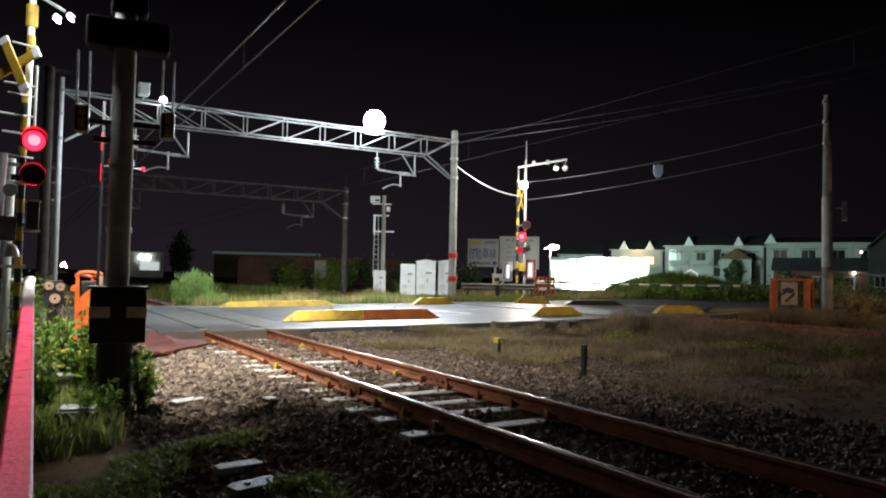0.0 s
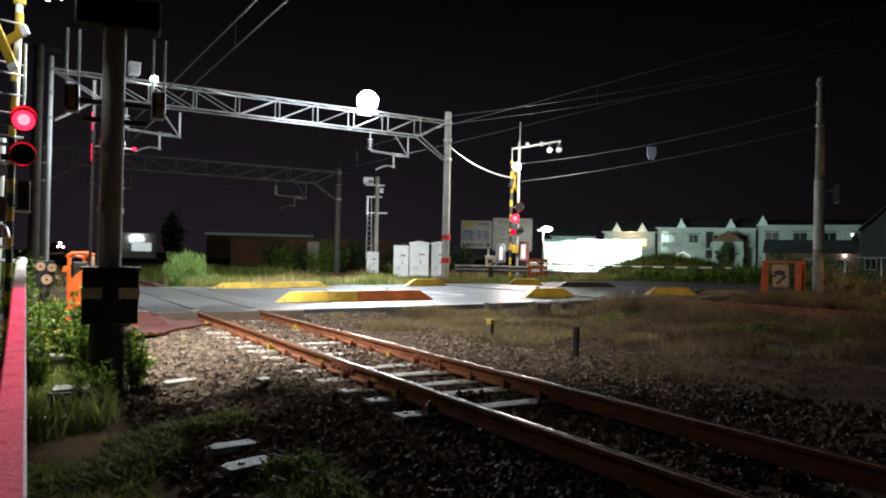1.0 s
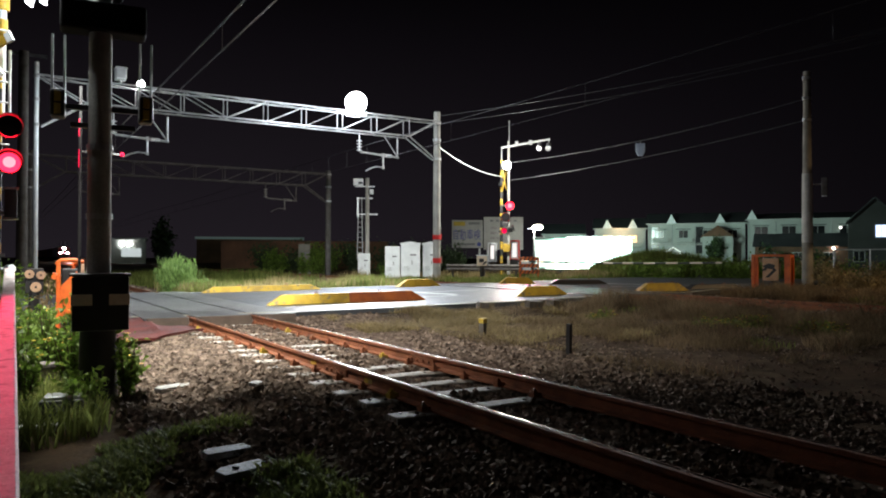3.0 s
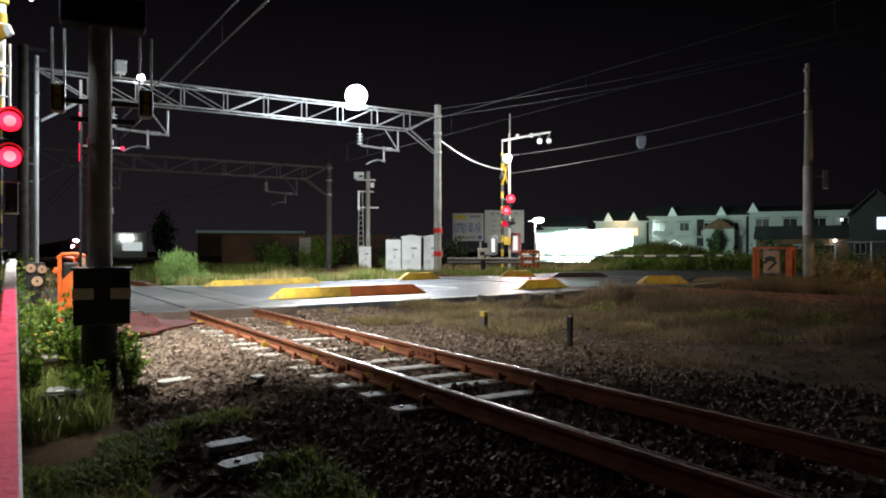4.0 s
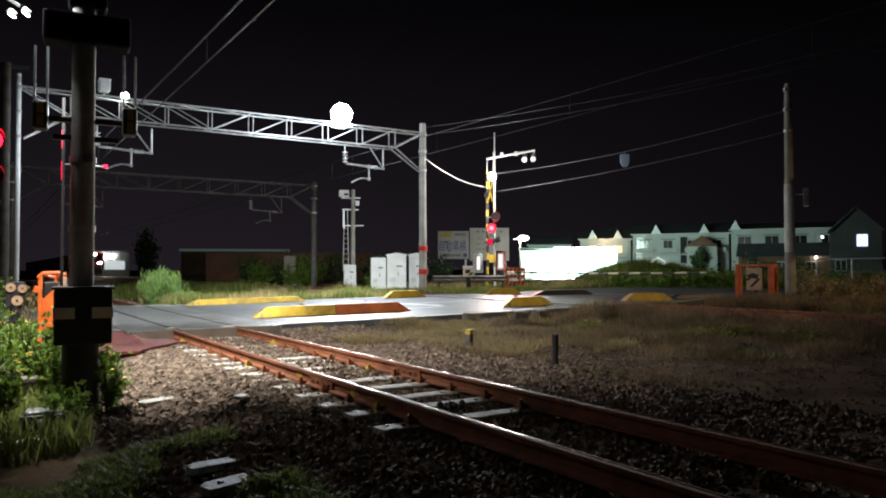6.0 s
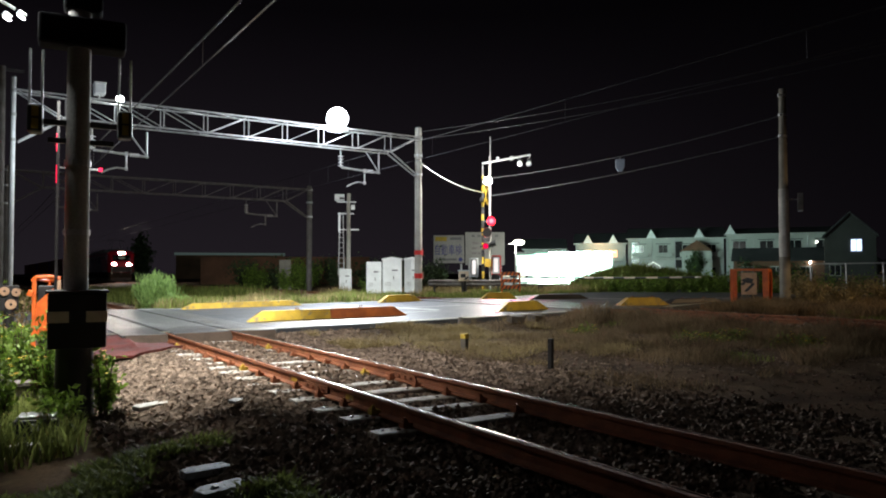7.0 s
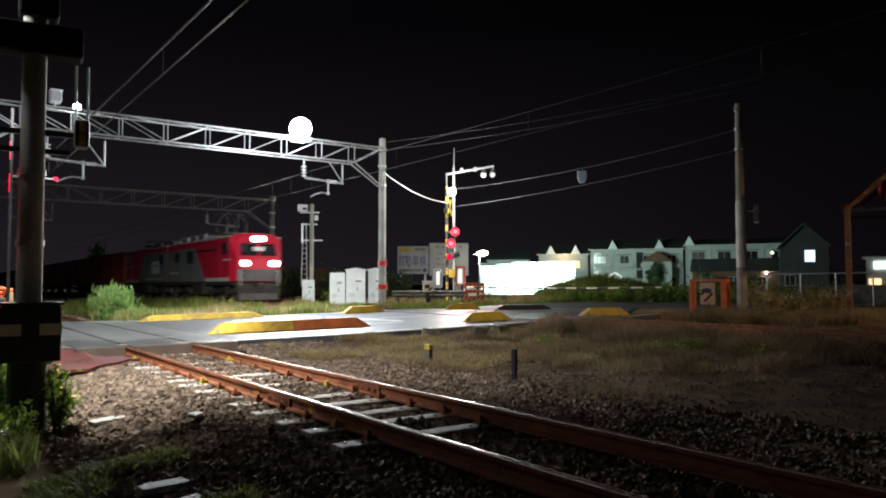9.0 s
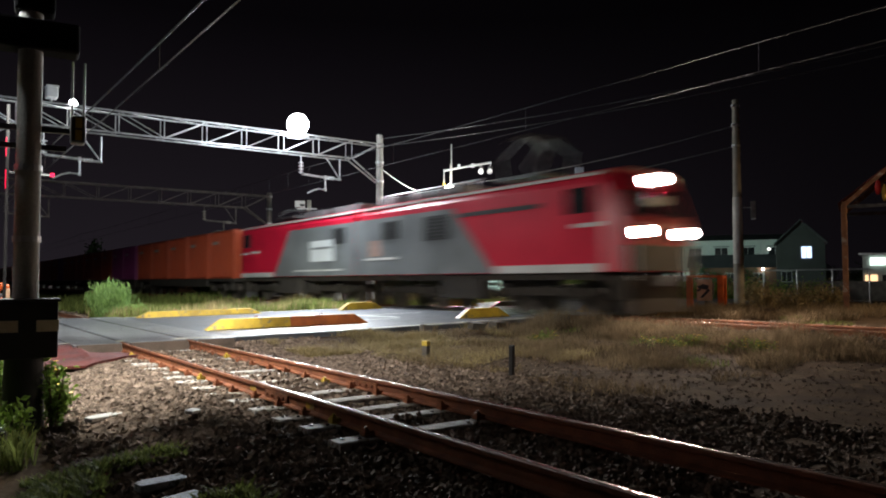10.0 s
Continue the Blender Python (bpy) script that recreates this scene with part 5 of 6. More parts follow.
def add_window(parent, x, z, w, h, y=-0.03, lit=None, name="window"):
    win = part(name, Geo().box(x, y + 0.02, z, w, 0.05, h), lit or PANE_DARK, parent, "lit window" if lit else "")
    t = 0.06
    for s in (-1, 1):
        part("frame", Geo().box(x + s * w / 2, y - 0.01, z, t, 0.07, h + t), STUCCO, win)
        part("frame", Geo().box(x, y - 0.01, z + s * h / 2, w - t, 0.07, t), STUCCO, win)
    part("mullion", Geo().box(x, y - 0.01, z, 0.05, 0.05, h - t), STUCCO, win)
    return win


def build_apartments():
    """Two-storey pale row house blocks with small white gablets on the eaves."""
    specs = [((60.2, 73.4), (64.2, 70.0), 4.25, 1, "small pale house block with lit upper windows"),
             ((65.2, 69.1), (69.6, 64.6), 4.95, 2, "pale two storey row house with warm lit balcony"),
             ((69.8, 64.4), (77.0, 55.6), 5.5, 3, "pale two storey row house with small white gablets"),
             ((77.2, 55.4), (83.6, 45.2), 5.85, 4, "long pale two storey row house with dark windows")]
    for p0, p1, h, kind, label in specs:
        m, n = wall_frame(p0, p1)
        ob = thing("row_house", m, label, "house", "row houses")
        wall = part("wall", Geo().box(n / 2, 4, h / 2, n, 8, h), STUCCO, ob, "pale rendered wall")
        part("roof", Geo().prism([(-0.4, 0), (8.4, 0), (4.0, 1.5 if kind != 4 else 0.9)], (-0.3, 0, h), (n + 0.3, 0, h), (0, 1, 0), (0, 0, 1)), ROOF, ob, "dark pitched roof")
        part("eaves_band", Geo().box(n / 2, -0.2, h - 0.06, n + 0.5, 0.4, 0.16), STUCCO, ob)
        k = max(2, round(n / 2.7))
        for i in range(k):
            x = n * (i + 0.5) / k
            lit = WARM_GLOW if (kind == 2 or (kind == 1 and i == 1)) else None
            add_window(ob, x, h - 1.35, 1.1 if kind != 4 else 1.5, 1.0, lit=lit)
            add_window(ob, x, 1.3, 1.0, 1.1)
            if kind != 4:
                part("balcony", Geo().box(x + 0.1, -0.5, h - 2.1, 1.9, 0.9, 0.55), STUCCO, ob, bevel=0.02)
        for i in range(k + 1):
            part("downpipe", Geo().rod((0.15 + (n - 0.3) * i / k, -0.06, 0), (0.15 + (n - 0.3) * i / k, -0.06, h - 0.1), 0.05, n=8), STEEL, ob)
        part("floor_band", Geo().box(n / 2, -0.03, h * 0.52, n, 0.08, 0.14), CONCRETE, ob, "grey band between the floors")
        if kind in (3, 4):
            for i in range(k):
                x = n * (i + 0.5) / k
                part("window_hood", Geo().box(x, -0.25, h - 0.72, 1.8, 0.5, 0.07), ROOF, ob, "small dark window hood")
                part("air_conditioner", Geo().box(x + n / k * 0.36, -0.2, h - 2.1, 0.7, 0.3, 0.55), CONCRETE, ob, "grey air conditioner", bevel=0.02)
        if kind == 3:
            for i in range(2):
                x = n * (0.08 + 0.46 * i)
                part("stair_recess", Geo().box(x, -0.015, h * 0.62, 0.9, 0.05, h * 0.6), PANE_DARK, ob, "dark open stair recess")
                part("recess_rail", Geo().rod((x - 0.45, -0.1, h * 0.55), (x + 0.45, -0.1, h * 0.55), 0.03, n=6), STEEL, ob)
        if kind in (2, 3, 4):
            for i in range(2 if kind != 4 else 1):
                x = n * (0.25 + 0.5 * i) if kind != 4 else 0.5
                part("gablet", Geo().prism([(-0.6, 0), (0.6, 0), (0, 1.15)], (x, -0.45, h), (x, 0.3, h), (1, 0, 0), (0, 0, 1)), WHITE, ob, "small white pointed gablet")
        if kind == 3:
            # the arch emits by itself, in place of light falling on it
            part("porch_arch", Geo().path([(n * 0.2, -0.6, 0.3), (n * 0.2, -0.6, 2.0), (n * 0.27, -0.6, 2.5), (n * 0.34, -0.6, 2.0), (n * 0.34, -0.6, 0.3)], 0.07, 6), glow("porch_arch_glow", (0.9, 1.0, 0.9), 1.2), ob, "white porch arch that glows as if lit")
            part("wing", Geo().box(n * 0.72, -1.2, 1.9, n * 0.3, 2.4, 3.8), STUCCO, ob)
            part("wing_roof", Geo().prism([(-0.2, 0), (n * 0.3 + 0.2, 0), (n * 0.15, 1.3)], (n * 0.57, -2.6, 3.8), (n * 0.57, 0, 3.8), (1, 0, 0), (0, 0, 1)), BRICKRED, ob)
        if kind == 4:
            for i in range(2):
                part("wall_lamp", Geo().box(n * (0.82 - 0.1 * i), -0.12, h - 1.1 - i * 1.4, 0.2, 0.12, 0.2), glow("wall_lamp_glass", (1, 1, 0.9), 6), ob)


build_apartments()


def build_low_house():
    m, n = wall_frame((74.6, 52.6), (80.6, 42.0))
    ob = thing("low_house", m, "dark low house with a pitched roof before the row house", "house", "row houses")
    part("wall", Geo().box(n / 2, 1.6, 1.25, n, 3.0, 2.5), BRICKRED, ob, "brown wall")
    part("roof", Geo().prism([(-0.3, 0), (3.5, 0), (1.6, 1.55)], (-0.25, 0, 2.5), (n + 0.25, 0, 2.5), (0, 1, 0), (0, 0, 1)), ROOF, ob, "dark pitched roof")
    part("gable", Geo().prism([(0.1, 0), (3.1, 0), (1.6, 1.3)], (-0.02, 0, 2.5), (0.1, 0, 2.5), (0, 1, 0), (0, 0, 1)), BRICKRED, ob, "brown gable end")
    for k in range(4):
        add_window(ob, n * (k + 0.5) / 4, 1.35, 1.2, 1.0, y=0.07)
    part("yard_light", Geo().box(n * 0.66, -0.1, 2.3, 0.2, 0.15, 0.16), WHITE_GLOW, ob, "small white yard light")


build_low_house()


GABLE_WALL = mat("dark_grey_render", (0.06, 0.06, 0.058), (0.04, 0.04, 0.038), 0.85, 0, 0.5, 12, 0.2)


def build_gable_house():
    m, n = wall_frame((74.2, 41.5), (76.5, 37.5))
    ob = thing("gable_house", m, "dark gabled house with one cool lit window", "house", "row houses")
    part("wall", Geo().box(n / 2, 2.6, 2.5, n, 5, 5.0), GABLE_WALL, ob)
    part("gable", Geo().prism([(0, 0), (n, 0), (n / 2, 2.25)], (0, 0.1, 5.0), (0, 0.4, 5.0), (1, 0, 0), (0, 0, 1)), GABLE_WALL, ob)
    part("roof", Geo().prism([(-0.2, -0.2), (n / 2, 2.25), (n + 0.2, -0.2), (n + 0.2, 0.0), (n / 2, 2.45), (-0.2, 0.0)], (0, -0.3, 5.0), (0, 5.3, 5.0), (1, 0, 0), (0, 0, 1)), ROOF, ob)
    add_window(ob, n * 0.62, 3.95, 1.0, 1.25, lit=COOL_GLOW)
    add_window(ob, n * 0.2, 1.4, 1.0, 1.1)


build_gable_house()


def build_shop():
    m, n = wall_frame((43.8, 54.6), (50.4, 48.5))
    ob = thing("roadside_shop", m, "brightly lit low roadside shop with a white glowing front", "shop")
    part("wall", Geo().box(n / 2, 4.2, 1.5, n, 8, 3.0), STUCCO, ob)
    part("roof", Geo().box(n / 2, 3.6, 3.06, n + 0.4, 9.0, 0.12), STEEL, ob)
    part("fascia", Geo().box(n / 2, -0.35, 2.35, n, 0.3, 1.0), SHOP_GLOW, ob, "glowing white fascia band")
    k = 9
    for i in range(k):
        part("shop_window", Geo().box(n * (i + 0.5) / k, 0.14, 1.05, n / k - 0.1, 0.06, 1.5), SHOP_GLOW, ob, "brightly lit shop window")
        part("pillar", Geo().box(n * i / k, 0.05, 0.95, 0.1, 0.14, 1.9), STEEL, ob)
    part("green_trim", Geo().box(n / 2, -0.36, 2.92, n, 0.32, 0.1), mat("green_trim", (0.05, 0.25, 0.16), None, 0.5), ob, "green trim")


build_shop()


def build_billboard():
    m, n = wall_frame((31.96, 50.78), (34.05, 49.32))
    ob = thing("billboard", m, "white billboard with large dark blue writing on steel legs", "billboard", "billboards")
    part("panel", Geo().box(n / 2, 0, 3.1, n, 0.12, 2.3), BOARD, ob, bevel=0.01)
    part("heading_tag", Geo().box(n * 0.24, -0.066, 3.95, n * 0.38, 0.012, 0.36), OCHRE, ob, "ochre heading tag")
    part("writing_bar", Geo().box(n * 0.72, -0.066, 3.98, n * 0.36, 0.012, 0.2), GREY_SIGN, ob, "small grey writing")
    part("writing_bar", Geo().box(n * 0.45, -0.066, 2.25, n * 0.6, 0.012, 0.16), GREY_SIGN, ob, "small grey writing")
    c = bpy.data.curves.new("large_writing", "FONT")
    c.body, c.size, c.extrude, c.offset = "自動車検", 0.63, 0.006, 0.0
    c.materials.append(BLUE)
    t = new("large_writing", c)
    t.parent = ob
    t.matrix_basis = pose(0.03, -0.072, 2.7, 90) @ Matrix.Diagonal((0.93, 1.5, 1, 1))
    t["label"] = "large dark blue writing"
    part("logo_spot", Geo().rod((n * 0.88, -0.06, 2.25), (n * 0.88, -0.075, 2.25), 0.17, n=16), BLUE, ob)
    for u in (0.1, 0.9):
        part("leg", Geo().box(n * u, 0.15, 0.9, 0.16, 0.16, 2.0), STEEL, ob)
    m, n = wall_frame((34.12, 49.27), (36.77, 47.41))
    ob = thing("billboard", m, "greyish white billboard with faded writing on steel legs", "billboard", "billboards")
    part("panel", Geo().box(n / 2, 0, 3.15, n, 0.12, 2.7), BOARD, ob, bevel=0.01)
    for k in range(5):
        part("writing_bar", Geo().box(n * (0.2 + 0.15 * k), -0.066, 4.2, 0.26, 0.012, 0.16), GREY_SIGN, ob)
    for k in range(3):
        part("writing_bar", Geo().box(n * 0.42, -0.066, 3.6 - k * 0.42, n * 0.5, 0.012, 0.18), mat("faded_print", (0.42, 0.38, 0.40), None, 0.6), ob)
    for u in (0.1, 0.9):
        part("leg", Geo().box(n * u, 0.15, 0.9, 0.16, 0.16, 1.8), STEEL, ob)


build_billboard()


def build_street_lamp():
    ob = thing("street_lamp", pose(34.5, 43.1, 0, 0, 0, facing(34.5, 43)), "slim grey street lamp with a glowing head", "street lamp")
    part("pole", Geo().rod((0, 0, 0), (0, 0, 3.45), 0.06, 0.045, 12), STEEL, ob, smooth=True)
    part("arm", Geo().rod((-0.5, 0, 3.35), (0.3, 0, 3.42), 0.03, n=8), STEEL, ob)
    prof = [(0.42 * math.cos(a), 0.2 * math.sin(a)) for a in np.linspace(-1.5, 1.5, 9)]
    part("head", Geo().turned(0.25, 0, 3.45, prof, 16), STREET_GLOW, ob, "glowing oval lamp head", smooth=True)


build_street_lamp()


def build_far_sheds():
    m, n = wall_frame((15.2, 129.2), (20.6, 128.3))
    ob = thing("distant_hall", m, "distant pale hall with two white wall lights", "hall", "distant halls")
    part("wall", Geo().box(n / 2, 5, 2.0, n, 10, 4.2), STUCCO, ob)
    part("roof", Geo().box(n / 2, 5, 4.2, n + 0.6, 10.6, 0.25), STEEL, ob)
    # glowing panel added in place of light on the wall
    part("wall_glow", Geo().box(n * 0.6, -0.03, 1.9, n * 0.55, 0.05, 1.4), glow("hall_wall_glow", (0.9, 1.0, 1.0), 0.5), ob, "glowing panel for the lit wall")
    for u in (0.35, 0.55):
        part("wall_light", Geo().box(n * u, -0.15, 3.3, 0.5, 0.2, 0.4), WHITE_GLOW, ob, "white wall light")
    m, n = wall_frame((33.0, 147.0), (52.5, 140.5))
    ob = thing("distant_hall", m, "distant dark hall with a faintly glowing pale roof edge", "hall", "distant halls")
    part("wall", Geo().box(n / 2, 5, 2.4, n, 10, 4.8), BRICKRED, ob)
    # the roof itself glows faintly, instead of being lit
    part("roof", Geo().box(n / 2, 5, 5.0, n + 0.6, 10.6, 0.5), glow("roof_edge_glow", (0.55, 0.75, 0.7), 0.06), ob, "faintly glowing pale roof edge")
    m, n = wall_frame((17.2, 67.0), (31.6, 61.6))
    ob = thing("boundary_wall", m, "low brown boundary wall behind the weeds", "wall")
    part("wall", Geo().box(n / 2, 0.2, 1.3, n, 0.3, 2.6), BRICKRED, ob)
    part("coping", Geo().box(n / 2, 0.2, 2.63, n + 0.1, 0.4, 0.06), BRICKRED, ob)
    m, n = wall_frame((34.0, 18.2), (36.2, 12.4))
    ob = thing("yard_wall", m, "low grey yard wall behind the fence", "wall")
    part("wall", Geo().box(n / 2, 0.2, 0.5, n, 0.25, 1.0), LUMP, ob)


build_far_sheds()


def build_kiosk():
    m, n = wall_frame((54.9, 24.3), (55.9, 21.3))
    ob = thing("lit_kiosk", m, "small distant building with a lit white front", "kiosk")
    part("wall", Geo().box(n / 2, 2, 1.4, n, 4, 2.8), STUCCO, ob)
    part("roof", Geo().box(n / 2, 1.9, 2.88, n + 0.4, 4.6, 0.16), STEEL, ob)
    part("lit_sign", Geo().box(n * 0.3, -0.1, 2.35, n * 0.3, 0.15, 0.55), SHOP_GLOW, ob, "glowing sign")
    for k in range(3):
        part("shop_window", Geo().box(n * (k + 0.5) / 3, -0.04, 1.0, n / 3 - 0.3, 0.06, 0.8), WARM_GLOW if k == 0 else PANE_DARK, ob, "lit window" if k == 0 else "dark window")


build_kiosk()

# ---- plants and ballast ----


def grass_patch(name, sampler, n, h0, h1, material, label, width=0.012, lean=0.5, base=None):
    """Blades as bent strips; sampler gives the spots."""
    v, f = [], []
    for _ in range(n):
        spot = sampler()
        if spot is None:
            continue
        x, y, k = spot
        z = ground_top(x, y) if base is None else base
        h = rng.uniform(h0, h1) * k
        a = rng.uniform(0, 2 * math.pi)
        w = width * rng.uniform(0.6, 1.4)
        dx, dy = math.cos(a), math.sin(a)
        b = rng.uniform(0.1, lean) * h
        px, py = -dy * w, dx * w
        o = len(v)
        v += [(x - px, y - py, z - 0.02), (x + px, y + py, z - 0.02),
              (x + dx * b * 0.35 - px * 0.8, y + dy * b * 0.35 - py * 0.8, z + h * 0.55), (x + dx * b * 0.35 + px * 0.8, y + dy * b * 0.35 + py * 0.8, z + h * 0.55),
              (x + dx * b, y + dy * b, z + h)]
        f += [(o, o + 1, o + 3, o + 2), (o + 2, o + 3, o + 4)]
    ob = new(name, quick_mesh(name, v, f, material))
    tagged(ob, label, "grass", kind="stuff")


def area(x0, x1, y0, y1, clump=0.0, scale=1.0, off=0.0, skip_road=True):
    def pick():
        for _ in range(12):
            x, y = rng.uniform(x0, x1), rng.uniform(y0, y1)
            if skip_road and near_edge(x) - 0.08 < y < far_edge(x) + 0.08:
                continue
            if abs(x - MAIN) < 1.5 or abs(x - SIDING) < 1.25 or (1.1 < x < 1.8 and 4.6 < y < 5.8):
                continue
            d = noise.noise((x * scale, y * scale, off))
            if d > clump:
                return x, y, 0.6 + 0.8 * min(1.0, d - clump + 0.2)
        return None
    return pick


grass_patch("verge_grass", area(4.9, 12.6, 21.8, 27.0, -0.4, 0.8, 1), 22000, 0.14, 0.42, GRASS, "floodlit green and straw verge grass beyond the road", 0.014)
grass_patch("verge_straw", area(4.9, 12.6, 21.8, 28.5, -0.2, 0.6, 5), 14000, 0.2, 0.5, DRY_GRASS, "tall pale straw grass beyond the road", 0.01, 0.35)
grass_patch("far_verge_grass", area(16, 24.5, 22, 31, -0.35, 0.7, 2), 22000, 0.05, 0.2, GRASS, "green verge grass round the crossing signal", 0.016)
grass_patch("far_verge_straw", area(16, 27, 25.5, 34, 0.0, 0.5, 9), 6000, 0.1, 0.4, DRY_GRASS, "tall dry grass round the crossing signal", 0.014, 0.35)
grass_patch("track_side_grass", area(0.5, 12.5, 27, 60, -0.1, 0.3, 7), 9000, 0.2, 0.6, GRASS, "dim grass between the tracks", 0.022)
grass_patch("road_edge_straw", area(5.4, 10.2, 10.9, 13.35, 0.05, 0.9, 3), 11000, 0.05, 0.22, DRY_GRASS, "short dry yellowed grass below the road edge", 0.004, 2.6)
grass_patch("dry_weeds", area(6.2, 15.5, 5.2, 12.8, 0.0, 0.75, 4), 14000, 0.04, 0.16, DEAD_WEED, "sparse dry weeds on dark soil", 0.004, 2.0)
grass_patch("green_tufts", area(8.0, 20.0, 6.0, 13.0, 0.25, 0.55, 6), 2500, 0.05, 0.16, GRASS, "low green tufts on dark soil", 0.006, 1.2)
grass_patch("yard_straw", area(18.0, 30.0, 8.5, 15.0, -0.1, 0.6, 8), 6500, 0.06, 0.3, DEAD_WEED, "dry brown grass at the edge of the yard", 0.008, 2.0)
grass_patch("fallen_straw", area(6.2, 9.8, 8.0, 12.2, -0.15, 0.9, 12), 12000, 0.04, 0.15, DRY_GRASS, "pale fallen straw lying round a marker post", 0.0035, 4.5)
grass_patch("post_weeds", area(13.0, 19.0, 8.5, 12.6, 0.0, 0.8, 14), 5000, 0.12, 0.45, DEAD_WEED, "rough brown weeds below the utility pole", 0.006, 2.0)
grass_patch("near_grass", area(0.0, 1.75, 2.6, 6.2, -0.25, 1.4, 2), 15000, 0.02, 0.075, GRASS, "dark low clover and grass in front of the ballast", 0.011, 1.9)
grass_patch("line_side_weeds", area(8.6, 12.6, 5.5, 12.9, 0.0, 0.8, 16), 9000, 0.08, 0.28, DEAD_WEED, "rough brown weeds along the main line", 0.005, 2.2)
grass_patch("rank_weeds", area(11.0, 12.65, 4.0, 12.85, -0.1, 1.1, 18), 9500, 0.16, 0.38, DEAD_WEED, "rank brown weeds beside the main line ballast", 0.0045, 1.7)
grass_patch("near_weeds", area(-0.4, 0.8, 6.6, 12.4, -0.3, 1.0, 3), 4500, 0.06, 0.26, GRASS, "weedy grass round the signal post", 0.009, 1.0)


bank_spot = area(22.5, 38.0, 17.5, 31, -0.5, 0.5, 3)


def bank_area():
    """Spots on the bank, east of the shop's forecourt."""
    spot = bank_spot()
    if not spot or spot[0] < 0.93 * spot[1]:
        return None
    return spot[0], spot[1], spot[2] * min(1.0, 0.3 + (spot[0] - 0.93 * spot[1]) / 4.0)


grass_patch("bank_grass", bank_area, 24000, 0.25, 0.7, GRASS, "long green grass on the bank behind the gate arm", 0.02, 0.6)


def leafy(name, x, y, z, rx, rz, n, leaf, material, label, category="bush", group="bushes", stems=14, flowers=0, spiky=0.0, slim=0.28):
    """A plant of branching stems and many small leaves in uneven clumps."""
    ob = thing(name, pose(x, y, z), label, category, group)
    g = Geo()
    tips = []
    for k in range(stems):
        a = rng.uniform(0, 2 * math.pi)
        r = rx * math.sqrt(rng.uniform(0, 1)) * 0.8
        h = rz * rng.uniform(0.55, 1.05) * (1 - 0.4 * (r / rx) ** 2)
        p1 = Vector((r * math.cos(a), r * math.sin(a), h))
        mid = Vector((p1.x * 0.45, p1.y * 0.45, h * 0.5))
        g.rod((p1.x * 0.15, p1.y * 0.15, -0.05), mid, 0.014, 0.009, 5)
        g.rod(mid, p1, 0.009, 0.004, 5)
        tips.append((mid, p1))
    tagged(part("stem", g, BARK, ob), kind="stuff")
    v, f = [], []
    for _ in range(n):
        mid, p1 = tips[rng.integers(len(tips))]
        c = mid.lerp(p1, rng.uniform(-0.5, 1.1)) + Vector(rng.normal(0, 1, 3)) * rx * 0.16
        if c.z < 0:
            c.z = abs(c.z) * 0.3
        a = Vector(rng.normal(0, 1, 3))
        if spiky:
            a = a * (1 - spiky) + Vector((0, 0, 2.2)) * spiky
        a.normalize()
        b = a.orthogonal().normalized()
        b.rotate(Matrix.Rotation(rng.uniform(0, 6.28), 3, a))
        s = leaf * rng.uniform(0.6, 1.4)
        o = len(v)
        q = a.cross(b) * s * 0.12
        v += [c, c + a * s * 0.5 + b * s * slim + q, c + a * s, c + a * s * 0.5 - b * s * slim + q]
        f.append((o, o + 1, o + 2, o + 3))
    part("foliage", quick_mesh("foliage", v, f, material), None, ob)
    if flowers:
        v, f = [], []
        for k in range(flowers):
            mid, p1 = tips[rng.integers(len(tips))]
            c = p1 + Vector(rng.normal(0, 1, 3)) * 0.05 + Vector((0, 0, 0.03))
            for i in range(5):
                a = 2 * math.pi * i / 5
                o = len(v)
                d = Vector((math.cos(a), math.sin(a), 0.4)) * 0.028
                e = Vector((-math.sin(a), math.cos(a), 0)) * 0.014
                v += [c, c + d * 0.6 + e, c + d, c + d * 0.6 - e]
                f.append((o, o + 1, o + 2, o + 3))
        part("blossom", quick_mesh("blossom", v, f, FLOWER), None, ob, "small yellow flowers")
    return ob


leafy("bush", 5.1, 25.6, -0.15, 0.74, 0.98, 8500, 0.19, SHRUB, "rounded floodlit green bush beside the siding", stems=46, spiky=0.62, slim=0.09)
leafy("weed_clump", 5.75, 24.6, -0.1, 0.45, 0.42, 700, 0.13, SHRUB, "low broad leaved weed clump under the bush", "weed", "weeds", 10)
leafy("bush", 18.6, 46.0, 0.0, 1.6, 1.9, 3000, 0.16, WEED, "flowering roadside bush beside the main line", stems=24, flowers=60)
leafy("weed_clump", 16.7, 44.6, 0.0, 0.7, 1.25, 900, 0.14, WEED, "leafy weed clump before a grey cabinet", "weed", "weeds", 12)
leafy("bush", 17.0, 51.0, 0.0, 1.5, 1.4, 1800, 0.2, WEED, "dim bush beside the main line", stems=18)
leafy("bush", 17.9, 35.1, 0.0, 0.6, 0.95, 900, 0.11, WEED, "leafy weed at the foot of the camera mast", stems=12)
for k in range(17):
    x, y = rng.uniform(0.0, 1.25), rng.uniform(7.6, 11.9)
    leafy("weed", float(x), float(y), -0.43, 0.26, float(rng.uniform(0.55, 1.05)), 420, 0.075, WEED, "tall green weed with small yellow flowers", "weed", "weeds", 9, flowers=9, spiky=0.2)
leafy("weed", 1.1, 8.0, -0.4, 0.16, 0.75, 420, 0.06, WEED, "leafy weed at the foot of the signal post", "weed", "weeds", 9)
leafy("weed", 0.62, 7.5, -0.43, 0.26, 0.5, 420, 0.07, WEED, "leafy weed at the foot of the signal post", "weed", "weeds", 9)
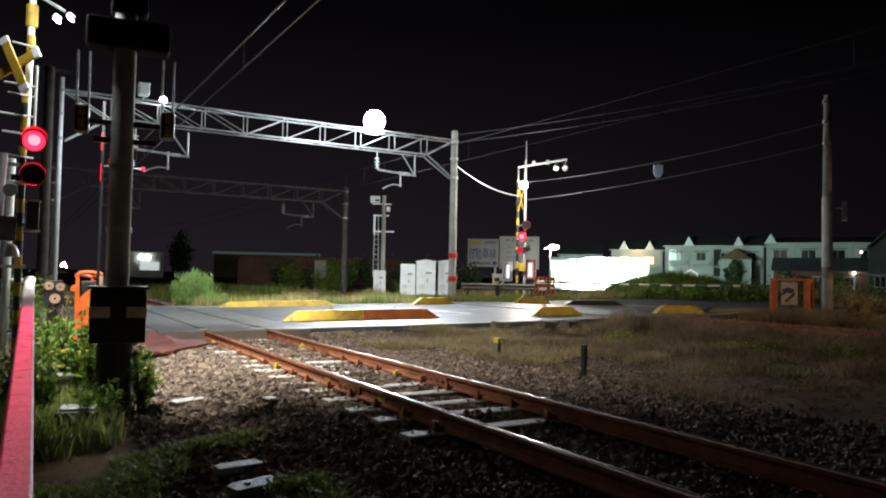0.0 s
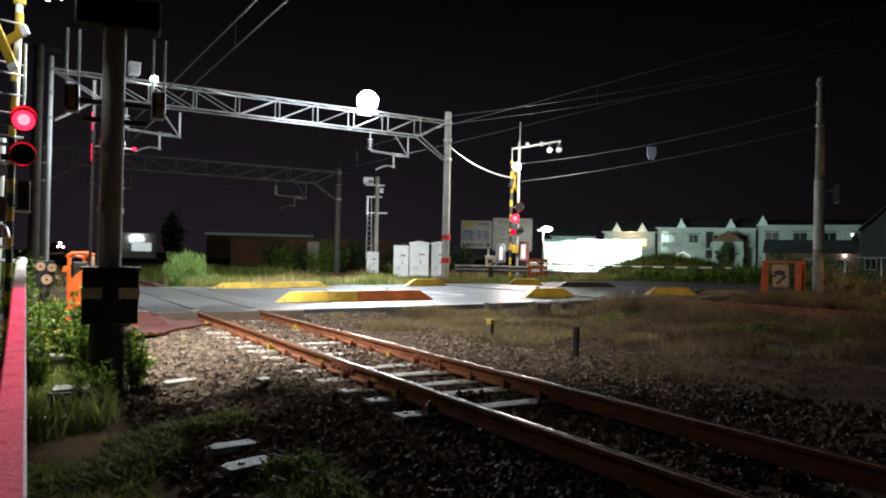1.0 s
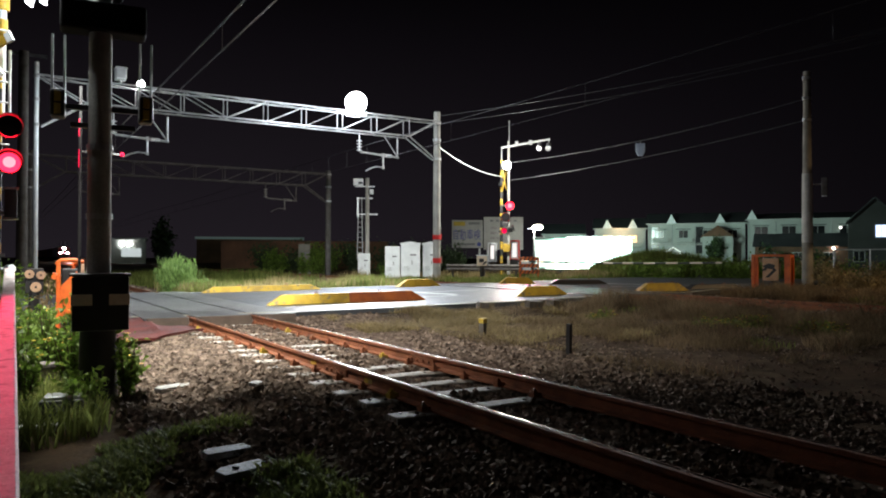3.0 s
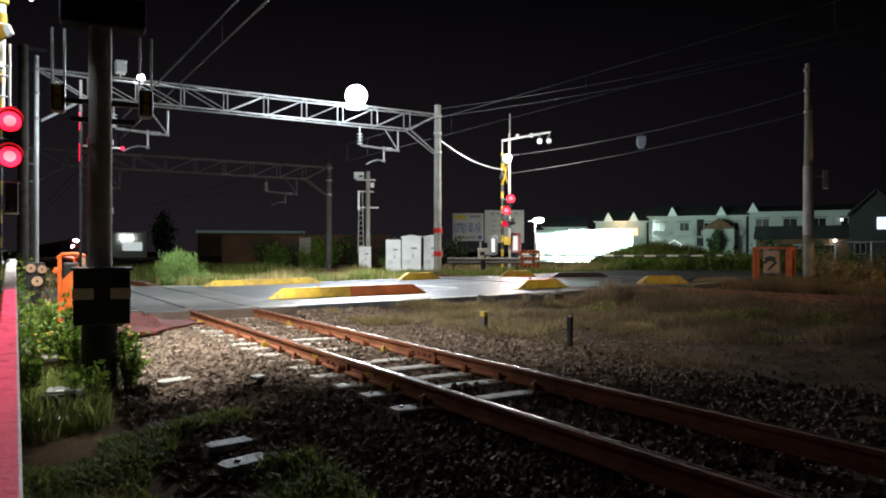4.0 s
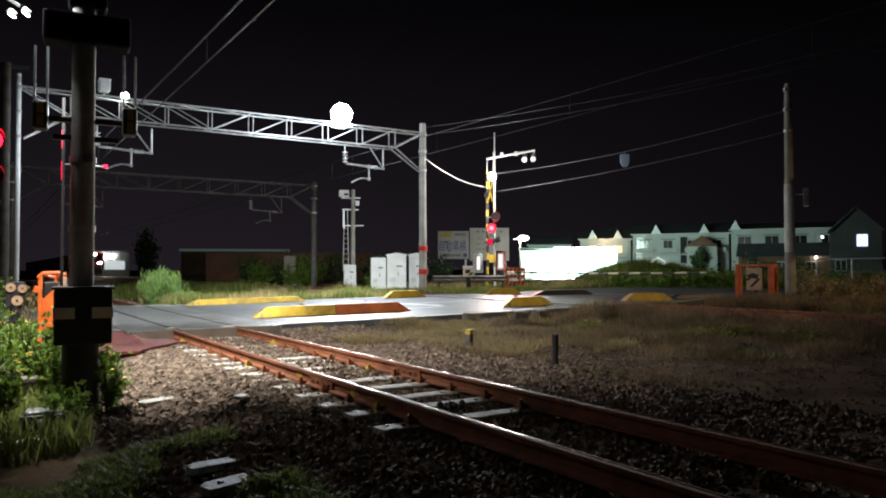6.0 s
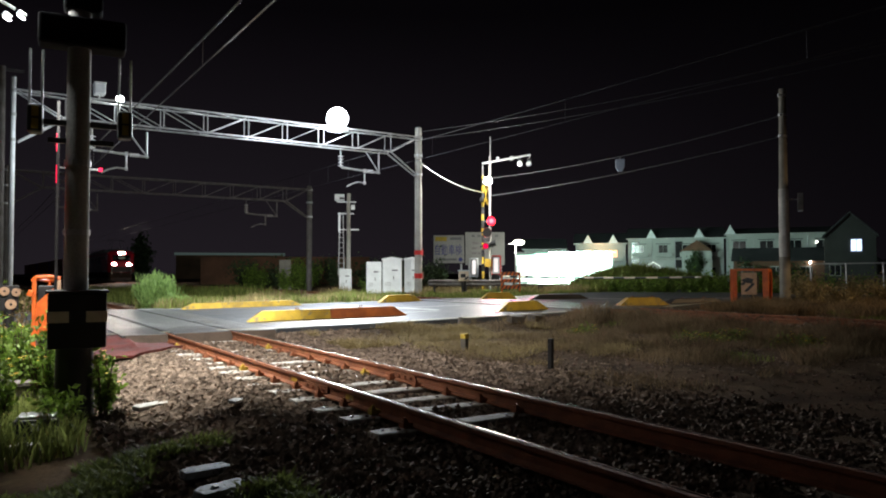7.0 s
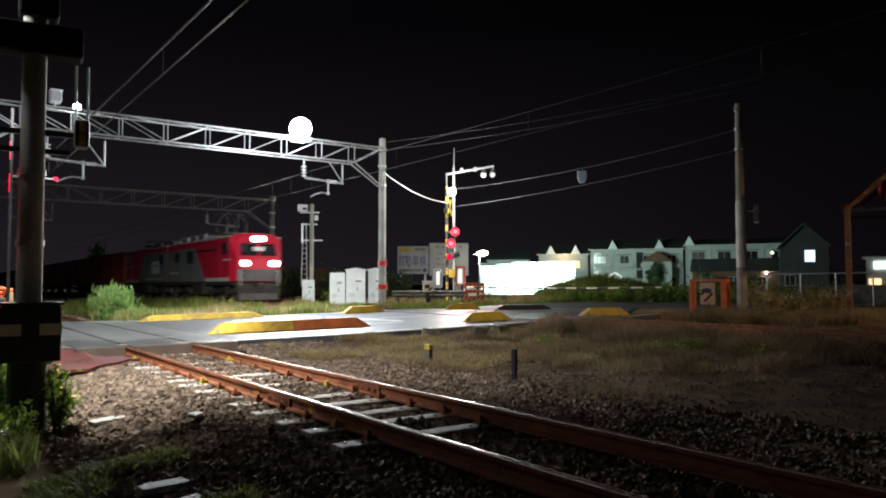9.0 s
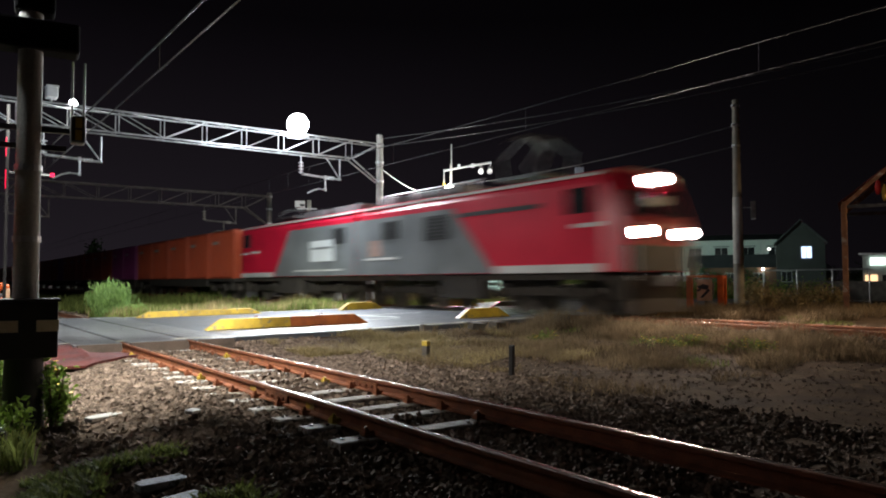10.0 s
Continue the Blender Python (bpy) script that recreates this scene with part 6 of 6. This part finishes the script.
leafy("weed", 0.62, 13.4, -0.4, 0.25, 1.45, 360, 0.07, DRY_GRASS, "tall dry seeded weed beside the orange detector", "weed", "weeds", 9)
leafy("bush", 0.05, 15.2, -0.4, 0.6, 1.4, 1200, 0.1, WEED, "green bush behind the orange detector", stems=16)
leafy("tree", 18.2, 100.0, -0.1, 1.7, 5.6, 2600, 0.5, DARKLEAF, "small dark tree beyond the tracks in the night", "tree", "trees", 16)
leafy("tree", 72.5, 56.5, 0, 1.2, 4.4, 1400, 0.35, DARKLEAF, "dark conical tree before the row houses", "tree", "trees", 16, spiky=0.4)
leafy("tree", 79.0, 48.4, 0, 1.2, 3.8, 1300, 0.35, DARKLEAF, "dark tree before the row houses", "tree", "trees", 16)
leafy("tree", 75.8, 51.5, 0, 1.3, 3.5, 1300, 0.35, DARKLEAF, "dark tree before the row houses", "tree", "trees", 16)
for k in range(7):
    leafy("hedge_bush", 17.8 + k * 2.2, 56.2 - k * 1.1, 0, 1.8, 2.3, 1000, 0.24, DARKLEAF, "dark bush in the hedge behind the main line", "bush", "hedge bushes", 14)
leafy("hedge_bush", 26.4, 27.0, 0.05, 0.9, 0.45, 700, 0.12, DARKLEAF, "low dark bush at the end of the bank", "bush", "hedge bushes", 14)
leafy("hedge_bush", 27.3, 28.4, 0.05, 0.8, 0.35, 500, 0.12, DARKLEAF, "low dark bush at the end of the bank", "bush", "hedge bushes", 12)
for k in range(1, 8):
    leafy("hedge_bush", 26.0 + k * 1.15, 26.8 - k * 1.35, 0.1, 1.5, float(rng.uniform(0.6, 0.95)), 1500, 0.14, WEED, "dense green bush on the bank behind the gate arm", "bush", "hedge bushes", 16)
for x, y, h in ((76.5, 50.0, 1.9), (79.0, 47.0, 2.3), (81.5, 44.4, 2.6), (84.0, 41.6, 2.6), (86.5, 38.6, 2.4)):
    leafy("hedge_bush", x, y, 0, 2.2, h, 1100, 0.35, DARKLEAF, "dark bush in the hedge before the row houses", "bush", "hedge bushes", 14)
for x, y, h in ((27.2, 13.2, 0.8), (24.6, 14.2, 0.6), (26.8, 15.6, 1.0), (29.4, 15.2, 0.9), (23.1, 12.4, 0.5), (30.6, 18.6, 1.1)):
    leafy("bush", x, y, 0.05, 0.8, h, 900, 0.1, DRY_GRASS, "dry brownish bush at the edge of the yard", stems=14)
for x, y in ((11.3, 8.2), (11.7, 7.9), (12.2, 7.9), (12.1, 7.0), (11.9, 6.4), (11.0, 10.4)):
    leafy("weed_clump", x - 1.0, y, ground_top(x - 1.0, y), 0.34, 0.16, 420, 0.06, GRASS, "low yellowish green weed clump on dark soil", "weed", "weeds", 10, flowers=22)


def build_ballast():
    """Crushed stone, thick about the siding."""
    corners = np.array([(i, j, k) for k in (-1, 1) for j in (-1, 1) for i in (-1, 1)], float)
    quads = [(0, 2, 3, 1), (4, 5, 7, 6), (0, 1, 5, 4), (2, 6, 7, 3), (0, 4, 6, 2), (1, 3, 7, 5)]

    def scatter(name, n, x0, x1, y0, y1, s0, s1, label, thin=None, lift=0.0):
        v, f = [], []
        while n > 0:
            n -= 1
            x, y = rng.uniform(x0, x1), rng.uniform(y0, y1)
            if near_edge(x) - 0.02 < y < far_edge(x) + 0.05:
                continue
            if 1.1 < x < 2.92 and 12.1 + 0.5 * (x - 1.1) < y < 14:
                continue
            if thin and rng.uniform() > thin(x, y):
                continue
            s = rng.uniform(s0, s1) * float(np.interp(y, [3.5, 7.0], [0.6, 1.0]))
            c = corners * rng.uniform(0.6, 1.0, (8, 3)) * s * np.array([1.0, 0.85, 0.75])
            e = Euler(rng.uniform(-1.2, 1.2, 2).tolist() + [float(rng.uniform(0, 6.28))]).to_matrix()
            c = c @ np.array(e).T
            z = ground_top(x, y) + lift + s * rng.uniform(0.0, 0.55)
            for d in (-HALF, HALF):
                if abs(x - SIDING - d) < 0.11:
                    z = min(z, -0.17)
            o = len(v)
            v.extend((c + np.array([x, y, z])).tolist())
            f.extend(tuple(o + i for i in q) for q in quads)
        ob = new(name, quick_mesh(name, v, f, STONE))
        tagged(ob, label, "ballast", kind="stuff")

    near_fade = lambda x, y: float(np.interp(x, [0.9, 1.7, 5.4, 6.6], [0.3, 1, 1, 0.35]))
    scatter("siding_ballast", 52000, 0.9, 6.6, 2.6, 14.0, 0.016, 0.043, "coarse brown grey ballast stones round the siding", near_fade)
    scatter("siding_ballast_front", 6000, 1.4, 6.0, -1.0, 2.6, 0.014, 0.036, "coarse brown grey ballast stones round the siding")
    scatter("far_siding_ballast", 4000, 1.8, 5.2, 23.5, 48, 0.03, 0.06, "coarse ballast stones beyond the road")
    scatter("main_line_ballast", 7000, 12.3, 16.2, 5, 46, 0.03, 0.065, "coarse ballast stones of the main line")
    scatter("soil_stones", 17000, 5.0, 14, 2.0, 13.2, 0.006, 0.024, "scattered small stones on bare soil", lambda x, y: float(np.interp(x, [5, 7, 14], [1, 0.6, 0.25])))
    scatter("sleeper_ballast", 700, SIDING - 0.45, SIDING + 0.45, 4.5, 13.2, 0.014, 0.034, "loose ballast stones spilled over the sleepers", lambda x, y: 1.0 if noise.noise((x * 2.5, y * 2.5, 3)) > 0.1 else 0.03, 0.045)


build_ballast()

# ---- the freight train ----
FRONT = 10.8


def wheel_mesh(r=0.56):
    g = Geo()
    for s in (-1, 1):
        g.turned(s * 0.53, 0, 0, [(0.1, -0.06), (r * 0.5, -0.03), (r * 0.86, -0.03), (r * 0.88, -0.065), (r, -0.065), (r, 0.05), (r + 0.03, 0.055), (r + 0.03, 0.075), (r * 0.9, 0.075), (r * 0.5, 0.03), (0.1, 0.06)], 24, m=pose(0, 0, 0, 0, -s * 90, 0))
        for k in range(4):
            a = math.pi / 2 * k
            g.box(s * 0.545, math.cos(a) * r * 0.66, math.sin(a) * r * 0.66, 0.09, 0.1, 0.1)
    g.rod((-0.6, 0, 0), (0.6, 0, 0), 0.08, n=12)
    return g.mesh("wheelset", mat("wheel_steel", (0.20, 0.17, 0.15), (0.10, 0.085, 0.075), 0.5, 0.6, 3, 40, 0.2), True)


WHEELS = wheel_mesh()
SPINNING = []


def add_bogie(parent, y, wheelbase=2.5, spin=True, r=0.56):
    b = part("bogie", Geo().box(-1.0, y, 0.62, 0.14, wheelbase + 1.1, 0.22).box(1.0, y, 0.62, 0.14, wheelbase + 1.1, 0.22).box(0, y, 0.66, 1.9, 0.5, 0.24), UNDER, parent, "dusty black bogie frame", bevel=0.02)
    for s in (-1, 1):
        w = part("wheelset", WHEELS, None, b, at=pose(0, y + s * wheelbase / 2, r))
        if spin:
            SPINNING.append((w, y + s * wheelbase / 2, r))
        for x in (-1.08, 1.08):
            part("axle_box", Geo().box(x, y + s * wheelbase / 2, r, 0.16, 0.34, 0.34), UNDER, b, bevel=0.02)
            part("spring", Geo().rod((x, y + s * wheelbase / 2 + 0.32, 0.5), (x, y + s * wheelbase / 2 + 0.32, 0.82), 0.09, n=10), UNDER, b)


def build_locomotive():
    L = 24.1
    ob = thing("electric_locomotive", pose(MAIN, FRONT, 0.17), "red and grey two section electric freight locomotive with lit headlamps", "locomotive")
    W = 1.4

    def shell(ya, yb):
        prof = [(-W, 1.1), (W, 1.1), (W, 3.22), (W - 0.08, 3.4), (W - 0.42, 3.56), (0.6, 3.62), (-0.6, 3.62), (-W + 0.42, 3.56), (-W + 0.08, 3.4), (-W, 3.22)]
        return Geo().prism(prof, (0, ya, 0), (0, yb, 0), (1, 0, 0), (0, 0, 1))

    for k, (ya, yb, nose) in enumerate(((0.55, 11.85, 1), (12.25, L - 0.55, -1))):
        body = part("body_shell", shell(ya, yb), LOCO_RED, ob, "red body shell", bevel=0.02)
        y_end = 0.0 if nose == 1 else L
        yi = ya if nose == 1 else yb
        prof0 = [(-W, 1.1), (W, 1.1), (W, 2.2), (W - 0.02, 3.25), (W - 0.45, 3.56), (-W + 0.45, 3.56), (-W + 0.02, 3.25), (-W, 2.2)]
        fr = [(-1.15, 1.1, 0.0), (1.15, 1.1, 0.0), (1.15, 2.25, 0.0), (1.05, 3.1, 0.28), (0.8, 3.5, 0.42), (-0.8, 3.5, 0.42), (-1.05, 3.1, 0.28), (-1.15, 2.25, 0.0)]
        g = Geo()
        g.add([(x, yi, z) for x, z in prof0] + [(x, y_end + nose * d, z) for x, z, d in fr],
              [(i, (i + 1) % 8, 8 + (i + 1) % 8, 8 + i) for i in range(8)] + [(8, 9, 10, 15), (15, 10, 11, 14), (14, 11, 12, 13)])
        part("nose", g, LOCO_RED, ob, "red cab front", bevel=0.02)
        g = Geo().add([(-0.98, y_end + nose * (0.03 - 0.02), 2.42), (0.98, y_end + nose * (0.03 - 0.02), 2.42), (0.92, y_end + nose * 0.235, 3.06), (-0.92, y_end + nose * 0.235, 3.06)], [(0, 1, 2, 3)])
        part("windscreen", g, PANE_DARK, ob, "dark windscreen")
        part("windscreen_pillar", Geo().rod((0, y_end + nose * 0.0, 2.42), (0, y_end + nose * 0.21, 3.06), 0.04, n=6), LOCO_RED, ob)
        part("front_lower_panel", Geo().box(0, y_end + nose * 0.09, 1.42, 2.34, 0.2, 0.62), LOCO_FRONT, ob, "dark grey lower front panel", bevel=0.02)
        part("skirt", Geo().box(0, y_end + nose * 0.3, 0.72, 2.3, 0.5, 0.6), UNDER, ob, "grey black front skirt", bevel=0.05)
        plough = Geo().prism([(-1.1, 0.14), (1.1, 0.14), (1.0, 0.5), (-1.0, 0.5)], (0, y_end + nose * 0.05, 0), (0, y_end + nose * 0.2, 0), (1, 0, 0), (0, 0, 1))
        part("snow_plough", plough, LOCO_FRONT, ob, "dark grey snow plough", bevel=0.02)
        part("coupler", Geo().box(0, y_end - nose * 0.18, 0.88, 0.26, 0.5, 0.26), UNDER, ob, bevel=0.03)
        part("number_plate", Geo().box(-0.02, y_end + nose * 0.07, 2.78, 0.62, 0.16, 0.2), WHITE, ob, "pale plate above the windscreen edge")
        for s in (-1, 1):
            part("step_rail", Geo().rod((s * 1.02, y_end - nose * 0.04, 0.9), (s * 1.02, y_end - nose * 0.04, 1.7), 0.02, n=6), WHITE, ob)
            part("cab_window", Geo().box(s * (W + 0.004), y_end + nose * 1.25, 2.82, 0.02, 0.85, 0.62), PANE_DARK, ob, "dark cab side window")
            part("cab_door", Geo().box(s * (W + 0.003), y_end + nose * 2.25, 2.2, 0.012, 0.62, 2.0), LOCO_RED, ob)
            part("cab_plate", Geo().box(s * (W + 0.006), y_end + nose * 1.0, 2.22, 0.014, 0.9, 0.1), LOCO_PALE, ob, "pale plate")
    for s in (-1, 1):
        x = s * (W + 0.004)

        def side(pts, material, name, label="", t=0.012, parent=ob):
            return part(name, Geo().prism([(p[0], p[1]) for p in pts], (x, 0, 0), (x + s * t, 0, 0), (0, 1, 0), (0, 0, 1)), material, parent, label)

        side([(4.4, 1.12), (11.82, 1.12), (11.82, 3.05), (6.35, 3.05)], LOCO_GREY, "grey_side_panel", "grey side panel with a slanting end")
        side([(12.28, 1.12), (19.6, 1.12), (17.9, 3.05), (12.28, 3.05)], LOCO_GREY, "grey_side_panel", "grey side panel with a slanting end")
        side([(0.6, 1.1), (4.36, 1.1), (4.36, 1.3), (0.6, 1.3)], LOCO_PALE, "pale_sill_band", "pale sill band", 0.014)
        side([(19.7, 1.1), (23.5, 1.1), (23.5, 1.3), (19.7, 1.3)], LOCO_PALE, "pale_sill_band", "pale sill band", 0.014)
        for a, b, z0, z1 in ((6.5, 7.8, 2.15, 2.9), (9.3, 10.3, 2.3, 2.9), (13.0, 13.9, 2.3, 2.9)):
            gr = side([(a, z0), (b, z0), (b, z1), (a, z1)], BLACK, "side_grille", "dark side grille", 0.02)
            for k in range(7):
                part("slat", Geo().box(x + s * 0.026, (a + b) / 2, z0 + (k + 0.5) * (z1 - z0) / 7, 0.014, b - a - 0.06, 0.035), DARK_STEEL, gr)
        lg = side([(13.9, 1.68), (15.9, 1.68), (15.9, 2.5), (13.9, 2.5)], WHITE, "white_emblem", "plain white emblem panel", 0.018)
        part("emblem_bar", Geo().box(x + s * 0.021, 14.9, 2.2, 0.01, 1.6, 0.08), LOCO_GREY, lg)
        side([(10.3, 1.75), (11.2, 1.75), (11.2, 2.3), (10.5, 2.3)], mat("emblem_pale_red", (0.42, 0.28, 0.24), None, 0.5), "side_emblem", "pale reddish emblem", 0.018)
        side([(9.4, 1.62), (11.5, 1.62), (11.5, 1.7), (9.4, 1.7)], LOCO_PALE, "pale_line", "pale line", 0.018)
        side([(13.2, 1.3), (17.5, 1.3), (17.5, 1.36), (13.2, 1.36)], LOCO_PALE, "pale_line", "pale line", 0.018)
        side([(2.6, 2.75), (6.0, 2.75), (6.0, 2.87), (2.6, 2.87)], BLACK, "number_bar", "dark plain number bar", 0.016)
        side([(21.3, 2.2), (22.3, 2.2), (22.3, 2.32), (21.3, 2.32)], LOCO_PALE, "number_bar", "pale plain number bar", 0.016)
        # roof edge highlight put into the gutter's pale colour
        part("roof_gutter", Geo().box(s * (W - 0.06), 6.2, 3.42, 0.1, 11.2, 0.07), LOCO_PALE, ob, "roof gutter coloured pale as a highlight")
        part("roof_gutter", Geo().box(s * (W - 0.06), 17.9, 3.42, 0.1, 11.2, 0.07), LOCO_PALE, ob, "roof gutter coloured pale as a highlight")
        for y in (6.0, 18.1):
            part("underfloor_box", Geo().box(s * 1.1, y, 0.72, 0.5, 2.0, 0.66), UNDER, ob, "dusty underfloor box", bevel=0.03)
    part("gangway", Geo().box(0, L / 2, 2.1, 2.81, 0.395, 1.95), LOCO_GREY, ob, "grey gangway cover between the sections")
    for y, l in ((8.2, 3.0), (11.0, 1.2), (14.2, 2.2), (17.0, 2.2)):
        part("roof_box", Geo().box(0, y, 3.72, 1.5, l, 0.26), LOCO_GREY, ob, "grey roof equipment box", bevel=0.03)
    part("roof_conduit", Geo().rod((-0.95, 5.6, 3.86), (-0.95, 10.9, 3.86), 0.03, n=8), STEEL, ob)
    for y in np.arange(5.8, 10.9, 1.6):
        part("roof_insulator", Geo().rod((-0.95, y, 3.56), (-0.95, y, 3.84), 0.06, 0.04, 10), PORCELAIN, ob)
    for y0, raised in ((4.2, True), (19.8, False)):
        top = 4.93 if raised else 4.12
        part("pantograph_base", Geo().box(0, y0, 3.78, 1.5, 1.7, 0.1), DARK_STEEL, ob)
        for s in (-1, 1):
            for d in (-1, 1):
                part("pantograph_arm", Geo().path([(s * 0.55, y0 + d * 0.75, 3.84), (s * 0.5, y0 + d * (0.95 if raised else 1.2), (3.84 + top) / 2), (s * 0.4, y0 + d * 0.12, top)], 0.017, 6), STEEL, ob)
        for d in (-0.17, 0.17):
            part("contact_strip", Geo().path([(-0.95, y0 + d, top - 0.16), (-0.7, y0 + d, top + 0.02), (0.7, y0 + d, top + 0.02), (0.95, y0 + d, top - 0.16)], 0.02, 6), DARK_STEEL, ob)
    part("underframe", Geo().box(0, L / 2, 1.02, 2.5, L - 1.4, 0.2), UNDER, ob)

    def headlamp(x, z, y, w, h):
        hs = part("headlamp", Geo().box(x, y + 0.05, z, w + 0.08, 0.2, h + 0.08), DARK_STEEL, ob, bevel=0.02)
        prof = [(w / 2 * math.cos(a), 0.012 * math.sin(a)) for a in np.linspace(0, 1.5, 5)]
        lens = Geo().turned(x, y - 0.052, z, prof, 18, m=pose(0, 0, 0, 90))
        lens.v = [(p[0], p[1], z + (p[2] - z) * h / w) for p in lens.v]
        part("lens", lens, HEAD_GLOW, hs, "glowing warm white lens", smooth=True)

    headlamp(-0.78, 2.02, -0.06, 0.44, 0.24)
    headlamp(0.78, 2.02, -0.06, 0.44, 0.24)
    headlamp(-0.18, 3.3, 0.2, 0.33, 0.24)
    headlamp(0.18, 3.3, 0.2, 0.33, 0.24)
    for y in (2.9, 9.3, 14.8, 21.2):
        add_bogie(ob, y)
    return ob, 0.0


def build_wagon(offset):
    ob = thing("container_wagon", pose(MAIN, FRONT + offset, 0.17), "black flat container wagon in a freight train", "wagon", "container wagons")
    part("deck", Geo().box(0, 10, 0.98, 2.5, 19.6, 0.16), UNDER, ob, bevel=0.02)
    for s in (-1, 1):
        part("side_sill", Geo().prism([(0, 0.62), (0, 0.98), (0.12, 0.98), (0.08, 0.62)], (s * 1.2, 4.0, 0), (s * 1.2, 16.0, 0), (s, 0, 0), (0, 0, 1)), UNDER, ob)
        for y in (0.6, 19.4):
            part("end_step", Geo().box(s * 1.1, y, 0.7, 0.2, 0.3, 0.5), UNDER, ob)
    for y in (2.6, 17.4):
        add_bogie(ob, y, 1.9, spin=False, r=0.56)
    for y in (-0.15, 20.15):
        part("coupler", Geo().box(0, y, 0.88, 0.24, 0.5, 0.24), UNDER, ob)
    return ob, offset


def container_geo():
    """Corrugated steel box: one ribbed outline drawn upwards."""
    l, w, h, d = 3.7, 2.43, 2.5, 0.035
    prof = []
    for side, n, half in (("e", 12, l), ("n", 8, w), ("w", 12, l), ("s", 8, w)):
        for k in range(n):
            for u, q in ((0.06, 0), (0.16, 1), (0.62, 1), (0.72, 0)):
                t, o = -half / 2 + half * (k + u) / n, q * d - d
                prof.append({"e": (w / 2 + o, t), "n": (-t, l / 2 + o), "w": (-w / 2 - o, -t), "s": (t, -l / 2 - o)}[side])
    return Geo().prism(prof, (0, 0, 0.02), (0, 0, h - 0.02), (1, 0, 0), (0, 1, 0))


CONTAINER_SHELL = {}


def build_container(offset, purple):
    ob = thing("freight_container", pose(MAIN, FRONT + offset, 0.17 + 1.06), ("purple" if purple else "brown red") + " ribbed steel freight container on a wagon", "container", "freight containers")
    key = "purple" if purple else "red"
    mtl = CONTAINER_PURPLE if purple else CONTAINER
    if key not in CONTAINER_SHELL:
        CONTAINER_SHELL[key] = (container_geo().mesh("shell", mtl), Geo().box(0, 0, 1.25, 0.12, 0.12, 2.5).mesh("corner_post", mtl), Geo().box(0, 0, 0, 0.08, 3.5, 0.1).mesh("side_rail", mtl))
    shell, post, rail = CONTAINER_SHELL[key]
    part("shell", shell, None, ob)
    for sx in (-1, 1):
        for sy in (-1, 1):
            part("corner_post", post, None, ob, at=pose(sx * 1.18, sy * 1.81, 0))
        for z in (0.06, 2.45):
            part("side_rail", rail, None, ob, at=pose(sx * 1.2, 0, z))
    for s in (-1, 1):
        part("side_marking", Geo().box(s * 1.238, 0.9, 1.9, 0.008, 0.9, 0.16), BOARD, ob, "pale plain marking bar")
    return ob, offset


TRAIN = [build_locomotive()]
for wgn in range(7):
    base = 25.0 + wgn * 20.6
    TRAIN.append(build_wagon(base))
    for c in range(5):
        idx = wgn * 5 + c
        TRAIN.append(build_container(base + 2.0 + c * 4.0, idx in (5, 6, 13, 21, 22)))

# ---- tracks, piece by piece ----
build_track(SIDING, 0.0, -40, 220, [float(y) for y in np.arange(5.005, 13.4, 0.585)] + [float(y) for y in np.arange(24.2, 60, 0.6)], "rusty siding track with concrete sleepers in dark ballast", near=True)
build_track(MAIN, 0.17, -120, 520, [float(y) for y in np.arange(4, 12.9, 0.6)] + [float(y) for y in np.arange(22.4, 60, 0.6)], "main line track with rusty rails in ballast")


def train_front(t):
    """Where the train's front stands; it brakes gently as it nears."""
    u = 10.0 - t
    return FRONT + 24.6 * u + 0.6 * u * u


FLASH_TIMES = [0.3, 0.9, 1.5, 2.1, 2.75, 3.4, 4.0, 4.6, 5.25, 5.9, 6.5, 7.1, 7.75, 8.4, 9.0, 9.6]


def motions():
    """The train runs past, braking; added discs hide the crossing lamps in turn, so they flash."""
    for ob, offset in TRAIN:
        z = ob.matrix_basis.translation.z
        walk(ob, [(t, pose(MAIN, offset + train_front(t), z)) for t in np.arange(0, 10.01, 0.5)])
    for wheel, y, r in SPINNING:
        rows = []
        for k in range(501):
            rows.append((k / 50, pose(0, y, r, math.degrees((train_front(0.0) - train_front(k / 50)) / r))))
        walk(wheel, rows)
    for shutter, first, second in FLASHERS:
        spots, rows = (pose(*first), pose(*second)), [(0.0, pose(*first))]
        for k, t in enumerate(FLASH_TIMES):
            rows += [(t - 0.03, spots[k % 2]), (t + 0.03, spots[(k + 1) % 2])]
        walk(shutter, rows + [(10.0, spots[len(FLASH_TIMES) % 2])])


motions()
